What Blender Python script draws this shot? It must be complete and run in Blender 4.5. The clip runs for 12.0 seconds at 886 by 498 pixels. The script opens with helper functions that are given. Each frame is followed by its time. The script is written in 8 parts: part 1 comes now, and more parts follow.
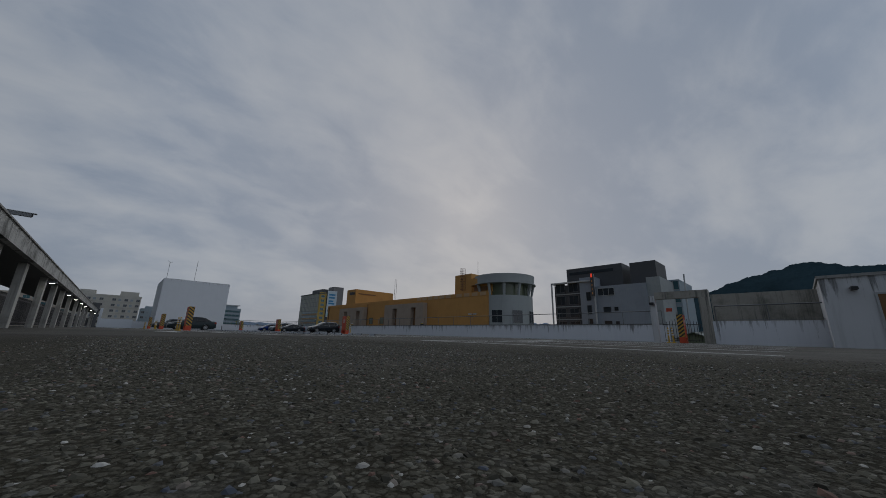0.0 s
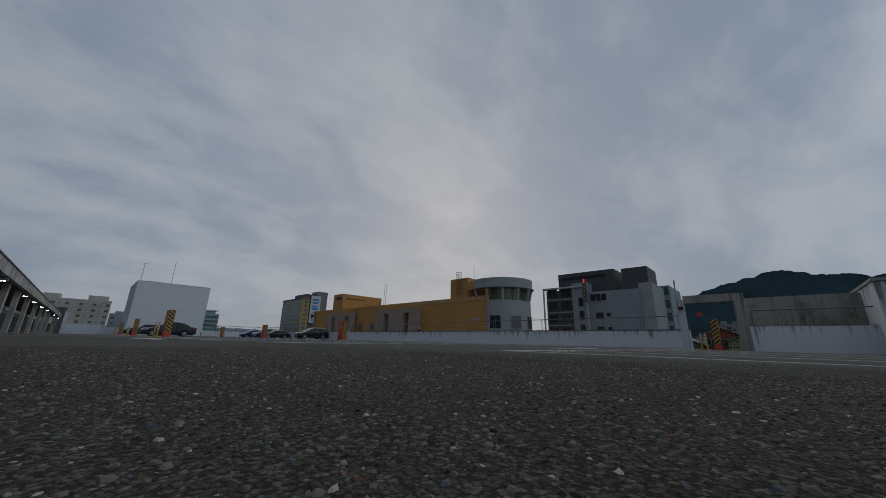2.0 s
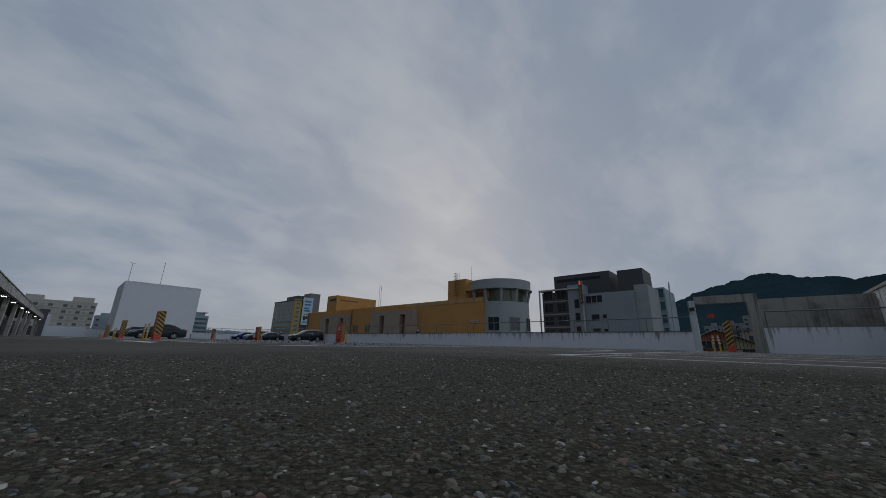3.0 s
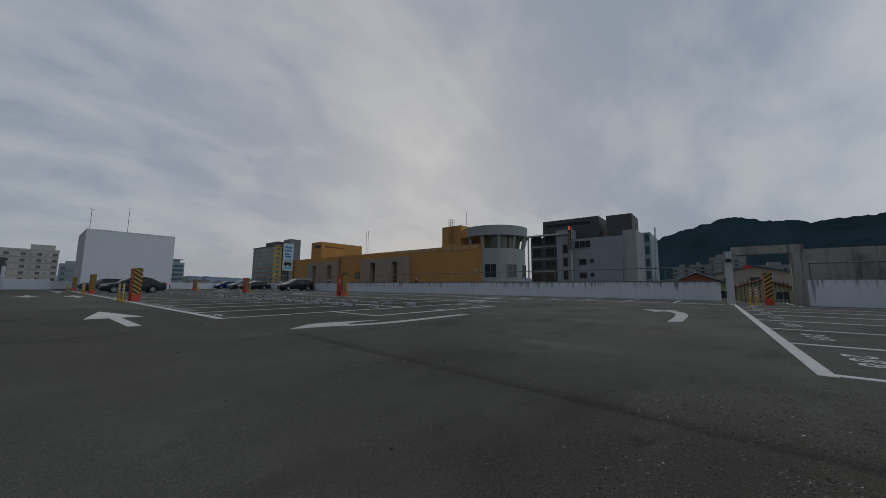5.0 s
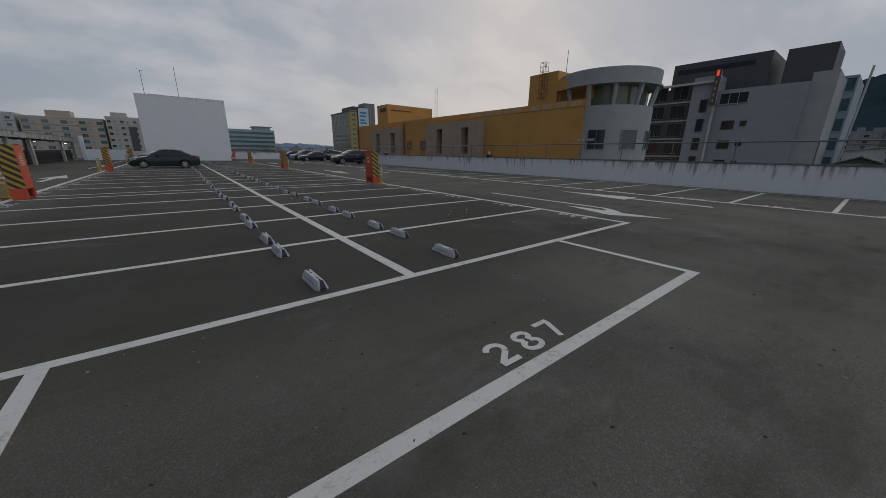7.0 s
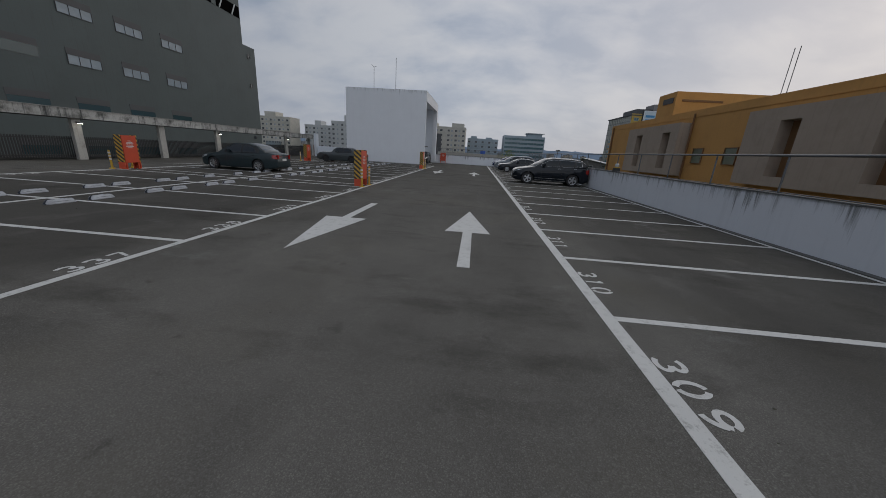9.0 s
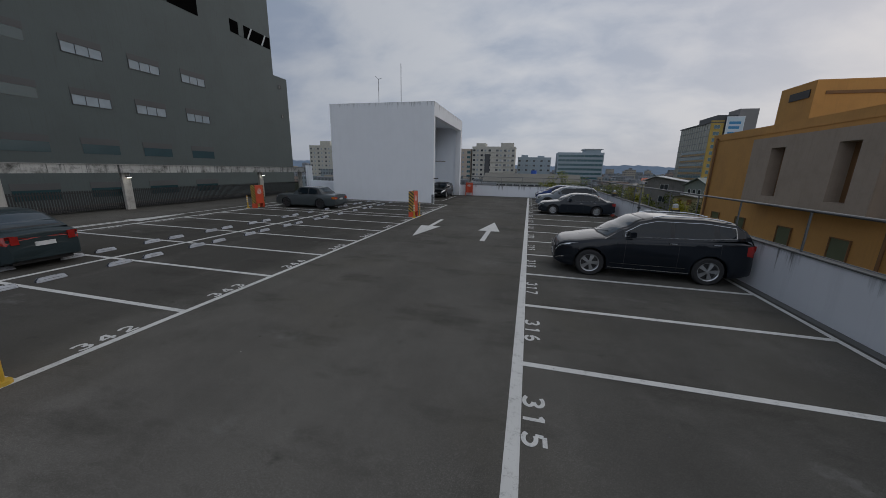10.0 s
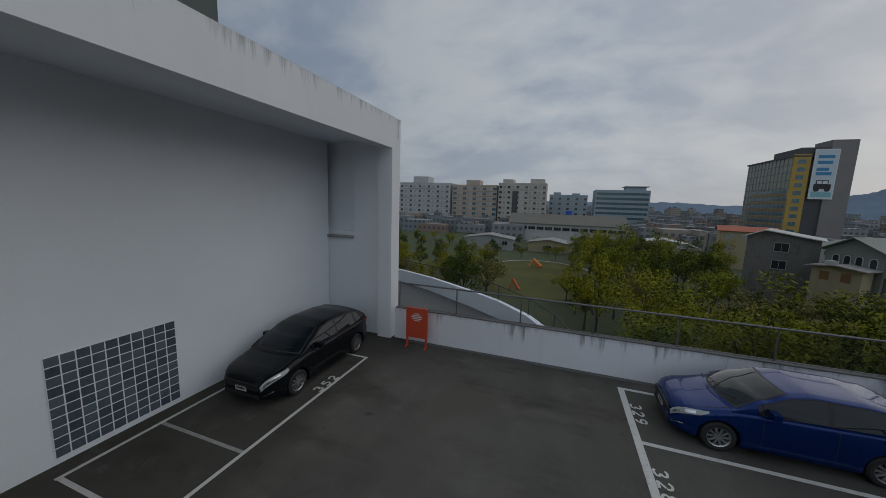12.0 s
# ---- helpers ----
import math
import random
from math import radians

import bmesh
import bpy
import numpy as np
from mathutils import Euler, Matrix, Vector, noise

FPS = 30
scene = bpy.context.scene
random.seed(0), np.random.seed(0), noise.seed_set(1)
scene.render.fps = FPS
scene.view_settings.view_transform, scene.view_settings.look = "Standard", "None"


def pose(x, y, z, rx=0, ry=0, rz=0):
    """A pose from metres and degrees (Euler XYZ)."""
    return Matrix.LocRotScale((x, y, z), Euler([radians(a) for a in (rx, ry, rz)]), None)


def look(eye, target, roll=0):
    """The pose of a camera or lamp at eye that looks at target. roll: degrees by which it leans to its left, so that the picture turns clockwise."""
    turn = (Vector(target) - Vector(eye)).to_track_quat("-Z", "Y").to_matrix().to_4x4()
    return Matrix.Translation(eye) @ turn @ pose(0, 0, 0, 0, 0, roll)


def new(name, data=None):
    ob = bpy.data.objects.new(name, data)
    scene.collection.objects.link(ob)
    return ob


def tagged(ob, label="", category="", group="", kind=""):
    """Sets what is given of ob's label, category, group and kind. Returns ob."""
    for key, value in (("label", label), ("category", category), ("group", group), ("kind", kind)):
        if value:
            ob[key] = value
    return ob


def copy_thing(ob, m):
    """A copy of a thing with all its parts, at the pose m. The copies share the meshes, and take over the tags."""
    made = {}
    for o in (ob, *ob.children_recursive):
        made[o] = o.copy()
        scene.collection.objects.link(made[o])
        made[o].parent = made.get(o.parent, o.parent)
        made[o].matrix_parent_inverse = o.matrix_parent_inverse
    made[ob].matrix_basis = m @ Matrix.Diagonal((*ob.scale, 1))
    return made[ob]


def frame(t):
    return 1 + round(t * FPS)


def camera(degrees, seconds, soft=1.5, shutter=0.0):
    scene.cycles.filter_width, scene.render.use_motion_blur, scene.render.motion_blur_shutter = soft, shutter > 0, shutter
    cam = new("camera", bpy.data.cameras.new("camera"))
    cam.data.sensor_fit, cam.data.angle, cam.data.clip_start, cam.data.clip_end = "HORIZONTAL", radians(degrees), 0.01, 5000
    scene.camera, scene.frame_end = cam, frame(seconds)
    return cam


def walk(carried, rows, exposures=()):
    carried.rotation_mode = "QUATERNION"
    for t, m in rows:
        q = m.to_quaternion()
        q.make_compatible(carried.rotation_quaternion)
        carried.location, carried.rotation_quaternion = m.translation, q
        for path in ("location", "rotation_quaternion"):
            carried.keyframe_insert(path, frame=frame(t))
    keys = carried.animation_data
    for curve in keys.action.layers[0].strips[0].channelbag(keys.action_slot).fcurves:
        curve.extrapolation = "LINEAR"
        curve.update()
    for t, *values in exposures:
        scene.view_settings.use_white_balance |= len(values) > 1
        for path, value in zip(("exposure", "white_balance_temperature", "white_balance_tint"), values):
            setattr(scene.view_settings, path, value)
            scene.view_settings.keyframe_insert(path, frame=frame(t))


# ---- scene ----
cam = camera(106.3, 12.0, 0.85)
PATH = [
    (0, (-21.133, -40.234, 0.128), (-19.798, -38.832, 0.629), 1.41),
    (0.5, (-21.124, -39.753, 0.128), (-19.777, -38.365, 0.636), 1.41),
    (1, (-21.112, -39.096, 0.128), (-19.750, -37.725, 0.645), 1.42),
    (1.5, (-21.103, -38.436, 0.128), (-19.726, -37.086, 0.656), 1.38),
    (2, (-21.087, -37.757, 0.128), (-19.695, -36.425, 0.664), 1.32),
    (2.5, (-21.072, -37.173, 0.128), (-19.666, -35.859, 0.673), 1.25),
    (3, (-21.064, -36.785, 0.128), (-19.646, -35.485, 0.676), 1.22),
    (5, (-20.853, -33.834, 0.780), (-19.308, -32.584, 1.003), 0.39),
    (5.5, (-19.995, -32.979, 0.842), (-18.464, -31.693, 0.855), -0.11),
    (6, (-18.630, -31.809, 1.177), (-17.154, -30.474, 0.974), -0.46),
    (6.5, (-16.645, -30.219, 1.292), (-15.284, -28.811, 0.882), -0.07),
    (7, (-14.107, -28.124, 1.442), (-12.921, -26.611, 0.888), 0.79),
    (7.5, (-10.839, -25.246, 1.420), (-9.877, -23.606, 0.800), 2.41),
    (9.3, (-0.643, -6.779, 1.899), (-0.963, -4.883, 1.348), 3.76),
    (9.5, (-0.255, -4.257, 2.153), (-0.644, -2.368, 1.621), 3.52),
    (10, (-0.044, 2.299, 2.801), (-0.516, 4.186, 2.334), 1.22),
    (10.5, (-0.371, 8.868, 3.518), (-0.875, 10.760, 3.109), -1.52),
    (11, (-0.828, 15.494, 4.153), (-1.345, 17.390, 3.781), -3.05),
    (11.5, (-1.366, 22.148, 4.623), (-1.900, 24.048, 4.301), -1.97),
    (12, (-2.006, 29.031, 5.078), (-2.656, 30.902, 4.802), 1.90),
]
# seconds, stops, kelvin, tint
EXPOSURES = [(0, -0.15, 6400, 8), (3, -0.08, 6250, 7), (5, 0.02, 6500, 7), (6, 0.1, 6650, 8), (6.5, 0.17, 6750, 8), (7.5, 0.3, 6850, 10), (9.5, 0.48, 6700, 10), (10.5, 0.47, 6650, 9), (11, 0.42, 6640, 8), (12, 0.24, 6600, 6)]
walk(cam, [(t, look(eye, target, roll)) for t, eye, target, roll in PATH], EXPOSURES)

# ---- sky and sun ----
world = bpy.data.worlds.new("overcast_sky")
scene.world = world
world.use_nodes = True
wn, wl = world.node_tree.nodes, world.node_tree.links
wn.clear()


def wnode(kind, **values):
    n = wn.new(kind)
    for key, v in values.items():
        n.inputs[key].default_value = v
    return n


def wmath(op, a, b=None, clamp=False):
    n = wn.new("ShaderNodeMath")
    n.operation, n.use_clamp = op, clamp
    for i, v in enumerate((a, b)):
        if v is None:
            continue
        if isinstance(v, (int, float)):
            n.inputs[i].default_value = v
        else:
            wl.new(v, n.inputs[i])
    return n.outputs[0]


SUN_AZ, SUN_EL = radians(48), radians(24)
w_out, w_bg = wn.new("ShaderNodeOutputWorld"), wn.new("ShaderNodeBackground")
w_co = wn.new("ShaderNodeTexCoord")
w_sep = wn.new("ShaderNodeSeparateXYZ")
wl.new(w_co.outputs["Generated"], w_sep.inputs[0])
height = wmath("MAXIMUM", w_sep.outputs[2], 0.0)
flat = wmath("ADD", height, 0.42)
w_plane = wn.new("ShaderNodeCombineXYZ")
wl.new(wmath("DIVIDE", w_sep.outputs[0], flat), w_plane.inputs[0])
wl.new(wmath("DIVIDE", w_sep.outputs[1], flat), w_plane.inputs[1])
w_map = wn.new("ShaderNodeMapping")
w_map.inputs["Rotation"].default_value = (0, 0, radians(20))
w_map.inputs["Scale"].default_value = (0.8, 1.2, 1)
w_map.inputs["Location"].default_value = (3.1, 1.7, 0)
wl.new(w_plane.outputs[0], w_map.inputs[0])
big = wnode("ShaderNodeTexNoise", Scale=1.5, Detail=6.0, Roughness=0.44, Distortion=0.35)
fine = wnode("ShaderNodeTexNoise", Scale=5.0, Detail=8.0, Roughness=0.55, Distortion=0.25)
wl.new(w_map.outputs[0], big.inputs["Vector"])
wl.new(w_map.outputs[0], fine.inputs["Vector"])
mass = wmath("ADD", wmath("MULTIPLY", big.outputs[0], 0.62), wmath("MULTIPLY", fine.outputs[0], 0.38))
w_ramp = wn.new("ShaderNodeValToRGB")
w_ramp.color_ramp.interpolation = "B_SPLINE"
stops = w_ramp.color_ramp.elements
stops[0].position, stops[0].color = 0.415, (0.225, 0.268, 0.345, 1)
stops[1].position, stops[1].color = 0.61, (0.42, 0.437, 0.472, 1)
mid = stops.new(0.49)
mid.color = (0.3, 0.335, 0.4, 1)
wl.new(mass, w_ramp.inputs[0])
# haze near the horizon, warm on the side where the low sun stands behind the cloud
w_dot = wn.new("ShaderNodeVectorMath")
w_dot.operation = "DOT_PRODUCT"
w_dot.inputs[1].default_value = (math.sin(SUN_AZ) * math.cos(SUN_EL * 0.7), math.cos(SUN_AZ) * math.cos(SUN_EL * 0.7), math.sin(SUN_EL * 0.7))
wl.new(w_co.outputs["Generated"], w_dot.inputs[0])
glow = wmath("POWER", wmath("MAXIMUM", w_dot.outputs["Value"], 0.0), 5.0)
haze = wmath("POWER", wmath("SUBTRACT", 1.0, height, True), 7.0)
w_haze = wn.new("ShaderNodeMixRGB")
w_haze.inputs[2].default_value = (0.31, 0.33, 0.375, 1)
wl.new(wmath("MULTIPLY", haze, 0.75), w_haze.inputs[0])
wl.new(w_ramp.outputs[0], w_haze.inputs[1])
w_glow = wn.new("ShaderNodeMixRGB")
w_glow.inputs[2].default_value = (0.45, 0.425, 0.44, 1)
wl.new(wmath("MULTIPLY", glow, 0.38), w_glow.inputs[0])
wl.new(w_haze.outputs[0], w_glow.inputs[1])
# the clear sky above shows thinly through the cloud
w_sky = wn.new("ShaderNodeTexSky")
w_sky.sky_type, w_sky.sun_disc = "NISHITA", False
w_sky.sun_elevation, w_sky.sun_rotation = SUN_EL, SUN_AZ
w_sky.air_density, w_sky.dust_density = 1.0, 2.0
w_skyscale = wn.new("ShaderNodeMixRGB")
w_skyscale.blend_type = "MULTIPLY"
w_skyscale.inputs[0].default_value = 1.0
w_skyscale.inputs[2].default_value = (0.07, 0.07, 0.07, 1)
wl.new(w_sky.outputs[0], w_skyscale.inputs[1])
w_mix = wn.new("ShaderNodeMixRGB")
w_mix.inputs[0].default_value = 0.95
wl.new(w_skyscale.outputs[0], w_mix.inputs[1])
wl.new(w_glow.outputs[0], w_mix.inputs[2])
w_west = wn.new("ShaderNodeMixRGB")
w_west.blend_type = "MULTIPLY"
w_west.inputs[0].default_value = 1.0
w_dim = wn.new("ShaderNodeCombineXYZ")
for k, amount in enumerate((0.46, 0.42, 0.36)):
    west = wmath("MULTIPLY", wmath("MAXIMUM", wmath("MULTIPLY", w_sep.outputs[0], -1.0), 0.0), amount)
    south = wmath("MULTIPLY", wmath("MAXIMUM", wmath("MULTIPLY", w_sep.outputs[1], -1.0), 0.0), 0.45)
    wl.new(wmath("ADD", wmath("SUBTRACT", 1.0, west), south), w_dim.inputs[k])
wl.new(w_mix.outputs[0], w_west.inputs[1])
wl.new(w_dim.outputs[0], w_west.inputs[2])
wl.new(w_west.outputs[0], w_bg.inputs[0])
w_bg.inputs[1].default_value = 1.0
wl.new(w_bg.outputs[0], w_out.inputs[0])

sun = new("sun", bpy.data.lights.new("sun", "SUN"))
sun.data.energy, sun.data.angle, sun.data.color = 0.6, radians(110), (1.0, 0.95, 0.9)
sun.matrix_world = look((0, 0, 50), (-math.sin(SUN_AZ) * math.cos(SUN_EL) * 10, -math.cos(SUN_AZ) * math.cos(SUN_EL) * 10, 50 - math.sin(SUN_EL) * 10))
scene.view_settings.exposure = 0.0

# ---- materials ----
def nodes_of(name):
    m = bpy.data.materials.new(name)
    m.use_nodes = True
    return m, m.node_tree.nodes, m.node_tree.links, m.node_tree.nodes["Principled BSDF"]


def mathn(ns, ls, op, a, b=None, clamp=False):
    n = ns.new("ShaderNodeMath")
    n.operation, n.use_clamp = op, clamp
    for i, v in enumerate((a, b)):
        if v is None:
            continue
        if isinstance(v, (int, float)):
            n.inputs[i].default_value = v
        else:
            ls.new(v, n.inputs[i])
    return n.outputs[0]


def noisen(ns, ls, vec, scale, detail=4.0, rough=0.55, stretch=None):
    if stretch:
        mp = ns.new("ShaderNodeMapping")
        mp.inputs["Scale"].default_value = stretch
        ls.new(vec, mp.inputs[0])
        vec = mp.outputs[0]
    n = ns.new("ShaderNodeTexNoise")
    n.inputs["Scale"].default_value, n.inputs["Detail"].default_value, n.inputs["Roughness"].default_value = scale, detail, rough
    ls.new(vec, n.inputs["Vector"])
    return n.outputs[0]


def mixn(ns, ls, fac, a, b, blend="MIX"):
    n = ns.new("ShaderNodeMixRGB")
    n.blend_type = blend
    for i, v in enumerate((fac, a, b)):
        if isinstance(v, (int, float)):
            n.inputs[i].default_value = v
        elif isinstance(v, tuple):
            n.inputs[i].default_value = (*v, 1)
        else:
            ls.new(v, n.inputs[i])
    return n.outputs[0]


def surf(name, col, rough=0.8, var=0.12, large=0.6, small=18.0, bump=0.15, dirt=None, dirt_amount=0.3, streak=0.0, metal=0.0, spread=0.0, coat=0.0, dist=0.01):
    """A plain surface with broad and fine variation, optional dirt blotches and rain streaks, in world metres."""
    m, ns, ls, p = nodes_of(name)
    pos = ns.new("ShaderNodeNewGeometry").outputs["Position"]
    a, b = noisen(ns, ls, pos, large, 5), noisen(ns, ls, pos, small, 6, 0.65)
    tone = mathn(ns, ls, "ADD", mathn(ns, ls, "MULTIPLY", a, var * 2), mathn(ns, ls, "MULTIPLY", b, var))
    tone = mathn(ns, ls, "ADD", tone, 1.0 - var * 1.5)
    if spread:
        ob = ns.new("ShaderNodeObjectInfo")
        tone = mathn(ns, ls, "MULTIPLY", tone, mathn(ns, ls, "ADD", mathn(ns, ls, "MULTIPLY", ob.outputs["Random"], spread), 1 - spread / 2))
    comb = ns.new("ShaderNodeCombineXYZ")
    for i in range(3):
        ls.new(tone, comb.inputs[i])
    c = mixn(ns, ls, 1.0, tuple(col), comb.outputs[0], "MULTIPLY")
    if dirt:
        d = noisen(ns, ls, pos, large * 2.3, 8, 0.7)
        f = mathn(ns, ls, "MULTIPLY", mathn(ns, ls, "SUBTRACT", d, 0.48, True), dirt_amount * 6, True)
        c = mixn(ns, ls, f, c, tuple(dirt))
    if streak:
        s1 = noisen(ns, ls, pos, 1.0, 5, 0.7, (5.0, 5.0, 0.22))
        f = mathn(ns, ls, "MULTIPLY", mathn(ns, ls, "SUBTRACT", s1, 0.53, True), streak * 6, True)
        c = mixn(ns, ls, f, c, (0.045, 0.05, 0.05))
    ls.new(c, p.inputs["Base Color"])
    rr = mathn(ns, ls, "ADD", mathn(ns, ls, "MULTIPLY", b, 0.2), rough - 0.1, True)
    ls.new(rr, p.inputs["Roughness"])
    p.inputs["Metallic"].default_value = metal
    p.inputs["Coat Weight"].default_value = coat
    p.inputs["Coat Roughness"].default_value = 0.06
    if bump:
        bp = ns.new("ShaderNodeBump")
        bp.inputs["Strength"].default_value, bp.inputs["Distance"].default_value = bump, dist
        ls.new(b, bp.inputs["Height"])
        ls.new(bp.outputs[0], p.inputs["Normal"])
    return m


def asphalt():
    """Weathered deck asphalt: pale and dark chips, worn lanes, damp dark patches."""
    m, ns, ls, p = nodes_of("asphalt")
    pos = ns.new("ShaderNodeNewGeometry").outputs["Position"]
    vor = ns.new("ShaderNodeTexVoronoi")
    vor.inputs["Scale"].default_value = 112.0
    jig = ns.new("ShaderNodeTexNoise")
    jig.inputs["Scale"].default_value, jig.inputs["Detail"].default_value = 130.0, 4.0
    ls.new(pos, jig.inputs["Vector"])
    off = ns.new("ShaderNodeVectorMath")
    off.operation = "SCALE"
    off.inputs["Scale"].default_value = 0.012
    ls.new(jig.outputs["Color"], off.inputs[0])
    moved = ns.new("ShaderNodeVectorMath")
    ls.new(pos, moved.inputs[0])
    ls.new(off.outputs[0], moved.inputs[1])
    ls.new(moved.outputs[0], vor.inputs["Vector"])
    sep = ns.new("ShaderNodeSeparateColor")
    ls.new(vor.outputs["Color"], sep.inputs[0])
    chip = mathn(ns, ls, "POWER", sep.outputs[0], 3.0)
    broad = noisen(ns, ls, pos, 0.11, 5, 0.6)
    patch = noisen(ns, ls, pos, 0.55, 7, 0.62)
    lanes = noisen(ns, ls, pos, 1.0, 4, 0.6, (0.9, 0.07, 1.0))
    fine = noisen(ns, ls, pos, 55.0, 5, 0.7)
    # the west lane is worn down to its coarse chippings and brown dust
    px = ns.new("ShaderNodeSeparateXYZ")
    ls.new(pos, px.inputs[0])
    worn = mathn(ns, ls, "MULTIPLY", mathn(ns, ls, "SUBTRACT", -14.8, mathn(ns, ls, "ADD", px.outputs[0], mathn(ns, ls, "MULTIPLY", patch, 2.0))), 0.35, True)
    worn = mathn(ns, ls, "MULTIPLY", worn, mathn(ns, ls, "MULTIPLY", mathn(ns, ls, "SUBTRACT", -31.0, mathn(ns, ls, "ADD", px.outputs[1], mathn(ns, ls, "MULTIPLY", patch, 2.0))), 0.3, True))
    c = mixn(ns, ls, chip, mixn(ns, ls, worn, (0.108, 0.103, 0.094), (0.056, 0.053, 0.04)), mixn(ns, ls, worn, (0.165, 0.159, 0.144), (0.135, 0.13, 0.106)))
    gap = mathn(ns, ls, "MULTIPLY", mathn(ns, ls, "SUBTRACT", mathn(ns, ls, "ADD", vor.outputs["Distance"], mathn(ns, ls, "MULTIPLY", fine, 0.3)), 0.58, True), 5.0, True)
    c = mixn(ns, ls, mathn(ns, ls, "MULTIPLY", gap, mathn(ns, ls, "ADD", mathn(ns, ls, "MULTIPLY", worn, 0.3), 0.5)), c, mixn(ns, ls, worn, (0.058, 0.055, 0.048), (0.016, 0.014, 0.008)))
    tone = mathn(ns, ls, "ADD", mathn(ns, ls, "MULTIPLY", broad, 0.95), mathn(ns, ls, "MULTIPLY", patch, 1.15))
    tone = mathn(ns, ls, "ADD", mathn(ns, ls, "ADD", tone, mathn(ns, ls, "MULTIPLY", lanes, 0.5)), -0.25)
    comb = ns.new("ShaderNodeCombineXYZ")
    for i in range(3):
        ls.new(tone, comb.inputs[i])
    c = mixn(ns, ls, 1.0, c, comb.outputs[0], "MULTIPLY")
    warm = mathn(ns, ls, "MULTIPLY", mathn(ns, ls, "SUBTRACT", noisen(ns, ls, pos, 0.33, 4), 0.5, True), 2.2, True)
    c = mixn(ns, ls, warm, c, (0.108, 0.098, 0.076))
    # dried puddles with a pale rim, old oil drips
    pud = noisen(ns, ls, pos, 0.5, 5, 0.6)
    rim_ = mathn(ns, ls, "SUBTRACT", 1.0, mathn(ns, ls, "MULTIPLY", mathn(ns, ls, "ABSOLUTE", mathn(ns, ls, "SUBTRACT", pud, 0.63)), 30.0), True)
    c = mixn(ns, ls, mathn(ns, ls, "MULTIPLY", rim_, 0.07), c, (0.2, 0.19, 0.175))
    pool = mathn(ns, ls, "MULTIPLY", mathn(ns, ls, "SUBTRACT", pud, 0.62, True), 6.0, True)
    c = mixn(ns, ls, mathn(ns, ls, "MULTIPLY", pool, 0.5), c, (0.05, 0.047, 0.042))
    oil = mathn(ns, ls, "MULTIPLY", mathn(ns, ls, "SUBTRACT", noisen(ns, ls, pos, 1.9, 6, 0.6), 0.66, True), 12.0, True)
    c = mixn(ns, ls, mathn(ns, ls, "MULTIPLY", oil, 0.6), c, (0.03, 0.028, 0.026))
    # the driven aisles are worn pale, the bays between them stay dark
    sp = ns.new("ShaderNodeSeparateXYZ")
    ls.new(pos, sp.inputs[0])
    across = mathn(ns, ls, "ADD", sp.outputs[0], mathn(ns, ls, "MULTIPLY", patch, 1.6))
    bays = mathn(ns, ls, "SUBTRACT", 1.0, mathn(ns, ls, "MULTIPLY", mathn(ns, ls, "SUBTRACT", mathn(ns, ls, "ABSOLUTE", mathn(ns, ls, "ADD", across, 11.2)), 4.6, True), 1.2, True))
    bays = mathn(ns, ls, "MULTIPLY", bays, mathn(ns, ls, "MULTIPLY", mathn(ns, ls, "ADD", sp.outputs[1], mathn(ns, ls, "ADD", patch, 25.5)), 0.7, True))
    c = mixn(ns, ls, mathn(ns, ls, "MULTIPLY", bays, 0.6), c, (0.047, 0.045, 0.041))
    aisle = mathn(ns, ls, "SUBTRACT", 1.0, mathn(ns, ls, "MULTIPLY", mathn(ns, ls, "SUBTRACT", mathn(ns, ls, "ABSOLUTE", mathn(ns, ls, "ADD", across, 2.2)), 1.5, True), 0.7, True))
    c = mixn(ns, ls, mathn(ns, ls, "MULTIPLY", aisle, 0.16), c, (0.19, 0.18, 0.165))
    # the bays along the east wall are toned darker as far as the middle of the deck
    east = mathn(ns, ls, "MULTIPLY", mathn(ns, ls, "MULTIPLY", mathn(ns, ls, "SUBTRACT", across, 1.4), 0.9, True), mathn(ns, ls, "MULTIPLY", mathn(ns, ls, "SUBTRACT", 16.0, mathn(ns, ls, "ADD", sp.outputs[1], mathn(ns, ls, "MULTIPLY", patch, 6.0))), 0.12, True))
    east = mathn(ns, ls, "MULTIPLY", east, mathn(ns, ls, "MULTIPLY", mathn(ns, ls, "ADD", sp.outputs[1], 14.0), 0.2, True))
    c = mixn(ns, ls, mathn(ns, ls, "MULTIPLY", east, 0.5), c, (0.045, 0.043, 0.039))
    dust = mathn(ns, ls, "MULTIPLY", mathn(ns, ls, "SUBTRACT", noisen(ns, ls, pos, 0.8, 6, 0.62, (1.0, 0.6, 1.0)), 0.55, True), 3.5, True)
    c = mixn(ns, ls, mathn(ns, ls, "MULTIPLY", dust, 0.5), c, (0.19, 0.18, 0.165))
    # pale lime and dried-water blotches with soft, broken edges
    lime = mathn(ns, ls, "MULTIPLY", mathn(ns, ls, "SUBTRACT", noisen(ns, ls, pos, 0.42, 9, 0.72, (1.0, 1.3, 1.0)), 0.6, True), 7.0, True)
    c = mixn(ns, ls, mathn(ns, ls, "MULTIPLY", lime, 0.75), c, (0.2, 0.2, 0.19))
    damp = mathn(ns, ls, "MULTIPLY", mathn(ns, ls, "SUBTRACT", noisen(ns, ls, pos, 0.7, 7, 0.68, (0.5, 1.2, 1.0)), 0.53, True), 5.0, True)
    c = mixn(ns, ls, mathn(ns, ls, "MULTIPLY", damp, 0.68), c, (0.04, 0.038, 0.033))
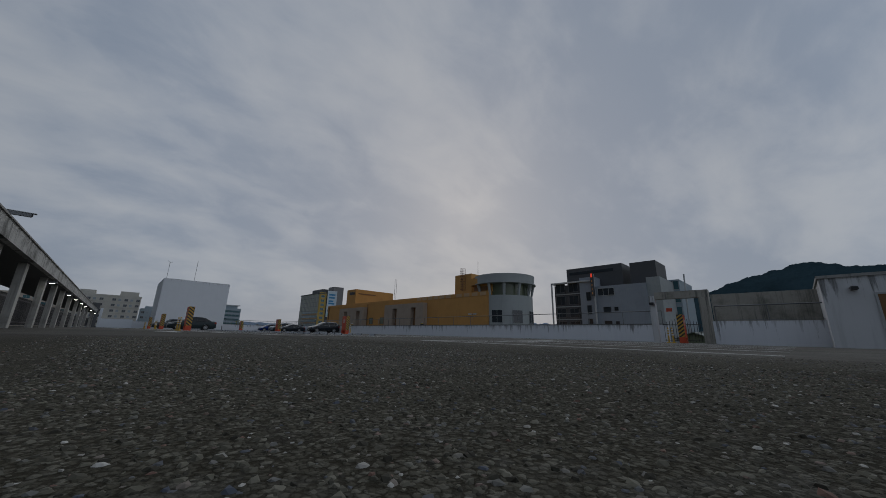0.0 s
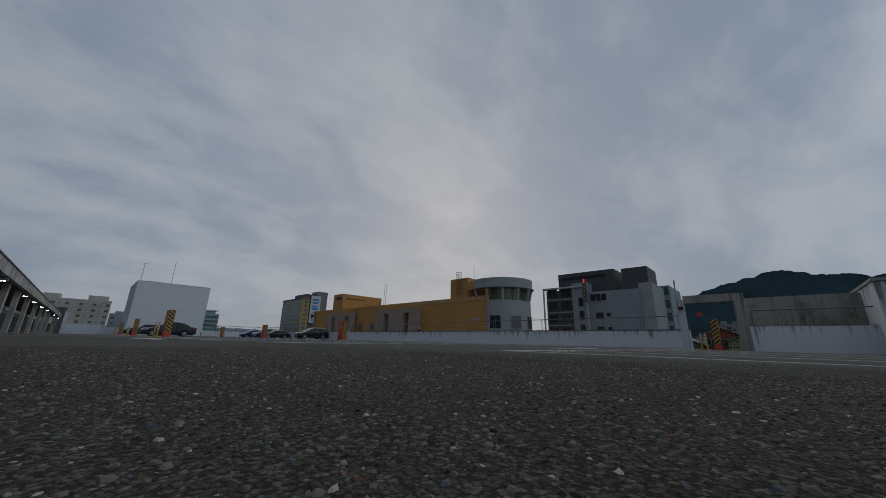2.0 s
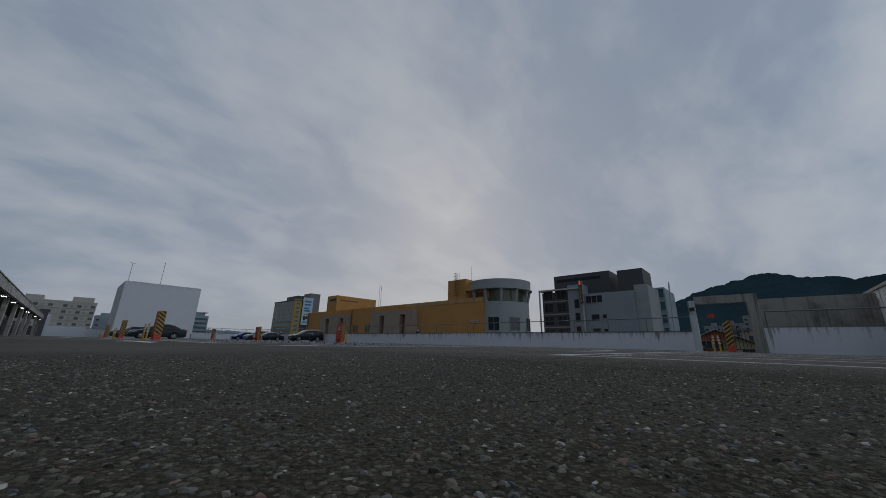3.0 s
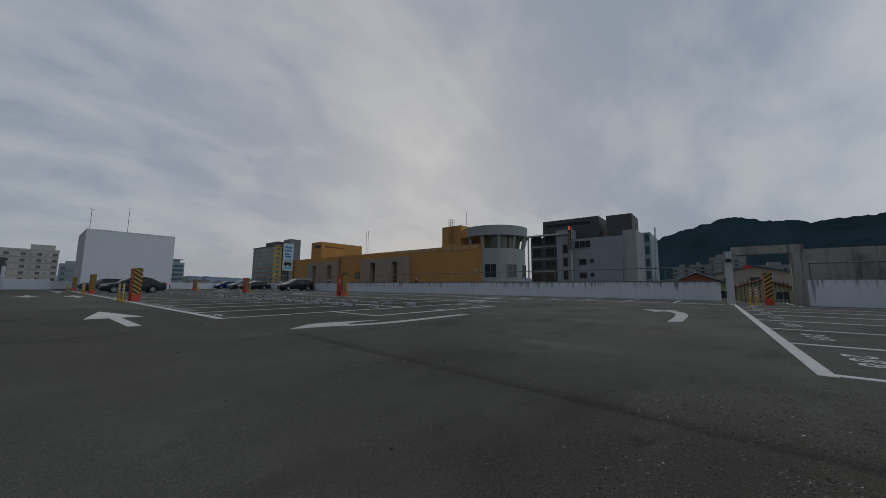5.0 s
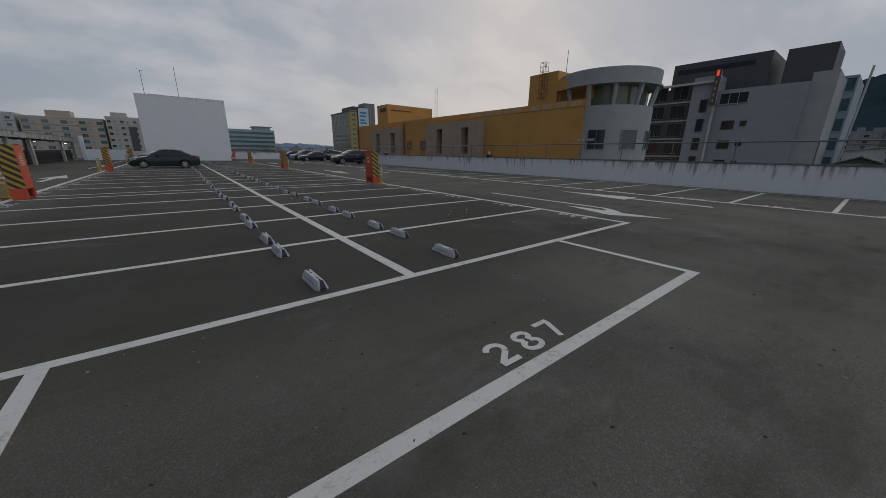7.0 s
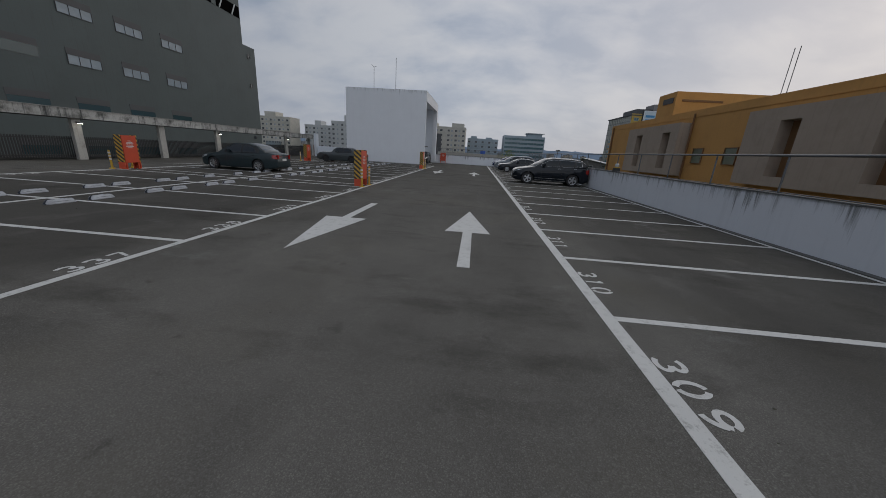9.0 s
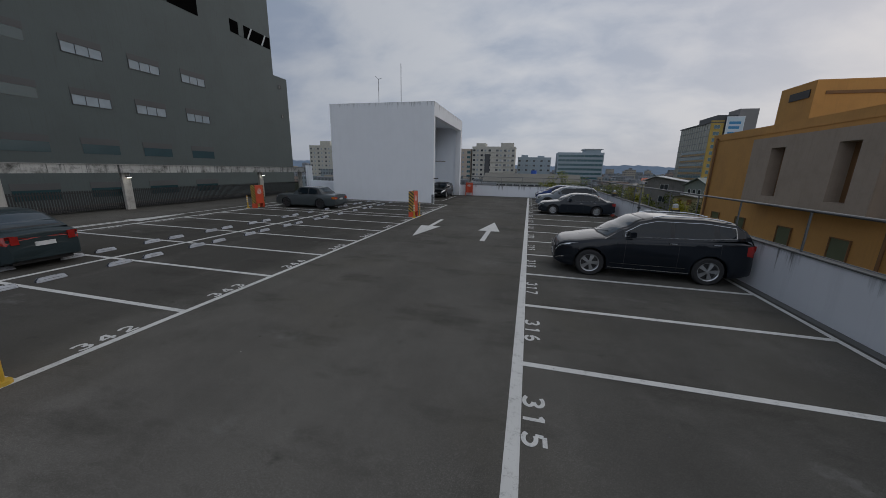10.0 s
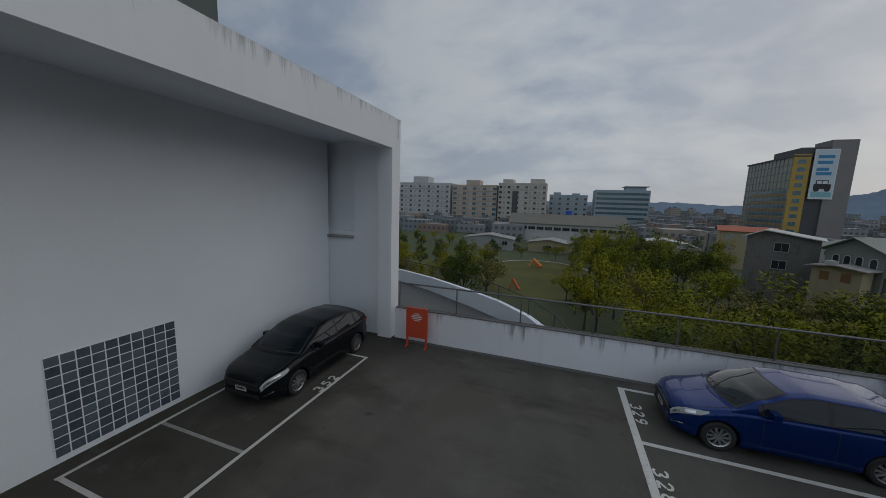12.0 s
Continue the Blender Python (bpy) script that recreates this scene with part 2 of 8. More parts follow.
    # asphalt toned darker on the north-west side of the diagonal lane
    older = mathn(ns, ls, "MULTIPLY", mathn(ns, ls, "ADD", mathn(ns, ls, "SUBTRACT", sp.outputs[1], sp.outputs[0]), mathn(ns, ls, "ADD", mathn(ns, ls, "MULTIPLY", patch, 3.0), 14.6)), 0.4, True)
    older = mathn(ns, ls, "MULTIPLY", older, mathn(ns, ls, "MULTIPLY", mathn(ns, ls, "SUBTRACT", -17.0, sp.outputs[1]), 0.2, True))
    c = mixn(ns, ls, mathn(ns, ls, "MULTIPLY", older, 0.42), c, (0.048, 0.046, 0.041))
    # the north half of the deck is toned darker
    north = mathn(ns, ls, "MULTIPLY", mathn(ns, ls, "SUBTRACT", mathn(ns, ls, "ADD", sp.outputs[1], mathn(ns, ls, "MULTIPLY", patch, 6.0)), -5.0), 0.045, True)
    c = mixn(ns, ls, mathn(ns, ls, "MULTIPLY", north, 0.33), c, (0.035, 0.034, 0.029))
    # joint between two asphalt strips: a sharp lip on one side, shade painted into the colour on the other
    lip = mathn(ns, ls, "ADD", mathn(ns, ls, "SUBTRACT", sp.outputs[0], mathn(ns, ls, "MULTIPLY", mathn(ns, ls, "ADD", sp.outputs[1], 28.3), 0.074)), 18.02)
    lip = mathn(ns, ls, "ADD", lip, mathn(ns, ls, "MULTIPLY", noisen(ns, ls, pos, 3.0, 5, 0.7), 0.14))
    lip = mathn(ns, ls, "MULTIPLY", mathn(ns, ls, "SUBTRACT", 1.0, mathn(ns, ls, "MULTIPLY", lip, 4.5), True), mathn(ns, ls, "MULTIPLY", mathn(ns, ls, "ADD", lip, 0.03), 18.0, True))
    lip = mathn(ns, ls, "MULTIPLY", lip, mathn(ns, ls, "MULTIPLY", mathn(ns, ls, "SUBTRACT", -27.6, sp.outputs[1]), 0.8, True))
    c = mixn(ns, ls, mathn(ns, ls, "MULTIPLY", lip, mathn(ns, ls, "ADD", mathn(ns, ls, "MULTIPLY", fine, 0.5), 0.35)), c, (0.03, 0.028, 0.026))
    ls.new(c, p.inputs["Base Color"])
    ls.new(mathn(ns, ls, "ADD", mathn(ns, ls, "MULTIPLY", patch, 0.2), 0.82), p.inputs["Roughness"])
    p.inputs["Specular IOR Level"].default_value = 0.04
    hgt = mathn(ns, ls, "ADD", mathn(ns, ls, "MULTIPLY", vor.outputs["Distance"], -1.0), mathn(ns, ls, "MULTIPLY", fine, 0.6))
    bp = ns.new("ShaderNodeBump")
    ls.new(mathn(ns, ls, "ADD", mathn(ns, ls, "MULTIPLY", worn, 0.55), 0.3), bp.inputs["Strength"])
    bp.inputs["Distance"].default_value = 0.006
    ls.new(hgt, bp.inputs["Height"])
    ls.new(bp.outputs[0], p.inputs["Normal"])
    return m


def road_paint(name, white, wear):
    """White thermoplastic, worn through to the asphalt in specks and edges."""
    m, ns, ls, p = nodes_of(name)
    pos = ns.new("ShaderNodeNewGeometry").outputs["Position"]
    w = noisen(ns, ls, pos, 7.0, 8, 0.75)
    w2 = noisen(ns, ls, pos, 60.0, 4, 0.7)
    f = mathn(ns, ls, "MULTIPLY", mathn(ns, ls, "SUBTRACT", mathn(ns, ls, "ADD", mathn(ns, ls, "MULTIPLY", w, 0.75), mathn(ns, ls, "MULTIPLY", w2, 0.35)), wear, True), 5.0, True)
    c = mixn(ns, ls, f, white, (0.12, 0.12, 0.112))
    g = noisen(ns, ls, pos, 0.8, 4)
    c = mixn(ns, ls, mathn(ns, ls, "MULTIPLY", g, 0.45), c, (0.3, 0.3, 0.29))
    ls.new(c, p.inputs["Base Color"])
    p.inputs["Roughness"].default_value = 0.7
    bp = ns.new("ShaderNodeBump")
    bp.inputs["Strength"].default_value, bp.inputs["Distance"].default_value = 0.4, 0.004
    ls.new(w2, bp.inputs["Height"])
    ls.new(bp.outputs[0], p.inputs["Normal"])
    return m


def stained_wall(name, col, top, drip=0.9, wash=1.6, dirt=(0.05, 0.052, 0.048), dry_north=0.0):
    """Painted wall with black algae runs that start along its top edge at the height top."""
    m, ns, ls, p = nodes_of(name)
    pos = ns.new("ShaderNodeNewGeometry").outputs["Position"]
    sp = ns.new("ShaderNodeSeparateXYZ")
    ls.new(pos, sp.inputs[0])
    low = noisen(ns, ls, pos, 1.0, 4, 0.6, (0.55, 0.55, 0.02))
    run = noisen(ns, ls, pos, 1.0, 5, 0.65, (4.0, 4.0, 0.35))
    thin = noisen(ns, ls, pos, 1.0, 5, 0.7, (22.0, 22.0, 0.9))
    down = mathn(ns, ls, "SUBTRACT", top, sp.outputs[2])
    dry = mathn(ns, ls, "MULTIPLY", mathn(ns, ls, "MULTIPLY", mathn(ns, ls, "ADD", sp.outputs[1], 6.0), 0.06, True), dry_north)
    wet = mathn(ns, ls, "MULTIPLY", mathn(ns, ls, "SUBTRACT", mathn(ns, ls, "SUBTRACT", low, dry), 0.3, True), 3.2, True)
    reach = mathn(ns, ls, "ADD", mathn(ns, ls, "MULTIPLY", mathn(ns, ls, "SUBTRACT", run, 0.48, True), 5.0), mathn(ns, ls, "MULTIPLY", mathn(ns, ls, "SUBTRACT", thin, 0.5, True), 2.0))
    reach = mathn(ns, ls, "ADD", mathn(ns, ls, "MULTIPLY", mathn(ns, ls, "MULTIPLY", reach, wet), drip), mathn(ns, ls, "MULTIPLY", run, 0.16))
    f = mathn(ns, ls, "MULTIPLY", mathn(ns, ls, "SUBTRACT", reach, down), 1.7, True)
    f = mathn(ns, ls, "MULTIPLY", f, mathn(ns, ls, "ADD", mathn(ns, ls, "MULTIPLY", thin, 1.3), 0.1, True))
    blot = noisen(ns, ls, pos, 0.9, 7, 0.6)
    grit = noisen(ns, ls, pos, 24.0, 5, 0.65)
    c = mixn(ns, ls, mathn(ns, ls, "MULTIPLY", blot, 0.5), tuple(col), tuple(v * 0.8 for v in col))
    c = mixn(ns, ls, mathn(ns, ls, "MULTIPLY", grit, 0.2), c, tuple(v * 0.8 for v in col))
    pale = mathn(ns, ls, "MULTIPLY", mathn(ns, ls, "SUBTRACT", noisen(ns, ls, pos, 1.0, 5, 0.7, (3.2, 3.2, 0.25)), 0.5, True), wash, True)
    c = mixn(ns, ls, pale, c, tuple(v * 0.55 for v in col))
    c = mixn(ns, ls, mathn(ns, ls, "MULTIPLY", f, 0.85), c, dirt)
    ls.new(c, p.inputs["Base Color"])
    p.inputs["Roughness"].default_value = 0.75
    bp = ns.new("ShaderNodeBump")
    bp.inputs["Strength"].default_value, bp.inputs["Distance"].default_value = 0.2, 0.008
    ls.new(grit, bp.inputs["Height"])
    ls.new(bp.outputs[0], p.inputs["Normal"])
    return m


def hazard():
    """Yellow and black diagonal bands."""
    m, ns, ls, p = nodes_of("hazard_bands")
    pos = ns.new("ShaderNodeNewGeometry").outputs["Position"]
    sp = ns.new("ShaderNodeSeparateXYZ")
    ls.new(pos, sp.inputs[0])
    d = mathn(ns, ls, "ADD", mathn(ns, ls, "ADD", sp.outputs[2], mathn(ns, ls, "MULTIPLY", mathn(ns, ls, "ADD", sp.outputs[0], sp.outputs[1]), 0.8)), 90.0)
    f = mathn(ns, ls, "GREATER_THAN", mathn(ns, ls, "FRACT", mathn(ns, ls, "DIVIDE", d, 0.19)), 0.5)
    g = noisen(ns, ls, pos, 9.0, 6, 0.7)
    c = mixn(ns, ls, f, (0.52, 0.31, 0.03), (0.016, 0.016, 0.016))
    c = mixn(ns, ls, mathn(ns, ls, "MULTIPLY", g, 0.3), c, (0.12, 0.1, 0.08))
    ls.new(c, p.inputs["Base Color"])
    p.inputs["Roughness"].default_value = 0.55
    return m


def leafy(name, dark, light):
    m, ns, ls, p = nodes_of(name)
    geo = ns.new("ShaderNodeNewGeometry")
    ob = ns.new("ShaderNodeObjectInfo")
    n = noisen(ns, ls, geo.outputs["Position"], 0.6, 3)
    f = mathn(ns, ls, "ADD", mathn(ns, ls, "MULTIPLY", geo.outputs["Random Per Island"], 0.4), mathn(ns, ls, "MULTIPLY", n, 0.7))
    c = mixn(ns, ls, f, tuple(dark), tuple(light))
    c = mixn(ns, ls, mathn(ns, ls, "MULTIPLY", ob.outputs["Random"], 0.6), c, (light[0] * 0.72, light[1] * 0.68, light[2] * 0.9))
    ls.new(c, p.inputs["Base Color"])
    p.inputs["Roughness"].default_value = 0.7
    p.inputs["Specular IOR Level"].default_value = 0.12
    return m


def glassy(name, col, rough=0.08, var=0.3):
    m, ns, ls, p = nodes_of(name)
    pos = ns.new("ShaderNodeNewGeometry").outputs["Position"]
    n = noisen(ns, ls, pos, 0.5, 3)
    ls.new(mixn(ns, ls, mathn(ns, ls, "MULTIPLY", n, var * 2), tuple(col), tuple(v * 0.5 for v in col)), p.inputs["Base Color"])
    p.inputs["Roughness"].default_value = rough
    p.inputs["IOR"].default_value = 1.5
    p.inputs["Specular IOR Level"].default_value = 0.6
    return m


def block_glass():
    """Cast glass blocks: each one of its own tone, rippled."""
    m, ns, ls, p = nodes_of("glass_block")
    pos = ns.new("ShaderNodeNewGeometry").outputs["Position"]
    ob = ns.new("ShaderNodeObjectInfo")
    n = noisen(ns, ls, pos, 14.0, 4, 0.6)
    f = mathn(ns, ls, "ADD", mathn(ns, ls, "MULTIPLY", ob.outputs["Random"], 0.55), mathn(ns, ls, "MULTIPLY", n, 0.5))
    ls.new(mixn(ns, ls, f, (0.03, 0.042, 0.058), (0.14, 0.175, 0.21)), p.inputs["Base Color"])
    p.inputs["Roughness"].default_value = 0.22
    bp = ns.new("ShaderNodeBump")
    bp.inputs["Strength"].default_value, bp.inputs["Distance"].default_value = 0.5, 0.01
    ls.new(n, bp.inputs["Height"])
    ls.new(bp.outputs[0], p.inputs["Normal"])
    return m


def paint(name, col, rough=0.3, metal=0.35, coat=0.5):
    m, ns, ls, p = nodes_of(name)
    pos = ns.new("ShaderNodeNewGeometry").outputs["Position"]
    n = noisen(ns, ls, pos, 2.2, 5)
    ls.new(mixn(ns, ls, mathn(ns, ls, "MULTIPLY", n, 0.35), tuple(col), tuple(v * 0.75 + 0.004 for v in col)), p.inputs["Base Color"])
    ls.new(mathn(ns, ls, "ADD", mathn(ns, ls, "MULTIPLY", n, 0.15), rough - 0.07), p.inputs["Roughness"])
    p.inputs["Metallic"].default_value = metal
    p.inputs["Specular IOR Level"].default_value = 0.06
    p.inputs["Coat Weight"].default_value, p.inputs["Coat Roughness"].default_value, p.inputs["Coat IOR"].default_value = coat, 0.03, 1.45
    return m


def glowing(name, col, power):
    m, ns, ls, p = nodes_of(name)
    p.inputs["Base Color"].default_value = (*col, 1)
    p.inputs["Emission Color"].default_value = (*col, 1)
    p.inputs["Emission Strength"].default_value = power
    return m


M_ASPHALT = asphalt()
M_PAINT = road_paint("road_paint", (0.58, 0.58, 0.56), 0.575)
M_PAINT_WORN = road_paint("worn_road_paint", (0.47, 0.47, 0.45), 0.54)
M_PAINT_OLD = road_paint("faded_road_paint", (0.3, 0.3, 0.29), 0.5)
M_PARAPET = stained_wall("parapet_paint", (0.77, 0.79, 0.83), 1.17, 1.25, 0.8, dry_north=0.1)
M_WHITE = stained_wall("white_render", (0.8, 0.82, 0.85), 7.95, 0.8, 0.3)
M_DIRTY = stained_wall("dirty_white_render", (0.6, 0.61, 0.62), 2.9, 1.6, 2.2)
M_WHITE_IN = surf("white_plaster", (0.76, 0.8, 0.85), 0.8, 0.09, 0.4, 20, 0.1)
M_CONC = surf("concrete", (0.3, 0.295, 0.28), 0.85, 0.22, 0.7, 14, 0.25, (0.1, 0.1, 0.09), 0.3, 0.5)
M_CONC_STAIN = surf("stained_concrete", (0.33, 0.315, 0.275), 0.85, 0.25, 0.5, 10, 0.25, (0.09, 0.095, 0.075), 0.5, 0.8)
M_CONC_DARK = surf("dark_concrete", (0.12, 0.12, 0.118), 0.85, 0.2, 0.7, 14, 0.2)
M_KERB = surf("gutter_concrete", (0.1, 0.1, 0.096), 0.9, 0.3, 1.2, 20, 0.3)
M_STOP = surf("wheel_stop_plastic", (0.36, 0.38, 0.41), 0.6, 0.2, 3, 30, 0.15, (0.12, 0.12, 0.12), 0.4, spread=0.2)
M_BLACK = surf("black_iron", (0.02, 0.02, 0.022), 0.55, 0.2, 2, 30, 0.1)
M_STEEL = surf("grey_steel", (0.14, 0.145, 0.15), 0.5, 0.2, 2, 30, 0.1, metal=0.5)
M_RUST = surf("rusted_steel", (0.16, 0.075, 0.045), 0.85, 0.35, 2, 25, 0.3)
M_RED = surf("orange_red_board", (0.58, 0.075, 0.03), 0.5, 0.15, 1.5, 20, 0.05, (0.25, 0.06, 0.04), 0.2, spread=0.1)
M_YELLOW = surf("yellow_plastic", (0.52, 0.33, 0.035), 0.5, 0.15, 2, 20, 0.05, (0.25, 0.16, 0.05), 0.25)
M_HAZARD = hazard()
M_LETTER = surf("white_lettering", (0.62, 0.6, 0.58), 0.7, 0.2, 4, 40, 0.0)
M_DARKFAC = surf("dark_metal_cladding", (0.06, 0.078, 0.08), 0.6, 0.18, 0.12, 2.5, 0.05, (0.045, 0.055, 0.055), 0.3, 0.5)
M_ORANGE = surf("ochre_render", (0.52, 0.27, 0.08), 0.85, 0.14, 0.25, 9, 0.1, (0.33, 0.17, 0.06), 0.25, 0.12)
M_ORANGE_PALE = surf("patched_render", (0.48, 0.32, 0.18), 0.85, 0.15, 0.6, 9, 0.1)
M_PINKGREY = surf("pinkish_render", (0.36, 0.29, 0.23), 0.85, 0.12, 0.4, 9, 0.1, (0.2, 0.16, 0.12), 0.2, 0.15)
M_BROWN = surf("brown_recess", (0.2, 0.105, 0.045), 0.8, 0.2, 0.8, 12, 0.1)
M_GREYREND = surf("grey_render", (0.33, 0.35, 0.35), 0.85, 0.12, 0.3, 8, 0.1, (0.18, 0.19, 0.18), 0.2, 0.1)
M_BLUEGREY = surf("blue_grey_panels", (0.27, 0.295, 0.33), 0.7, 0.1, 0.2, 5, 0.05, (0.17, 0.19, 0.21), 0.2, 0.15)
M_GRAPHITE = surf("graphite_cladding", (0.06, 0.062, 0.066), 0.6, 0.15, 0.3, 5, 0.05)
M_BEIGE = surf("beige_tiles", (0.47, 0.45, 0.4), 0.8, 0.12, 0.2, 5, 0.05, (0.2, 0.19, 0.17), 0.25, 0.3)
M_PALEGREY = surf("pale_grey_tiles", (0.46, 0.47, 0.47), 0.8, 0.12, 0.2, 5, 0.05, (0.2, 0.2, 0.2), 0.25, 0.3)
M_TAN = surf("tan_tiles", (0.42, 0.36, 0.3), 0.8, 0.14, 0.2, 5, 0.05)
M_TOWER = surf("brown_grey_tiles", (0.2, 0.185, 0.16), 0.8, 0.15, 0.2, 5, 0.05)
M_OFFICE = surf("blue_grey_office", (0.28, 0.34, 0.38), 0.7, 0.12, 0.2, 5, 0.05)
M_GREENROOF = surf("green_sheet_roof", (0.17, 0.2, 0.18), 0.6, 0.15, 0.3, 6, 0.1, (0.1, 0.09, 0.07), 0.3)
M_WHITEROOF = surf("pale_sheet_roof", (0.42, 0.43, 0.43), 0.6, 0.15, 0.3, 6, 0.1, (0.2, 0.18, 0.15), 0.3)
M_REDROOF = surf("rust_red_roof", (0.33, 0.08, 0.04), 0.7, 0.2, 0.4, 6, 0.1)
M_GREENWALL = surf("grey_green_wall", (0.2, 0.23, 0.2), 0.8, 0.15, 0.3, 6, 0.1, streak=0.2)
M_CREAM = surf("cream_wall", (0.33, 0.29, 0.18), 0.8, 0.15, 0.3, 6, 0.1, streak=0.25)
M_BRICKRED = surf("red_brick", (0.3, 0.085, 0.05), 0.85, 0.2, 0.4, 6, 0.1)
M_WIN = glassy("dark_window_glass", (0.035, 0.042, 0.05))
M_WIN_PALE = glassy("pale_window_glass", (0.32, 0.37, 0.41), 0.2)
M_WIN_GREEN = glassy("green_window_glass", (0.15, 0.17, 0.11), 0.2)
M_TEAL = glassy("teal_window_glass", (0.06, 0.14, 0.16), 0.15)
M_CURTAIN = glassy("olive_curtain_glass", (0.25, 0.25, 0.19), 0.3)
M_LIGHT = glassy("headlamp_lens", (0.42, 0.44, 0.46), 0.08, 0.3)
M_FRAME = surf("window_frame_paint", (0.36, 0.37, 0.37), 0.6, 0.1, 2, 20, 0.0)
M_GROUND = surf("town_ground", (0.1, 0.115, 0.07), 0.95, 0.4, 0.03, 0.6, 0.0, (0.12, 0.12, 0.11), 0.4)
M_GRASS = surf("lawn_grass", (0.115, 0.115, 0.055), 0.95, 0.3, 0.15, 6, 0.2)
M_PATH = surf("pale_path", (0.36, 0.35, 0.32), 0.9, 0.15, 0.5, 8, 0.1)
# distance haze is put into the hill and mountain colours as a blue tint
M_HILL = surf("forested_hill", (0.022, 0.04, 0.05), 0.95, 0.6, 0.012, 0.16, 0.0)
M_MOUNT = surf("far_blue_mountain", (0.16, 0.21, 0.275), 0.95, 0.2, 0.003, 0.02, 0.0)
M_BARK = surf("tree_bark", (0.075, 0.06, 0.045), 0.9, 0.25, 2, 20, 0.3)
M_LEAF_A = leafy("leaves_green", (0.034, 0.052, 0.004), (0.23, 0.25, 0.014))
M_LEAF_D = leafy("leaves_yellow_green", (0.062, 0.074, 0.004), (0.34, 0.33, 0.02))
M_LEAF_B = leafy("leaves_dark", (0.018, 0.03, 0.005), (0.085, 0.115, 0.014))
M_LEAF_C = leafy("leaves_olive", (0.08, 0.08, 0.022), (0.24, 0.21, 0.06))
for m_ in (M_HILL, M_MOUNT, M_GROUND, M_GRASS):
    m_.node_tree.nodes["Principled BSDF"].inputs["Specular IOR Level"].default_value = 0.0

# ---- building helpers ----
def box_into(bm, x0, x1, y0, y1, z0, z1):
    v = [bm.verts.new(p) for p in ((x0, y0, z0), (x1, y0, z0), (x1, y1, z0), (x0, y1, z0), (x0, y0, z1), (x1, y0, z1), (x1, y1, z1), (x0, y1, z1))]
    for f in ((0, 3, 2, 1), (4, 5, 6, 7), (0, 1, 5, 4), (1, 2, 6, 5), (2, 3, 7, 6), (3, 0, 4, 7)):
        bm.faces.new([v[i] for i in f])
    return v


def boxes(*rows):
    bm = bmesh.new()
    for r in rows:
        box_into(bm, *r)
    return bm


def bevelled(bm, width, segments=1, angle=40):
    edges = [e for e in bm.edges if len(e.link_faces) == 2 and e.calc_face_angle(0) > radians(angle)]
    bmesh.ops.bevel(bm, geom=edges, offset=width, segments=segments, affect="EDGES", profile=0.6, clamp_overlap=True)
    return bm


def mesh_of(name, bm, mat, smooth=None):
    me = bpy.data.meshes.new(name)
    bmesh.ops.recalc_face_normals(bm, faces=bm.faces[:])
    bm.to_mesh(me)
    bm.free()
    if mat:
        me.materials.append(mat)
    if smooth is not None:
        me.polygons.foreach_set("use_smooth", [True] * len(me.polygons))
        me.set_sharp_from_angle(angle=radians(smooth))
    return me


def lattice(xs, zs, holes, y0, y1):
    """One slab in the xz plane, from y0 to y1, cut up by the lines xs and zs, with the cells named in holes left open."""
    bm = bmesh.new()
    front = [[bm.verts.new((x, y0, z)) for z in zs] for x in xs]
    for i in range(len(xs) - 1):
        for k in range(len(zs) - 1):
            if (i, k) not in holes:
                bm.faces.new((front[i][k], front[i + 1][k], front[i + 1][k + 1], front[i][k + 1]))
    r = bmesh.ops.extrude_face_region(bm, geom=bm.faces[:])
    for v in r["geom"]:
        if isinstance(v, bmesh.types.BMVert):
            v.co.y = y1
    return bm


def thing(name, bm, mat, label="", category="", group="", kind="", smooth=None):
    return tagged(new(name, mesh_of(name, bm, mat, smooth)), label, category, group, kind)


def part(name, bm, mat, parent, label="", smooth=None):
    ob = new(name, bm if isinstance(bm, bpy.types.Mesh) else mesh_of(name, bm, mat, smooth))
    ob.parent = parent
    if label:
        ob["label"] = label
    return ob


def empty(name, x, y, z, label, category, group="", kind="", rz=0.0):
    ob = new(name)
    ob.empty_display_size = 0.2
    ob.matrix_basis = pose(x, y, z, 0, 0, rz)
    return tagged(ob, label, category, group, kind)


def tube_into(bm, a, b, r, sides=8, r2=None):
    a, b = Vector(a), Vector(b)
    r2 = r if r2 is None else r2
    q = (b - a).to_track_quat("Z", "Y").to_matrix()
    rings = []
    for p, rr in ((a, r), (b, r2)):
        rings.append([bm.verts.new(p + q @ Vector((rr * math.cos(k * math.tau / sides), rr * math.sin(k * math.tau / sides), 0))) for k in range(sides)])
    for k in range(sides):
        bm.faces.new((rings[0][k], rings[0][(k + 1) % sides], rings[1][(k + 1) % sides], rings[1][k]))
    bm.faces.new(rings[0][::-1])
    bm.faces.new(rings[1])


def bent_bar(pts, r, sides=6):
    """One closed round bar that follows the points."""
    bm = bmesh.new()
    prev = None
    for k, p in enumerate(pts):
        way = pts[min(k + 1, len(pts) - 1)] - pts[max(k - 1, 0)]
        q = way.to_track_quat("Z", "Y").to_matrix()
        ring = [bm.verts.new(p + q @ Vector((r * math.cos(j * math.tau / sides), r * math.sin(j * math.tau / sides), 0))) for j in range(sides)]
        if prev:
            for j in range(sides):
                bm.faces.new((prev[j], prev[(j + 1) % sides], ring[(j + 1) % sides], ring[j]))
        else:
            bm.faces.new(ring[::-1])
        prev = ring
    bm.faces.new(prev)
    return bm


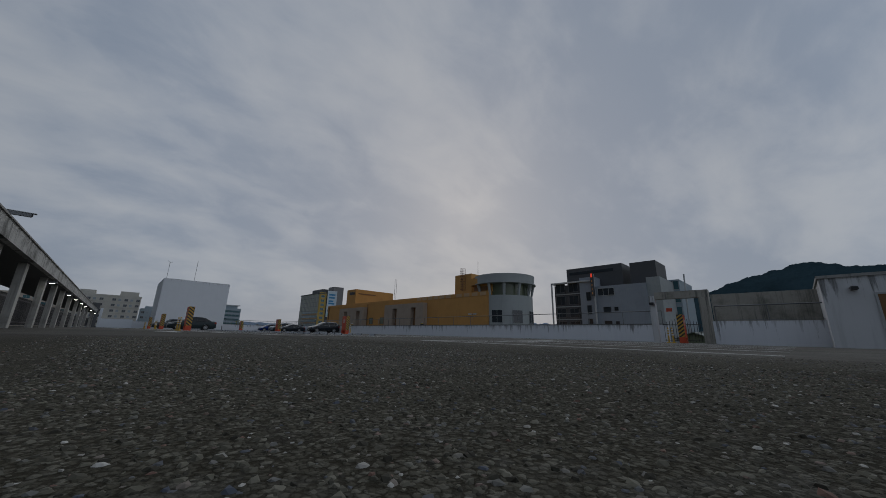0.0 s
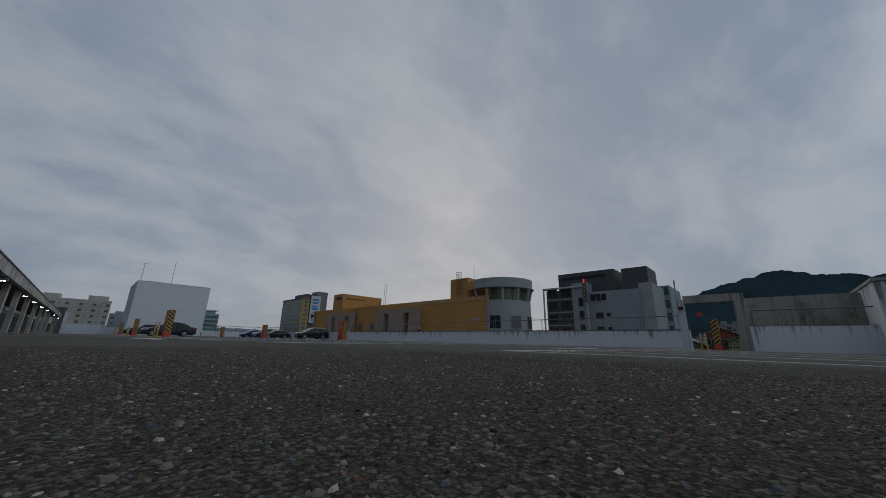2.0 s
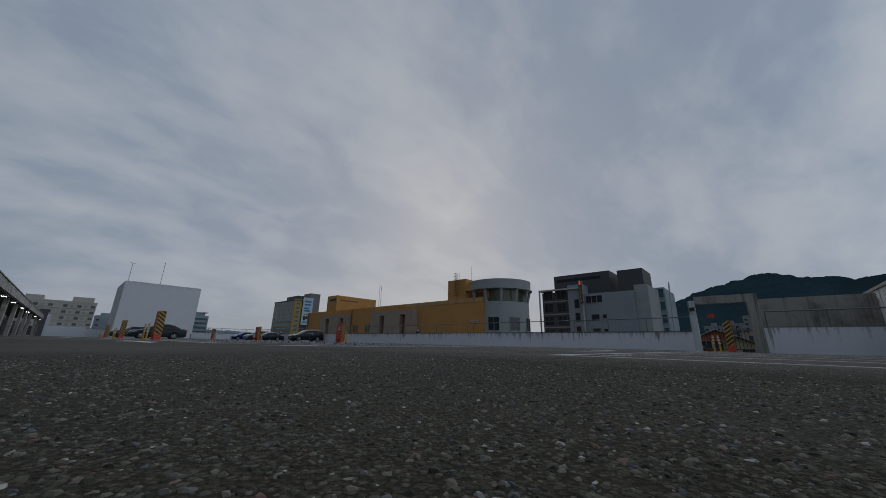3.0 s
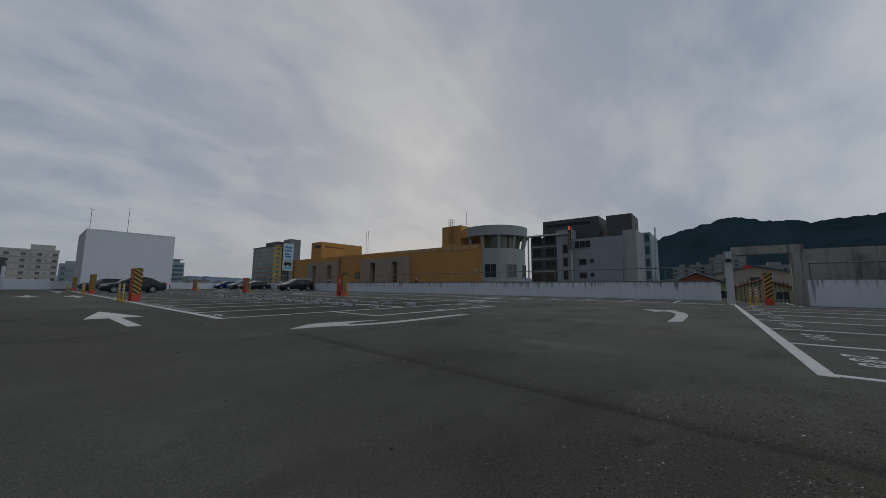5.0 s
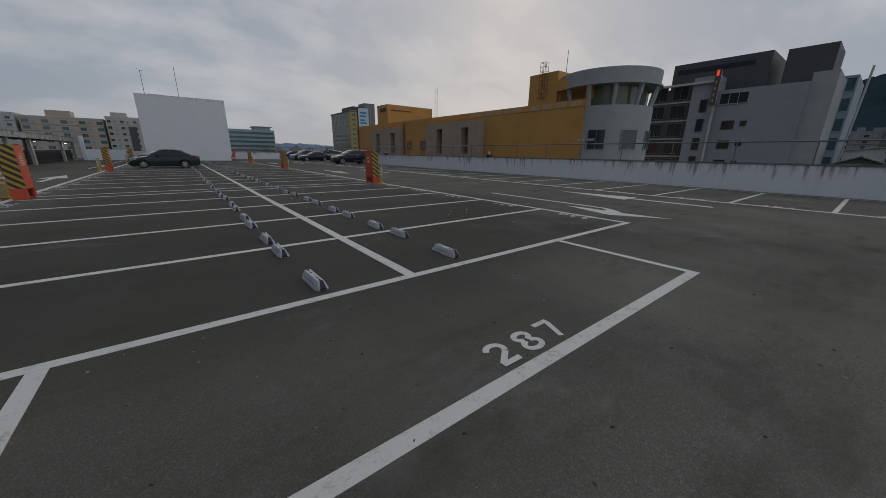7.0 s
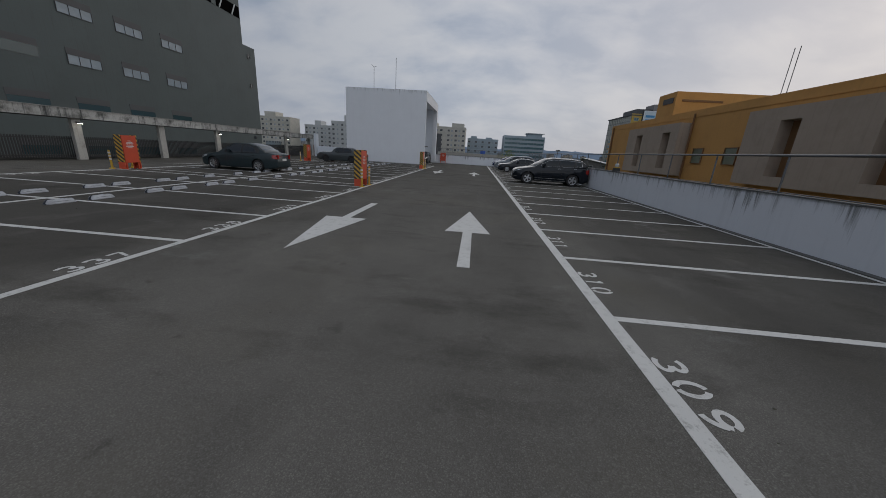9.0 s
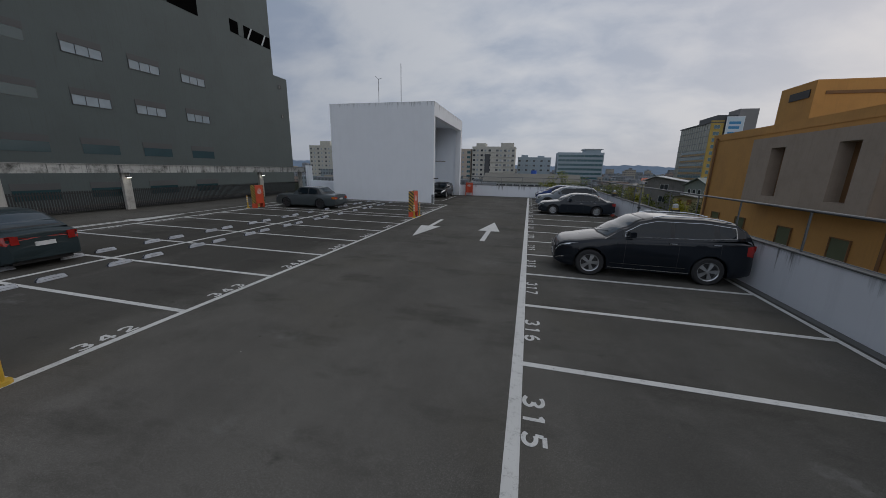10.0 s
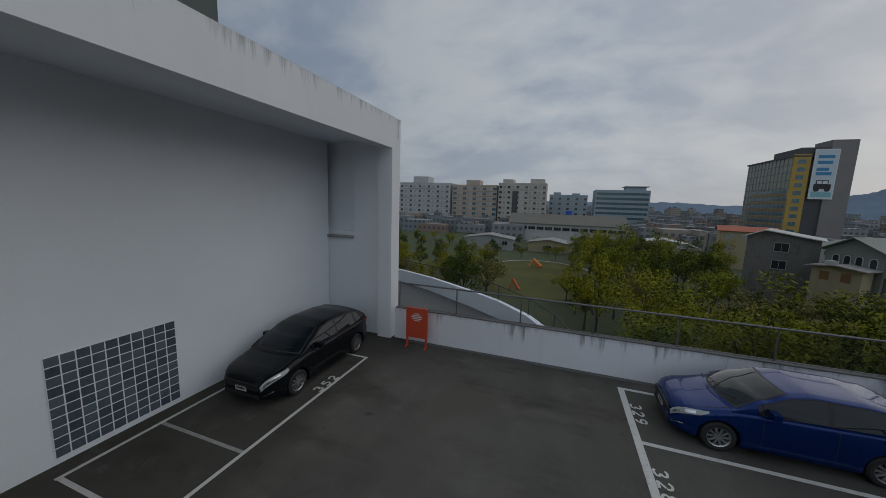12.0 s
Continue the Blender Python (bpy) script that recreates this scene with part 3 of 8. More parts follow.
def tubes(*rows, sides=8):
    bm = bmesh.new()
    for r in rows:
        tube_into(bm, *r, sides=sides)
    return bm


# ---- ground, deck, parapets ----
DECK_Y0, DECK_Y1, DECK_X0, DECK_X1 = -64.0, 39.95, -24.2, 5.95
GROUND_Z = -11.0
W = 2.3

bm = bmesh.new()
bmesh.ops.create_grid(bm, x_segments=40, y_segments=40, size=4200)
for v in bm.verts:
    v.co.z = GROUND_Z
thing("ground", bm, M_GROUND, "grey-green town ground far below the car park", "ground", kind="structure")

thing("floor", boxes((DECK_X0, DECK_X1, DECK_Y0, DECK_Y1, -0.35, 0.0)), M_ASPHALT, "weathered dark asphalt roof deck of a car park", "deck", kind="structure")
thing("wall_below_deck", boxes((DECK_X0 + 0.1, DECK_X1 - 0.05, DECK_Y0 + 0.1, DECK_Y1 - 0.05, GROUND_Z, -0.35)), M_CONC, "grey concrete storeys below the parking deck", "wall", kind="structure")

PAR_H = 1.17
CX = -23.65


def parapet(name, label, x0, x1, y0, y1, h=PAR_H, mat=M_PARAPET):
    bm = boxes((x0, x1, y0, y1, 0.0, h))
    bevelled(bm, 0.015)
    return thing(name, bm, mat, label, "wall", kind="structure")


parapet("wall_east", "white-painted parapet with black algae runs", 5.75, 5.95, -34.2, 39.75)
parapet("wall_north", "white-painted end parapet of the parking deck", -7.55, 5.95, 39.75, 39.95)
parapet("wall_south_east", "low white parapet beside the gate", 1.5, 1.75, -41.6, -37.2)
parapet("wall_west_south", "white-painted parapet along the west edge", CX - 5.1, CX - 4.9, DECK_Y0, -46.1)
parapet("wall_south", "white-painted parapet at the far end of the deck", DECK_X0, 5.5, DECK_Y0, DECK_Y0 + 0.2)
# coping pieces
for nm, r in (("trim_east", (5.72, 5.98, -34.2, 39.72, PAR_H, PAR_H + 0.035)), ("trim_north", (-7.5, 5.98, 39.722, 39.98, PAR_H, PAR_H + 0.035))):
    thing(nm, boxes(r), M_CONC_DARK, "dark weathered coping on the parapet", "coping", kind="structure")
# gutter strip along the wall foot
thing("trim_gutter", boxes((5.56, 5.75, -34.0, 39.7, 0.0, 0.012)), M_KERB, "dark damp gutter strip at the parapet foot", "gutter", kind="structure")
thing("trim_gutter_north", boxes((-6.9, 5.5, 39.58, 39.75, 0.0, 0.012)), M_KERB, "dark damp gutter strip at the end wall", "gutter", kind="structure")


def railing(name, label, a, b, step, z0=PAR_H, z1=2.1, mesh=True):
    """A steel rail on posts over a wall, with wire netting below it; each post is a part."""
    a, b = Vector(a), Vector(b)
    n = max(1, round((b - a).length / step))
    d = (b - a).normalized()
    root = tagged(new(name), label, "railing", "deck railings", "")
    post = None
    for k in range(n + 1):
        p = a + (b - a) * (k / n)
        if post is None:
            pm = tubes(((0, 0, z0 - 0.25), (0, 0, z1), 0.024))
            box_into(pm, -0.05, 0.05, -0.05, 0.05, z0 - 0.3, z0 - 0.1)
            post = mesh_of("post", pm, M_STEEL)
        ob = new("post", post)
        ob.parent, ob.location = root, (p.x, p.y, 0)
    part("top_rail", tubes(((a.x, a.y, z1), (b.x, b.y, z1), 0.03)), M_STEEL, root)
    part("bottom_rail", tubes(((a.x, a.y, z0 + 0.06), (b.x, b.y, z0 + 0.06), 0.012)), M_STEEL, root)
    if mesh:
        bm = bmesh.new()
        length, h = (b - a).length, z1 - z0 - 0.08
        side = Vector((0, 0, 1))
        s = -h
        gap = 0.11
        r = 0.002
        while s < length:
            for up in (True, False):
                s0, s1 = max(s, 0.0), min(s + h, length)
                if s1 <= s0:
                    continue
                u0, u1 = (s0 - s) / h, (s1 - s) / h
                if not up:
                    u0, u1 = 1 - u0, 1 - u1
                p = a + d * s0 + side * (z0 + 0.06 + u0 * h)
                q = a + d * s1 + side * (z0 + 0.06 + u1 * h)
                tube_into(bm, p, q, r, 3)
            s += gap
        part("wire_netting", bm, M_STEEL, root, "thin grey wire netting")
    return root


railing("railing", "plain grey steel rail on the white parapet", (5.85, -33.9, 0), (5.85, 21.1, 0), 2.5, PAR_H, 2.1, False)
railing("railing", "grey steel rail with wire netting on the white parapet", (5.85, 23.6, 0), (5.85, 39.85, 0), 2.5)
thing("rail_joint", tubes(((5.85, 21.1, 2.1), (5.85, 23.6, 2.1), 0.03)), M_STEEL, "grey steel rail length between two posts", "railing", "deck railings")
railing("railing", "grey steel rail with wire netting on the end parapet", (-7.4, 39.85, 0), (5.85, 39.85, 0), 2.35)

# ---- gate, south corner ----
gate = empty("gateway", 1.62, -34.65, 0, "stained concrete gateway with black iron gate leaves", "gate")
part("white_post", bevelled(boxes((-0.14, 0.14, -0.02, 0.28, 0, 2.65)), 0.01), M_DIRTY, gate, "grimy white-painted post")
part("jamb", bevelled(boxes((-0.2, 0.25, -2.55, -2.1, 0, 2.45)), 0.02), M_CONC_STAIN, gate, "stained concrete jamb")
part("lintel", bevelled(boxes((-0.15, 0.25, -2.55, -0.02, 2.45, 2.85)), 0.02), M_CONC_STAIN, gate, "mossy concrete lintel")
leaf = bmesh.new()
for k in range(13):
    y = -1.95 + k * 0.14
    tube_into(leaf, (0.12, y, 0.08), (0.12, y, 1.1 + 0.25 * math.sin(k / 12 * math.pi)), 0.012, 6)
tube_into(leaf, (0.12, -2.02, 0.15), (0.12, -0.2, 0.15), 0.018, 6)
tube_into(leaf, (0.12, -2.02, 1.0), (0.12, -0.2, 1.0), 0.018, 6)
part("gate_leaf", leaf, M_BLACK, gate, "black iron bars")
part("notice", boxes((0.2, 0.22, -0.75, -0.45, 1.75, 1.95)), M_RED, gate, "small red notice")
lamp = part("floodlight", bevelled(boxes((-0.42, -0.12, 0.0, 0.22, 2.12, 2.26)), 0.03), M_BLACK, gate, "small black floodlight")
stair = thing("wall_gate_back", bevelled(boxes((3.3, 3.6, -46.0, -37.05, 0, 2.75), (2.9, 3.3, -46.0, -37.45, 0, 0.25)), 0.02), M_CONC_STAIN, "tall mossy concrete wall behind the low parapet", "wall", kind="structure")
railing("railing", "black iron handrail on the low parapet by the gate", (1.62, -41.4, 0), (1.62, -37.35, 0), 2.2, PAR_H, 1.95, False)

kiosk = empty("stair_house", 0.9, -46.5, 0, "grimy white rendered stair house with brown door openings", "stair house")
bm = boxes((-0.6, 4.6, -5.2, 5.3, 0, 2.85))
part("wall", bevelled(bm, 0.02), M_DIRTY, kiosk)
part("coping", boxes((-0.66, 4.66, -5.26, 5.36, 2.85, 2.97)), M_CONC, kiosk, "grey coping")
for y in (2.9, -1.2):
    d = part("doorway", boxes((-0.63, -0.58, y, y + 0.95, 0.0, 2.1)), M_BROWN, kiosk, "brown door")
    part("frame", boxes((-0.66, -0.6, y - 0.07, y, 0, 2.17), (-0.66, -0.6, y + 0.95, y + 1.02, 0, 2.17), (-0.66, -0.6, y, y + 0.95, 2.1, 2.17)), M_FRAME, d)
part("wall_lamp", bevelled(boxes((-0.95, -0.58, 4.3, 4.5, 2.3, 2.42)), 0.03), M_BLACK, kiosk, "black wall lamp")

# ---- canopy along the west side ----
can = empty("walkway_canopy", CX, 0, 0, "long grey concrete walkway canopy on square columns", "canopy")
# slab colour is darker than the fascia: the soffit's shade is put into it
part("roof_slab", bevelled(boxes((-2.4, 0.0, -46, 34.2, 2.2, 2.6)), 0.01), M_CONC_DARK, can, "concrete roof slab with its soffit shade put into the colour")
part("fascia", bevelled(boxes((0.0, 0.16, -46, 34.2, 2.2, 2.66)), 0.02), surf("weathered_white_concrete", (0.42, 0.42, 0.4), 0.85, 0.35, 0.5, 10, 0.25, (0.05, 0.053, 0.046), 0.85, 1.4), can, "rain-streaked concrete fascia")
part("gravel_stop", boxes((-0.3, 0.2, -46, 34.2, 2.66, 2.7)), M_CONC, can)
col = mesh_of("column", bevelled(boxes((-0.26, -0.06, -0.22, 0.22, 0, 2.2)), 0.03), surf("pale_column_concrete", (0.42, 0.41, 0.38), 0.85, 0.25, 0.8, 12, 0.2, (0.14, 0.13, 0.11), 0.4, 0.6))
for y in (-45.5, -40.2, -35.0, -30.0, -25.8, -21.8, -17.0, -13.2, -9.2, -4.2, 1.6, 7.0, 12.2, 17.5, 28.2, 33.7):
    ob = new("column", col)
    ob.parent, ob.location = can, (-0.02, y, 0)
M_LAMP = glowing("lamp_glow", (1.0, 0.97, 0.88), 9.0)
for y in (-17.6, -9.8, -4.8, 1.0, 7.0, 17.5, 28.2):
    lm = part("lamp", bevelled(boxes((0.0, 0.3, y - 0.09, y + 0.09, 1.93, 2.02)), 0.03), M_STEEL, can, "small wall lamp, lit")
    part("lens", boxes((0.08, 0.24, y - 0.055, y + 0.055, 1.915, 1.93)), M_LAMP, lm)

cc = empty("security_camera", CX + 0.1, -26.9, 2.7, "grey bullet security camera on the canopy edge", "camera", "security cameras")
part("bracket", tubes(((-0.1, 0, -0.02), (-0.1, 0, 0.1), 0.03), ((-0.1, 0, 0.1), (0.0, 0.02, 0.16), 0.025)), M_STEEL, cc)
part("camera_body", bevelled(boxes((-0.2, 0.32, -0.05, 0.05, 0.13, 0.22)), 0.015), M_STEEL, cc, "grey camera housing")
part("hood", boxes((-0.16, 0.4, -0.065, 0.065, 0.221, 0.235)), M_PALEGREY, cc, "pale sun hood")
part("lens", boxes((0.32, 0.34, -0.035, 0.035, 0.145, 0.205)), M_BLACK, cc, "black lens end")

fence_bar = mesh_of("fence_panel", boxes(*[(-0.012, 0.012, k * 0.11, k * 0.11 + 0.055, 0.1, 1.22) for k in range(22)], (-0.02, 0.02, 0, 2.4, 0.2, 0.25), (-0.02, 0.02, 0, 2.4, 1.08, 1.13)), M_BLACK)
fen = empty("slat_fence", CX - 0.5, -45.8, 0, "black vertical-slat steel fence under the canopy", "fence")
for k in range(33):
    ob = new("fence_panel", fence_bar)
    ob.parent, ob.location, ob["kind"] = fen, (0, k * 2.42, 0), "stuff"
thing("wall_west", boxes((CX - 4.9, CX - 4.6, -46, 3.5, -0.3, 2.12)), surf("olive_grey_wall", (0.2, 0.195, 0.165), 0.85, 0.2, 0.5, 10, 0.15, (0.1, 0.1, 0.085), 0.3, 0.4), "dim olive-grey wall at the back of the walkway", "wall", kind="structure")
thing("wall_north_west", bevelled(boxes((-23.2, -19.2, 34.3, 34.6, 0, 1.35), (-23.2, -22.9, 33.9, 34.6, 0, 2.9)), 0.02), M_WHITE_IN, "white end wall past the canopy", "wall", kind="structure")
parapet("wall_north_b", "white parapet behind the white building", -19.2, -16.9, 39.75, 39.95)
thing("floor_walkway", boxes((CX - 4.9, DECK_X0, DECK_Y0, 34.5, -0.35, -0.012)), M_ASPHALT, "concrete floor of the covered walkway", "walkway", kind="structure")

# ---- the white building on the deck ----
wb = empty("white_roof_building", -12.25, 29.0, 0, "plain white rendered rooftop building with a tall open portal", "building")
X0, X1, D, H = -4.6, 4.6, 11.2, 7.94
part("front_wall", bevelled(boxes((X0, X1, 0.0, 0.32, 0, H)), 0.012), M_WHITE, wb, "blank white front wall")
part("west_wall", boxes((X0, X0 + 0.3, 0.322, D, 0, H)), M_WHITE, wb)
part("inner_wall", boxes((1.5, 1.75, 0.322, 1.35, 0, 7.2), (1.5, 1.75, 2.2, D - 0.42, 0, 7.2), (1.5, 1.75, 1.35, 2.2, 2.1, 7.2)), M_WHITE_IN, wb, "white wall at the back of the portal")
part("back_wall", boxes((X0 + 0.302, 4.05, D - 0.4, D, 0, 3.9), (X0 + 0.302, 2.9, D - 0.2, D, 3.9, 7.2), (2.9, 4.05, D - 0.4, D, 3.9, 7.2)), M_WHITE_IN, wb, "white end wall with a shallow niche")
part("corner_pier", bevelled(boxes((4.05, X1, D - 0.6, D, 0, 6.9)), 0.012), M_WHITE, wb)
part("beam", bevelled(boxes((4.12, X1, 0.322, D, 6.9, H)), 0.012), M_WHITE, wb, "deep white beam with black runs from its top")
part("roof", boxes((X0 + 0.302, 4.118, 0.322, D, 7.2, 7.6)), M_WHITE_IN, wb)
part("roof_hatch", boxes((-3.4, -1.6, 1.2, 2.6, 7.6, 8.1)), M_CONC_DARK, wb, "dark roof hatch")
part("ledge", boxes((1.75, 2.9, D - 0.5, D - 0.4, 3.62, 3.72)), M_CONC, wb)
gb = part("glass_block_panel", boxes((1.72, 1.765, 2.94, 5.12, 0.12, 2.1)), M_WHITE_IN, wb, "panel of square glass blocks with pale joints")
gbm = mesh_of("glass_block", bevelled(boxes((0.0, 0.014, 0.0, 0.193, 0, 0.175)), 0.005), block_glass())
for i in range(10):
    for j in range(10):
        ob = new("glass_block", gbm)
        ob.parent, ob.location = gb, (1.755, 2.953 + i * 0.2167, 0.132 + j * 0.197)
# black panel fills the opening in place of the unlit inside
part("door", boxes((1.52, 1.6, 1.35, 2.2, 0, 2.1)), M_BLACK, wb, "black panel standing in for the shade inside the doorway")
part("door_frame", boxes((1.74, 1.79, 1.28, 1.35, 0, 2.16), (1.74, 1.79, 2.2, 2.27, 0, 2.16), (1.74, 1.79, 1.35, 2.2, 2.1, 2.16)), M_FRAME, wb, "grey door frame")
sl = part("security_light", bevelled(boxes((4.55, 4.95, 0.08, 0.22, 2.02, 2.1)), 0.03), M_BLACK, wb, "black wall light on the pier edge")
part("corner_guard", boxes((4.6, 4.615, 0.06, 0.2, 0.05, 0.75), (4.45, 4.58, -0.014, 0.0, 0.05, 0.75)), M_STEEL, wb, "dark corner guard")
# thin grey strip along the foot of the front wall
part("skirting_stain", boxes((X0, X1, -0.012, 0.0, 0.0, 0.06)), M_CONC, wb)
for x, y, h in ((-3.8, 8.1, 3.9), (-0.1, 5.0, 4.3)):
    an = tubes(((x, y, 7.6), (x, y, 7.9 + h), 0.028))
    if h < 4.0:
        tube_into(an, (x, y, 7.85 + h), (x - 0.35, y, 8.15 + h), 0.02)
        tube_into(an, (x, y, 7.85 + h), (x + 0.35, y, 7.95 + h), 0.02)
    part("mast", an, M_STEEL, wb, "thin grey mast")

# ---- painted markings ----
MK = "markings on the deck"
ZP = 0.004


def strip(name, label, x0, x1, y0, y1, z=ZP):
    return thing(name, boxes((x0, x1, y0, y1, 0.0005, z)), M_PAINT, label, "road marking", MK, "structure")


def ym(n):
    g = 0.95
    return 4.6 + (n - 342) * W if 342 <= n < 349 else 4.6 + 7 * W + g + (n - 349) * W if n >= 349 else 4.6 - g - (342 - n) * W if n >= 335 else 4.6 - 2 * g - (342 - n) * W


LW = 0.055
XA, XM, XB = -6.35, -12.05, -18.0
# east row
strip("bay_front_line", "long white line in front of the east bays", -0.085, 0.075, (297 - 313) * W, (330 - 313) * W + 0.05)
strip("bay_back_line", "white line along the parapet", 5.4, 5.5, (297 - 313) * W, (330 - 313) * W)
for n in range(297, 331):
    y = (n - 313) * W
    if n == 314:
        strip("bay_line", "white bay line, part worn away", 0.076, 2.5, y - LW, y + LW)
        strip("bay_line", "white bay line, part worn away", 3.36, 5.4, y - LW, y + LW)
        strip("bay_line", "thin faded rest of a bay line", 2.5, 3.36, y - 0.015, y + 0.015).data.materials[0] = M_PAINT_OLD
    else:
        strip("bay_line", "white line between parking bays", 0.076, 5.398, y - LW, y + LW)
# middle block
lines = [ym(n) for n in range(330, 353)] + [ym(335) - 0.95, ym(342) - 0.95, ym(349) - 0.95]
for x, w in ((XA, 0.06), (XM, 0.07), (XB, 0.08)):
    strip("bay_front_line", "long white line of the middle bays", x - w, x + w, ym(330) - LW, ym(352) + LW)
for y in lines:
    strip("bay_line", "white line between parking bays", XM + 0.071, XA - 0.061, y - LW, y + LW)
    strip("bay_line", "white line between parking bays", XB + 0.081, XM - 0.071, y - LW, y + LW)
# bay across the block's end
strip("bay_line", "white outline of the end bay", -15.12, -15.01, -26.98, ym(330) - LW - 0.002)
strip("bay_line", "white outline of the end bay", -15.009, -9.1, -26.99, -26.87)
strip("bay_line", "white outline of the end bay", -9.1, -8.99, -26.99, ym(330) - LW - 0.002)
# south row
strip("bay_front_line", "long white line of the south bays", -16.3, 1.2, -34.65, -34.52)
for k in range(8):
    x = -16.2 + k * W
    strip("bay_line", "white line between parking bays", x - LW, x + LW, -40.1, -34.652)
# bays in the portal of the white building
strip("bay_front_line", "white line of the bays by the white building", -7.64, -7.56, 31.75, 37.95)
strip("bay_back_line", "white line along the wall", -10.1, -10.02, 31.75, 37.95)
for y in (31.8, 37.9):
    strip("bay_line", "white line between parking bays", -10.018, -7.642, y - 0.04, y + 0.04)
strip("bay_line", "faded grey line between parking bays", -10.018, -7.642, 33.39, 33.47).data.materials[0] = M_PAINT_OLD
strip("lane_line", "thin white line along the west aisle", -19.35, -19.25, 8.0, 30.0)


def outline(name, label, pts, z=ZP):
    bm = bmesh.new()
    f = bm.faces.new([bm.verts.new((x, y, z)) for x, y in pts])
    r = bmesh.ops.extrude_face_region(bm, geom=[f])
    for v in r["geom"]:
        if isinstance(v, bmesh.types.BMVert):
            v.co.z = 0.0005
    return thing(name, bm, M_PAINT, label, "arrow marking", MK, "structure")


def straight_arrow(x, y, up=1, length=5.1, head=2.75):
    s = up
    outline("arrow_marking", "long white straight-ahead arrow on asphalt", [(x - 0.1, y), (x + 0.1, y), (x + 0.1, y + s * (length - head)), (x + 0.5, y + s * (length - head)), (x, y + s * length), (x - 0.5, y + s * (length - head)), (x - 0.1, y + s * (length - head))])


for x, y, u in ((-1.7, -5.62, 1), (-1.72, 15.5, 1), (-4.68, -0.35, -1), (-4.72, 20.64, -1), (-1.7, -25.3, 1), (-19.55, -25.4, 1), (-19.0, -5.6, 1), (-20.9, 1.2, -1), (-19.05, 12.0, 1)):
    straight_arrow(x, y, u)


def curve(p0, p1, p2, p3, n=10):
    out = []
    for k in range(n + 1):
        t = k / n
        out.append(tuple((1 - t) ** 3 * a + 3 * t * (1 - t) ** 2 * b + 3 * t * t * (1 - t) * c + t ** 3 * d for a, b, c, d in zip(p0, p1, p2, p3)))
    return out


# hooked arrow that sweeps into the west aisle
outer = curve((-12.69, -28.5), (-14.6, -28.52), (-16.0, -28.75), (-16.75, -28.1))
tip = [(-17.5, -27.95)]
back = curve((-16.92, -27.5), (-16.6, -27.35), (-16.2, -27.6), (-15.4, -27.82), 6)
inner = curve((-15.42, -27.86), (-16.2, -27.75), (-16.6, -28.0), (-16.1, -28.2), 6) + curve((-15.9, -28.26), (-15.2, -28.36), (-14.0, -28.28), (-12.7, -28.27), 6)
outline("arrow_marking", "hooked white turn arrow with worn edges", [(x - 0.38, y + 0.02) for x, y in outer + tip + back + inner]).data.materials[0] = M_PAINT_WORN
# turn arrow from the south
so = curve((-11.1, -32.95), (-9.0, -32.98), (-7.8, -33.05), (-6.9, -32.45)) + [(-6.55, -32.6), (-6.6, -31.55), (-7.75, -32.05), (-7.25, -32.2)] + curve((-7.3, -32.3), (-8.0, -32.75), (-9.2, -32.7), (-11.3, -32.68), 6)
outline("arrow_marking", "white left-turn arrow on asphalt", [(x - 0.22, y - 0.28) for x, y in so]).data.materials[0] = M_PAINT_WORN
# turn arrow at the head of the east aisle
outline("arrow_marking", "white turn arrow with a long stem", [(-4.75, -19.1), (-4.62, -19.1), (-4.6, -23.0)] + curve((-4.6, -23.2), (-4.6, -23.7), (-4.85, -24.0), (-5.12, -24.22), 6) + [(-4.95, -25.3), (-5.66, -24.15), (-5.48, -23.55), (-5.17, -22.65), (-5.1, -23.0), (-5.08, -23.4)] + curve((-5.1, -23.62), (-5.16, -23.88), (-4.92, -23.75), (-4.76, -23.5), 4) + [(-4.74, -23.1)])

DIGIT_CACHE = {}


def arc_line(cx, cy, rx, ry, a0, a1, n=12):
    return [(cx + rx * math.cos(radians(a0 + (a1 - a0) * k / n)), cy + ry * math.sin(radians(a0 + (a1 - a0) * k / n))) for k in range(n + 1)]


STROKES = {
    "0": [arc_line(0.5, 0.5, 0.42, 0.45, -78, 78), arc_line(0.5, 0.5, 0.42, 0.45, 102, 258)],
    "1": [[(0.5, 0.98), (0.5, 0.02)], [(0.22, 0.78), (0.46, 0.92)]],
    "2": [arc_line(0.48, 0.7, 0.4, 0.25, 165, -35, 14), [(0.78, 0.52), (0.12, 0.12)], [(0.04, 0.07), (0.96, 0.07)]],
    "3": [arc_line(0.44, 0.73, 0.42, 0.21, 150, -80), arc_line(0.44, 0.28, 0.46, 0.22, 80, -150)],
    "4": [[(0.7, 0.02), (0.7, 0.98)], [(0.6, 0.95), (0.08, 0.36)], [(0.02, 0.29), (0.98, 0.29)]],
    "5": [[(0.9, 0.93), (0.18, 0.93)], [(0.2, 0.88), (0.17, 0.55)], arc_line(0.45, 0.32, 0.45, 0.26, 120, -150)],
    "6": [arc_line(0.5, 0.29, 0.4, 0.23, 170, -170, 16), arc_line(0.78, 0.34, 0.7, 0.58, 168, 100)],
    "7": [[(0.04, 0.93), (0.96, 0.93)], [(0.86, 0.86), (0.4, 0.02)]],
    "8": [arc_line(0.5, 0.74, 0.36, 0.2, -75, 255, 16), arc_line(0.5, 0.27, 0.42, 0.22, 105, 435, 16)],
    "9": [arc_line(0.5, 0.71, 0.4, 0.23, 10, 350, 16), arc_line(0.22, 0.66, 0.7, 0.58, -12, -80)],
}


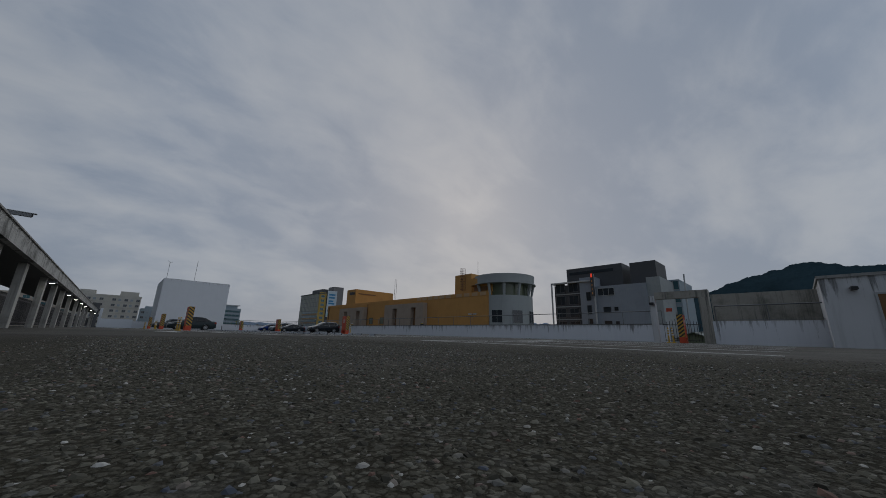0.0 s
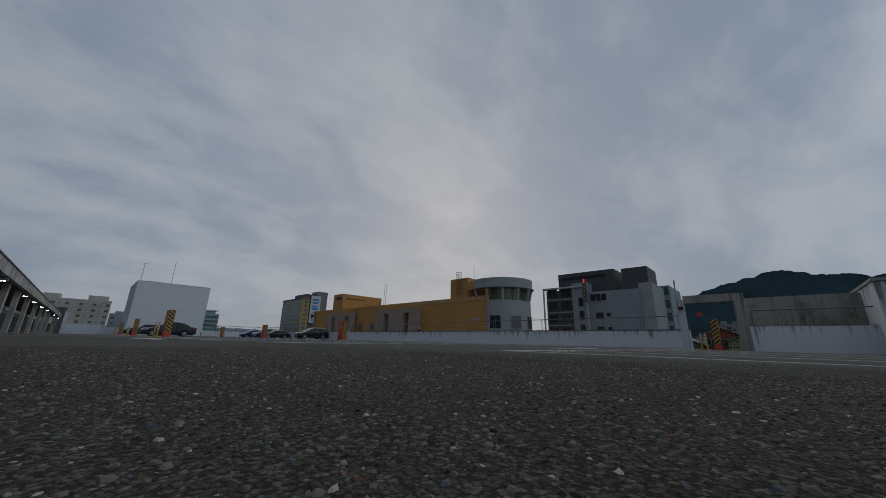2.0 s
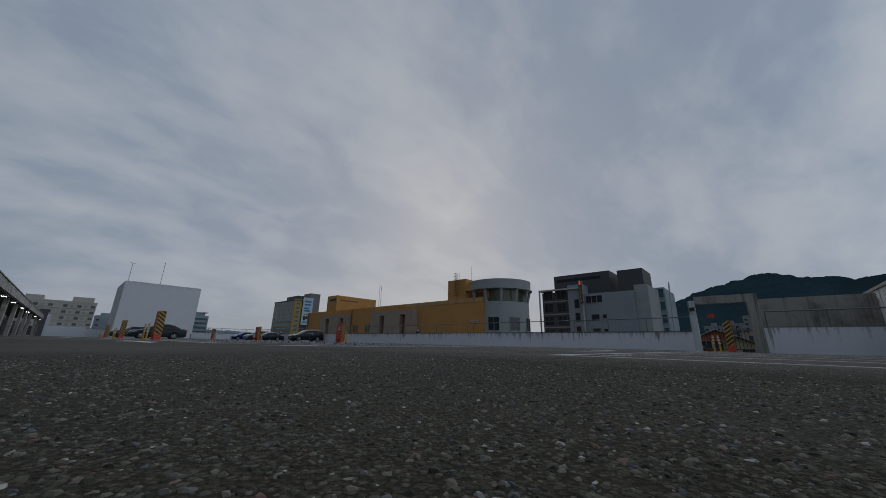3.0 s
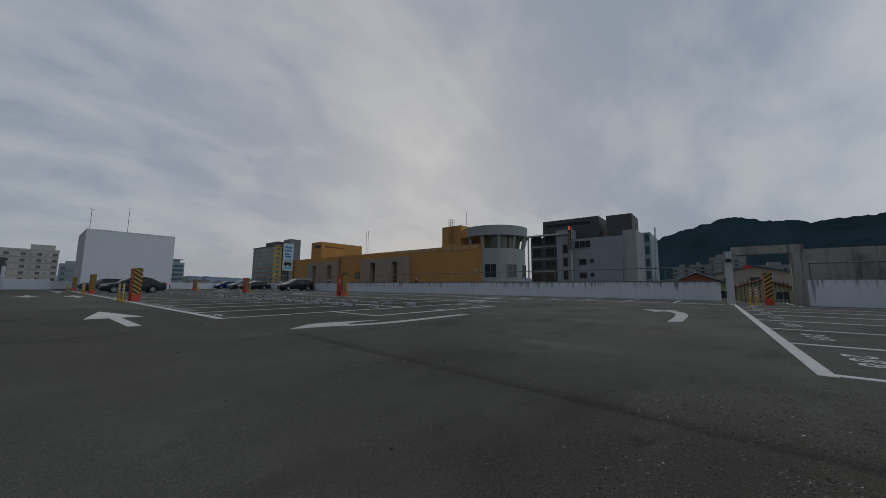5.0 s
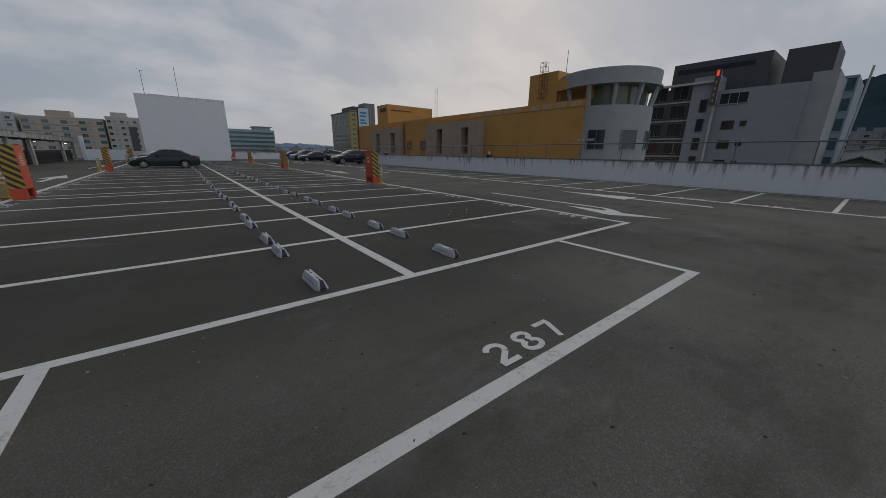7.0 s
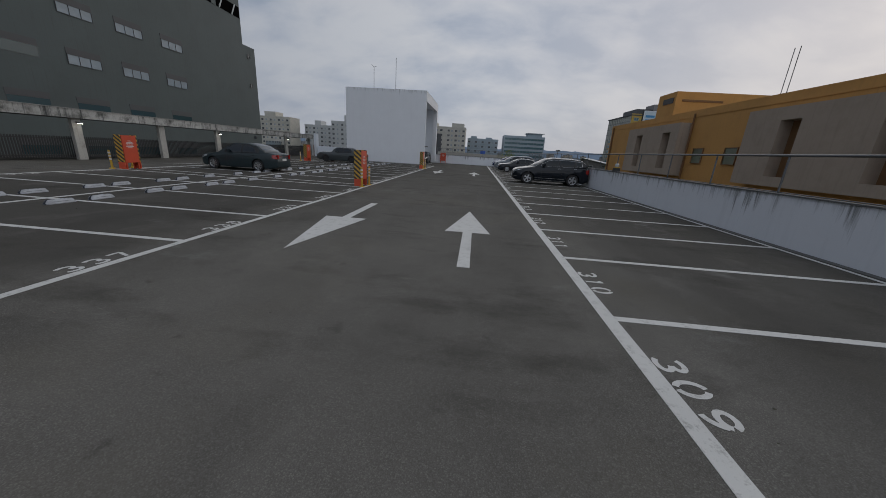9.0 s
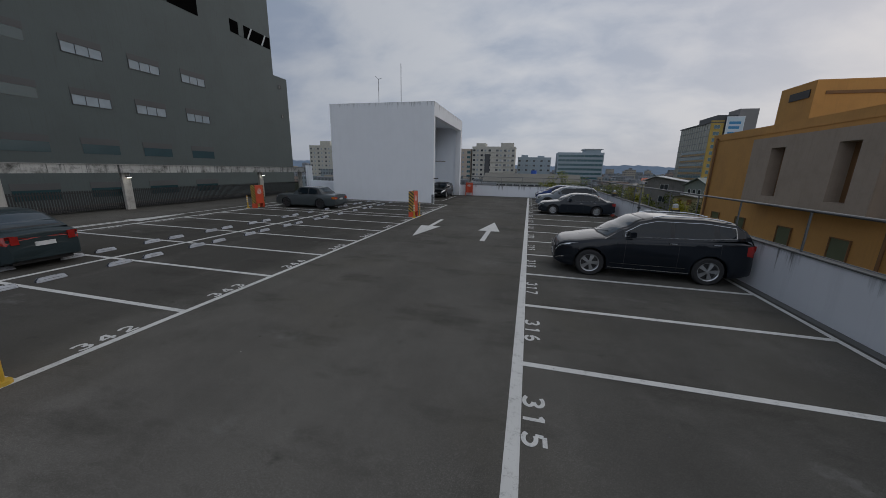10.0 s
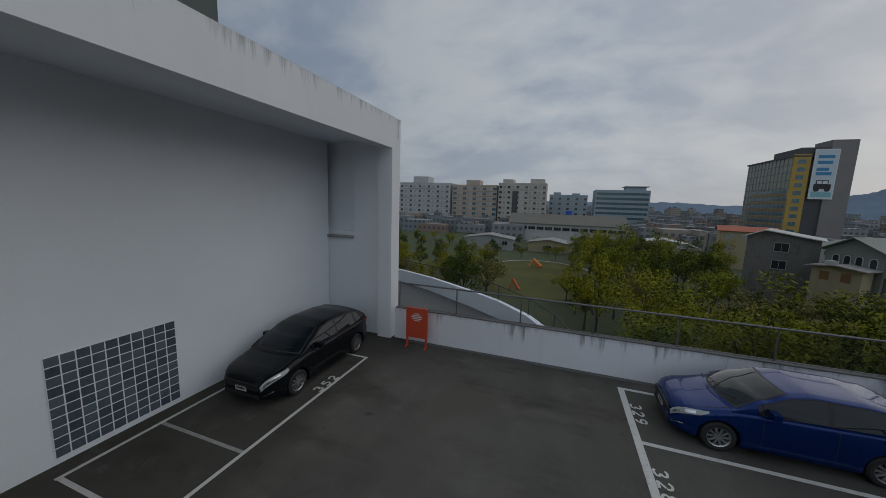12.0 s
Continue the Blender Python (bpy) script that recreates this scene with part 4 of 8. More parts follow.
def number_mesh(text, high=0.26, wide=0.2, line=0.05):
    """Stencilled digits as painted strokes, the text centred on the origin."""
    if text not in DIGIT_CACHE:
        bm = bmesh.new()
        pitch = 0.31
        for k, ch in enumerate(text):
            ox = (k - (len(text) - 1) / 2) * pitch - wide / 2
            for layer, st in enumerate(STROKES[ch]):
                pts = [Vector((ox + x * wide, (y - 0.5) * high)) for x, y in st]
                prev = None
                for i, q in enumerate(pts):
                    d = (pts[min(i + 1, len(pts) - 1)] - pts[max(i - 1, 0)]).normalized()
                    n = Vector((-d.y, d.x)) * line / 2
                    pr = [bm.verts.new((*(q + n), layer * 0.0012)), bm.verts.new((*(q - n), layer * 0.0012))]
                    if prev:
                        bm.faces.new((prev[0], prev[1], pr[1], pr[0]))
                    prev = pr
        DIGIT_CACHE[text] = mesh_of("bay_number", bm, M_PAINT)
    return DIGIT_CACHE[text]


def bay_number(text, x, y, rz):
    ob = tagged(new("bay_number", number_mesh(text)), f"white stencilled bay number {text} on asphalt", "bay number", "painted bay numbers", "structure")
    ob.matrix_basis = pose(x, y, 0.003, 0, 0, rz)


for n in range(298, 330):
    bay_number(str(n), 0.22, (n - 313 + 0.5) * W, -90)
for n in range(330, 352):
    bay_number(str(n), XA - 0.22, ym(n) + W / 2, 90)
for k in range(22):
    bay_number(str(286 - k), XB + 0.26, ym(330 + k) + W / 2, -90)
bay_number("287", -12.1, -26.68, 0)
bay_number("352", -7.78, 36.14, 90)
for k in range(7):
    bay_number(str(288 + k), -15.05 + k * W, -35.1, 180)

# ---- barriers, bollards, wheel stops ----
def barrier(x, y, rz=0.0, wide=0.74, deep=0.27, label="orange-red board barrier with black and yellow banded ends"):
    """A boxed column guard: red boards on two sides, banded ends, short legs, writing shown as plain bars."""
    root = empty("barrier_box", x, y, 0, label, "barrier", "barriers on the deck", "", rz)
    h = 1.5
    for s in (-1, 1):
        b = part("board", bevelled(boxes((s * deep / 2 - 0.02, s * deep / 2 + 0.02, -wide / 2 + 0.04, wide / 2 - 0.04, 0.3, h)), 0.008), M_RED, root, "orange-red board")
        xx = s * (deep / 2 + 0.022)
        for w, z in ((0.13, 1.25), (0.27, 1.19), (0.34, 1.13), (0.3, 1.07), (0.36, 1.01), (0.22, 0.95)):
            part("writing", boxes((min(xx, xx + s * 0.003), max(xx, xx + s * 0.003), -w / 2, w / 2, z, z + 0.026)), M_LETTER, b, "worn white line of writing")
        e = part("banded_end", bevelled(boxes((-deep / 2 - 0.02, deep / 2 + 0.02, s * wide / 2 - 0.03, s * wide / 2 + 0.01, 0.32, h + 0.02)), 0.006), M_HAZARD, root, "black and yellow banded end")
        part("foot_panel", boxes((-deep / 2 - 0.02, deep / 2 + 0.02, s * wide / 2 - 0.03, s * wide / 2 + 0.01, 0.02, 0.318)), M_RED, root, "orange-red foot")
    part("lid", bevelled(boxes((-deep / 2 + 0.02, deep / 2 - 0.02, -wide / 2 + 0.03, wide / 2 - 0.03, h - 0.03, h - 0.004)), 0.004), M_RED, root, "orange-red lid")
    for sx in (-1, 1):
        for sy in (-1, 1):
            cx, cy = sx * (deep / 2 - 0.02), sy * (wide / 2 - 0.09)
            part("leg", boxes((cx - 0.025, cx + 0.025, cy - 0.03, cy + 0.03, 0.0, 0.32)), M_RED, root)
    return root


BOLLARD = None


def bollard(x, y, lean=0.0):
    """A yellow flexible post with a round foot and pale reflecting bands."""
    global BOLLARD
    if BOLLARD is None:
        root = empty("delineator_post", 0, 0, 0, "yellow plastic delineator post with pale bands", "bollard", "delineator posts")
        bm = bmesh.new()
        tube_into(bm, (0, 0, 0), (0, 0, 0.05), 0.11, 14, 0.1)
        part("foot", bm, M_YELLOW, root)
        bm = bmesh.new()
        tube_into(bm, (0, 0, 0.05), (0, 0, 0.8), 0.045, 12, 0.04)
        tube_into(bm, (0, 0, 0.8), (0, 0, 0.83), 0.04, 12, 0.025)
        part("stem", bm, M_YELLOW, root)
        for z in (0.4, 0.54, 0.68):
            bm = bmesh.new()
            tube_into(bm, (0, 0, z), (0, 0, z + 0.07), 0.047, 12)
            part("band", bm, M_LETTER, root, "pale reflecting band")
        BOLLARD = root
        BOLLARD.matrix_basis = pose(x, y, 0, lean)
        return root
    return copy_thing(BOLLARD, pose(x, y, 0, lean))


for y0 in (ym(335) - 0.475, ym(342) - 0.475, ym(349) - 0.475):
    barrier(XA - 0.3, y0)
    barrier(XB + 0.25, y0)
    bollard(XA - 0.08, y0 - 0.5, 2)
    bollard(XA - 0.05, y0 + 0.4, -2)
    bollard(XB - 0.2, y0 - 0.45, 1)
    bollard(XB - 0.22, y0 + 0.5, -3)
brd = empty("notice_board", -6.45, 39.3, 0, "orange-red board on two legs with white writing", "notice board")
part("board", bevelled(boxes((-0.4, 0.4, -0.03, 0.03, 0.34, 1.42)), 0.01), M_RED, brd, "orange-red board")
for w, z in ((0.16, 1.2), (0.34, 1.14), (0.42, 1.08), (0.36, 1.02), (0.22, 0.96)):
    part("writing", boxes((-w / 2, w / 2, -0.034, -0.03, z, z + 0.03)), M_LETTER, brd, "worn white line of writing")
for x in (-0.36, 0.36):
    part("leg", bevelled(boxes((x - 0.035, x + 0.035, -0.028, 0.028, 0.0, 0.339)), 0.006), M_RED, brd)
    part("foot_brace", boxes((x - 0.02, x + 0.02, -0.2, -0.03, 0.0, 0.04)), M_RED, brd)
part("top_knob", tubes(((0.3, 0.0, 1.42), (0.3, 0.0, 1.56), 0.02)), M_YELLOW, brd, "yellow peg on the top edge")
bollard(1.1, -35.2, 1)
bollard(1.0, -35.45, -2)
barrier(1.2, -35.87, 90, 0.5, 0.24, "orange-red barrier with banded ends in the gateway")


def stop_mesh():
    """A moulded wheel stop: sloping sides, tapered ends, raised bolt seats, dark side slots."""
    bm = bmesh.new()
    L, w, h = 0.56, 0.15, 0.1
    rows = ((-L / 2, 0.7, 0.35), (-L / 2 + 0.05, 1.0, 1.0), (L / 2 - 0.05, 1.0, 1.0), (L / 2, 0.7, 0.35))
    rings = []
    for y, sw, sh in rows:
        rings.append([bm.verts.new(p) for p in ((-w / 2 * sw, y, 0.002), (-w / 2 * sw, y, 0.02), (-w / 4.4 * sw, y, h * sh), (w / 4.4 * sw, y, h * sh), (w / 2 * sw, y, 0.02), (w / 2 * sw, y, 0.002))])
    for a, b in zip(rings, rings[1:]):
        for k in range(6):
            bm.faces.new((a[k], b[k], b[(k + 1) % 6], a[(k + 1) % 6]))
    bm.faces.new(rings[0][::-1])
    bm.faces.new(rings[-1])
    return bevelled(bm, 0.008)


M_STOP_DARK = surf("stop_recess", (0.025, 0.03, 0.04), 0.8, 0.2, 3, 30, 0.0)
STOP = tagged(new("wheel_stop"), "grey-white moulded wheel stop bolted to the asphalt", "wheel stop", "wheel stops")
part("block", stop_mesh(), M_STOP, STOP)
for s in (-1, 1):
    part("bolt_cap", tubes(((0, s * 0.1, 0.098), (0, s * 0.1, 0.104), 0.014), sides=10), M_BLACK, STOP, "dark bolt cap")
    x0_, x1_ = sorted((s * 0.052, s * 0.06))
    part("slot", boxes((x0_, x1_, -0.17, 0.17, 0.035, 0.055)), M_BLACK, STOP, "dark side slot")
# the end hollows are not cut: their shade is a dark patch over the surface
for s in (-1, 1):
    notch = bmesh.new()
    lo = [notch.verts.new(q) for q in ((-0.042, s * 0.285, 0.008), (0.042, s * 0.285, 0.008))]
    up = [notch.verts.new(q) for q in ((-0.03, s * 0.285, 0.04), (0.03, s * 0.285, 0.04))]
    top = [notch.verts.new(q) for q in ((-0.018, s * 0.232, 0.104), (0.018, s * 0.232, 0.104))]
    end = notch.verts.new((0.0, s * 0.12, 0.1045))
    notch.faces.new((lo[0], lo[1], up[1], up[0]))
    notch.faces.new((up[0], up[1], top[1], top[0]))
    notch.faces.new((top[0], top[1], end))
    part("end_notch", notch, M_STOP_DARK, STOP, "dark blue-grey patch standing in for a hollow's shade")
first = True
wob = random.Random(8)
for n in range(330, 352):
    for x in (XM + 0.93, XM - 1.06):
        for dy in (0.47, 1.93):
            m = pose(x + wob.uniform(-0.03, 0.03), ym(n) + dy + wob.uniform(-0.04, 0.04), 0, 0, 0, wob.uniform(-3, 3))
            if first:
                STOP.matrix_basis, first = m, False
            else:
                copy_thing(STOP, m)

# beacon lamps that stand on the parapet
for y in (-8.5, 8.6, 17.9, 28.3):
    be = empty("warning_lamp", 5.85, y, PAR_H + 0.03, "black and yellow warning lamp with a milky dome on the parapet", "lamp", "parapet lamps")
    part("base", bevelled(boxes((-0.14, 0.14, -0.14, 0.14, 0, 0.19)), 0.02), M_BLACK, be)
    part("collar", tubes(((0, 0, 0.19), (0, 0, 0.26), 0.115), sides=14), M_YELLOW, be, "yellow ring")
    bm = bmesh.new()
    tube_into(bm, (0, 0, 0.26), (0, 0, 0.37), 0.11, 14, 0.1)
    tube_into(bm, (0, 0, 0.37), (0, 0, 0.43), 0.1, 14, 0.04)
    part("dome", bm, M_LIGHT, be, "milky grey dome", 40)
# camera on a bracket over the parapet
def twin_camera(y, pole):
    cm = empty("security_camera", 5.85 if not pole else 5.6, y, 1.98, "white twin security cameras on a dark pole" if pole else "white twin security cameras on a rail bracket", "camera", "security cameras")
    part("bracket", tubes(((0, 0, -0.2), (0, 0, 0.33), 0.025), ((0, -0.35, 0.3), (0, 0.35, 0.3), 0.02)), M_STEEL, cm)
    for side in (-1, 1):
        part("camera_body", bevelled(boxes((-0.06, 0.06, side * 0.34 - 0.19, side * 0.34 + 0.19, 0.3, 0.42)), 0.02), M_WHITEROOF, cm, "pale camera housing")
        part("hood", boxes((-0.075, 0.075, side * 0.36 - 0.23, side * 0.36 + 0.23, 0.421, 0.435)), M_WHITEROOF, cm, "pale sun hood")
        ya, yb = sorted((side * 0.531, side * 0.56))
        part("lens", boxes((-0.045, 0.045, ya, yb, 0.32, 0.4)), M_BLACK, cm, "black lens end")
    if pole:
        part("pole", bevelled(boxes((-0.035, 0.035, -0.035, 0.035, -1.975, -0.19)), 0.008), M_STEEL, cm, "dark steel pole on the wall face")
        for z in (-1.75, -0.95):
            part("clamp", boxes((-0.06, 0.06, -0.1, 0.1, z, z + 0.07)), M_BLACK, cm, "black wall clamp")


twin_camera(-16.63, False)
twin_camera(21.65, True)
# rusty bracket and leaves by the dark saloon
bm = bmesh.new()
rr = random.Random(3)
for k in range(90):
    p = Vector((5.45 + rr.gauss(0, 0.13), 25.75 + rr.gauss(0, 0.18), 0.012 + abs(rr.gauss(0, 0.06))))
    q = Euler((rr.uniform(0, 3), rr.uniform(0, 3), rr.uniform(0, 3))).to_matrix()
    s = rr.uniform(0.02, 0.05)
    bm.faces.new([bm.verts.new(p + q @ Vector(c) * s) for c in ((-1, 0, 0), (0, -0.5, 0.1), (1, 0, 0), (0, 0.5, 0.1))])
thing("leaf_litter", bm, M_RUST, "heap of rust-brown fallen leaves by the wall foot", "leaves", kind="stuff")

bm = bmesh.new()
bmesh.ops.create_icosphere(bm, subdivisions=2, radius=0.16)
for v in bm.verts:
    v.co = Vector((v.co.x * 0.8, v.co.y * 1.1, max(v.co.z, -0.09) * 0.75 + 0.07)) * rr.uniform(0.86, 1.12)
    v.co.z = max(v.co.z, 0.001)
thing("plastic_sheet", bm, surf("red_plastic_sheet", (0.5, 0.06, 0.04), 0.45, 0.2, 6, 30, 0.2), "crumpled red plastic sheet by the wall foot", "plastic sheet").location = (5.42, 26.02, 0.0)

# loose grit on the asphalt, thickest where the lane is worn
def grit(x0, x1, y0, y1, count, lo, hi, seed, power=3.0):
    g = np.random.default_rng(seed)
    xy = np.stack([g.uniform(x0, x1, count), g.uniform(y0, y1, count)], 1)
    s = lo + (hi - lo) * g.random(count) ** power
    ring = [(math.cos(k * math.tau / 6), math.sin(k * math.tau / 6), 0.05) for k in range(6)]
    base = np.array(ring + [(0.6 * x, 0.6 * y, 0.5) for x, y, _ in ring[::2]], float)
    a = g.uniform(0, 6.28, count)
    ca, sa = np.cos(a), np.sin(a)
    p = base[None] * g.uniform(0.7, 1.25, (count, 9, 1))
    q = np.empty_like(p)
    el = g.uniform(0.55, 1.1, count)[:, None]
    q[:, :, 0] = (p[:, :, 0] * ca[:, None] - p[:, :, 1] * el * sa[:, None]) * s[:, None] + xy[:, :1]
    q[:, :, 1] = (p[:, :, 0] * sa[:, None] + p[:, :, 1] * el * ca[:, None]) * s[:, None] + xy[:, 1:]
    q[:, :, 2] = p[:, :, 2] * s[:, None] * g.uniform(0.6, 1.3, (count, 1)) - 0.001
    f = np.array([(6, 7, 8), (0, 1, 6), (1, 7, 6), (1, 2, 7), (2, 3, 7), (3, 8, 7), (3, 4, 8), (4, 5, 8), (5, 6, 8), (5, 0, 6)])
    faces = (f[None] + 9 * np.arange(count)[:, None, None]).reshape(-1, 3)
    me = bpy.data.meshes.new("asphalt_grit")
    me.from_pydata(q.reshape(-1, 3).tolist(), [], faces.tolist())
    me.materials.append(M_GRIT)
    return tagged(new("asphalt_grit", me), "coarse pale and dark chippings bedded in the asphalt", "grit", kind="stuff")


def grit_mat():
    m, ns, ls, p = nodes_of("asphalt_chippings")
    geo = ns.new("ShaderNodeNewGeometry")
    r = ns.new("ShaderNodeValToRGB")
    e = r.color_ramp.elements
    e[0].position, e[0].color = 0.0, (0.036, 0.034, 0.027, 1)
    e[1].position, e[1].color = 1.0, (0.5, 0.49, 0.46, 1)
    for pos_, c in ((0.35, (0.072, 0.069, 0.054, 1)), (0.6, (0.118, 0.113, 0.088, 1)), (0.78, (0.18, 0.173, 0.138, 1)), (0.84, (0.075, 0.088, 0.115, 1)), (0.9, (0.19, 0.183, 0.16, 1)), (0.94, (0.17, 0.1, 0.08, 1)), (0.975, (0.24, 0.235, 0.21, 1))):
        e.new(pos_).color = c
    ls.new(geo.outputs["Random Per Island"], r.inputs[0])
    ls.new(r.outputs[0], p.inputs["Base Color"])
    p.inputs["Roughness"].default_value = 0.8
    p.inputs["Specular IOR Level"].default_value = 0.15
    return m


M_GRIT = grit_mat()
grit(-21.6, -16.8, -41.0, -33.4, 40000, 0.0035, 0.0085, 1, 3.5)
grit(-21.3, -18.7, -40.4, -34.0, 74000, 0.003, 0.0078, 7, 2.0)
grit(-18.45, -17.75, -37.0, -28.4, 5200, 0.003, 0.009, 5)
grit(-16.8, -12.0, -37.0, -30.0, 9000, 0.004, 0.009, 2)
grit(-20.0, -8.0, -33.8, -25.0, 1800, 0.005, 0.016, 3)
grit(-12.0, 5.0, -25.0, 28.0, 900, 0.006, 0.018, 9, 5.0)

fl = grit(-12.0, -5.5, -24.5, -6.0, 90, 0.006, 0.026, 11, 2.5)
fl.name = "pale_debris"
fl.data.materials[0] = M_LETTER
tagged(fl, "scattered white flakes of stone and paint", "debris", kind="stuff")

# ---- cars ----
M_TYRE = surf("tyre_rubber", (0.018, 0.018, 0.019), 0.8, 0.2, 4, 40, 0.2)
M_ALLOY = surf("alloy_silver", (0.42, 0.43, 0.44), 0.32, 0.12, 3, 30, 0.0, metal=0.85)
M_TRIM = surf("black_plastic_trim", (0.02, 0.02, 0.021), 0.6, 0.15, 3, 60, 0.1)
M_CHROME = surf("bright_trim", (0.62, 0.63, 0.64), 0.18, 0.06, 3, 30, 0.0, metal=1.0)
M_CARGLASS = glassy("tinted_car_glass", (0.006, 0.011, 0.016), 0.03, 0.15)
M_CARGLASS.node_tree.nodes["Principled BSDF"].inputs["Specular IOR Level"].default_value = 0.38
# screens are lighter and bluer than the side glass: sky reflection put into the colour
M_SCREEN_SKY = glassy("blue_grey_windscreen", (0.03, 0.045, 0.056), 0.04, 0.2)
M_AMBER = glassy("amber_lamp_lens", (0.55, 0.16, 0.02), 0.12, 0.2)
M_TAIL = glassy("tail_lamp_lens", (0.32, 0.016, 0.012), 0.12, 0.3)
M_PLATE = surf("plate_white", (0.55, 0.55, 0.55), 0.5, 0.1, 5, 40, 0.0)


def lerp_table(table, x):
    if x <= table[0][0]:
        return table[0][1]
    for (a, u), (b, v) in zip(table, table[1:]):
        if x <= b:
            t = (x - a) / (b - a)
            t = t * t * (3 - 2 * t) * 0.5 + t * 0.5
            return u + (v - u) * t
    return table[-1][1]


def smooth_line(pts, n=3):
    """A rounded line through the points, n steps to each stretch."""
    out = []
    for i in range(len(pts) - 1):
        p0, p1, p2, p3 = (Vector(pts[max(min(j, len(pts) - 1), 0)]) for j in (i - 1, i, i + 1, i + 2))
        for k in range(n):
            t = k / n
            c = p1 + (p2 - p0) * 0.5 * t + (p0 * 2 - p1 * 5 + p2 * 4 - p3) * 0.5 * t * t + (p1 * 3 - p0 - p2 * 3 + p3) * 0.5 * t ** 3
            q = p1.lerp(p2, t)
            out.append(tuple(c * 0.6 + q * 0.4))
    return out + [tuple(pts[-1])]


def car(name, label, m, L, Wd, wb, fo, r, deck, roof, belt, paint_mat, pillars, kind="saloon", rails=False, chrome=True, cladding=False, spokes=5, clear=0.19, tail=(0.62, 0.95), nose=0.36, rear=0.2, lamp=(0.27, 0.54, 0.52)):
    """A car along +y (nose at y = 0, tail at y = L). deck: body top along the length; roof: cabin top; belt: window sill height."""
    root = tagged(new(name), label, "car", "parked cars")
    hw = Wd / 2
    head = 0.105 if kind == "suv" else 0.06
    # the nose rounds over from the bumper to the bonnet
    hb = deck[2][1]
    deck = [(0, hb * 0.6), (0.02, hb * 0.7), (0.05, hb * 0.79), (0.1, hb * 0.87), (0.17, hb * 0.93), (0.28, hb * 0.98), (0.42, hb + 0.012)] + [d for d in deck[3:]]
    axles = (fo, fo + wb)
    ra = r + 0.055
    st = sorted({0.003, 0.008, 0.016, 0.026, 0.05, 0.065, 0.085, L - 0.004, L - 0.012, L - 0.025, L - 0.05} | {round(k * L / 130, 4) for k in range(131)} | {round(a + d, 4) for a in axles for d in [ra * math.cos(radians(9 * q)) for q in range(21)]})

    def width(y):
        a, b = min(y / 0.7, 1.0), min((L - y) / 0.6, 1.0)
        ell = 1 - math.sqrt(max(0.0, 1 - (1 - a) ** 2)), 1 - math.sqrt(max(0.0, 1 - (1 - b) ** 2))
        return hw * (1 - nose * ell[0] - 0.1 * max(0.0, 1 - y / 1.5) ** 2 - rear * ell[1] - 0.05 * max(0.0, 1 - (L - y) / 1.4) ** 2)

    def zlow(y):
        z = clear + 0.09 * max(0, 1 - y / 0.5) ** 2 + 0.12 * max(0, 1 - (L - y) / 0.5) ** 2
        for a in axles:
            if abs(y - a) < ra:
                z = max(z, r + math.sqrt(max(ra * ra - (y - a) ** 2, 0)))
        return z

    def section(y):
        w, zb, zt = width(y), zlow(y), lerp_table(deck, y)
        zm = max(zb + 0.015, min(0.58 * zt, zt - 0.12))
        zs = max(zb + 0.006, clear + 0.1)
        arch = any(abs(y - a) < ra + 0.09 for a in axles)
        fl = 0.012 if arch else 0.0
        return smooth_line([(w * 0.72, zb), (w * 0.93 + fl, zb), (w * 0.985 + fl, min(zs, zm - 0.004)), (w + fl * 0.6, zm), (w * 0.985, zm + 0.55 * (zt - zm)), (w * 0.962, zt - 0.085), (w * 0.89, zt - 0.03), (w * 0.5, zt + 0.016), (0.0, zt + 0.034)])

    secs = [(y, section(y)) for y in st]

    def loft(rows, keep=None, close_ends=False, offset=0.0):
        bm = bmesh.new()
        full = []
        for y, s in rows:
            ring = [bm.verts.new((px, y, pz)) for px, pz in s] + [bm.verts.new((-px, y, pz)) for px, pz in s[-2::-1]]
            full.append(ring)
        for a, b in zip(full, full[1:]):
            for k in range(len(a) - 1):
                bm.faces.new((a[k], b[k], b[k + 1], a[k + 1]))
        if close_ends:
            bm.faces.new(full[0])
            bm.faces.new(full[-1][::-1])
        return bm

    body = loft(secs, close_ends=True)
    bmesh.ops.recalc_face_normals(body, faces=body.faces[:])

    def patch(src, test, push=0.004):
        """The faces of src that pass the test, lifted off along their normals."""
        bm = bmesh.new()
        made = {}
        for f in src.faces:
            c = f.calc_center_median()
            if not test(c, f.normal):
                continue
            vs = []
            for v in f.verts:
                if v.index not in made:
                    made[v.index] = bm.verts.new(v.co + v.normal * push)
                vs.append(made[v.index])
            bm.faces.new(vs)
        return bm

    body.verts.index_update()
    body.normal_update()
    front_z = lerp_table(deck, 0.12)

    def skin(y, f, s, push):
        """A point on the body side: f runs from the sill (0) over the shoulder to the middle of the deck (1)."""
        sec = section(min(max(y, 0.0), L))[6:]
        q = f * (len(sec) - 1)
        i = min(int(q), len(sec) - 2)
        a, b = Vector(sec[i]), Vector(sec[i + 1])
        d = b - a
        n = Vector((d.y, -d.x)).normalized() if d.length > 1e-6 else Vector((1, 0))
        c = a.lerp(b, q - i) + n * push
        lean = push if y < 0.5 else -push if y > L - 0.5 else 0.0
        return Vector((s * c.x, y - lean, c.y))

    def sheet(rows):
        bm = bmesh.new()
        prev = None
        for row in rows:
            pr = [bm.verts.new(q) for q in row]
            if prev:
                for a in range(len(pr) - 1):
                    bm.faces.new((prev[a], pr[a], pr[a + 1], prev[a + 1]))
            prev = pr
        return bm

    pieces = []
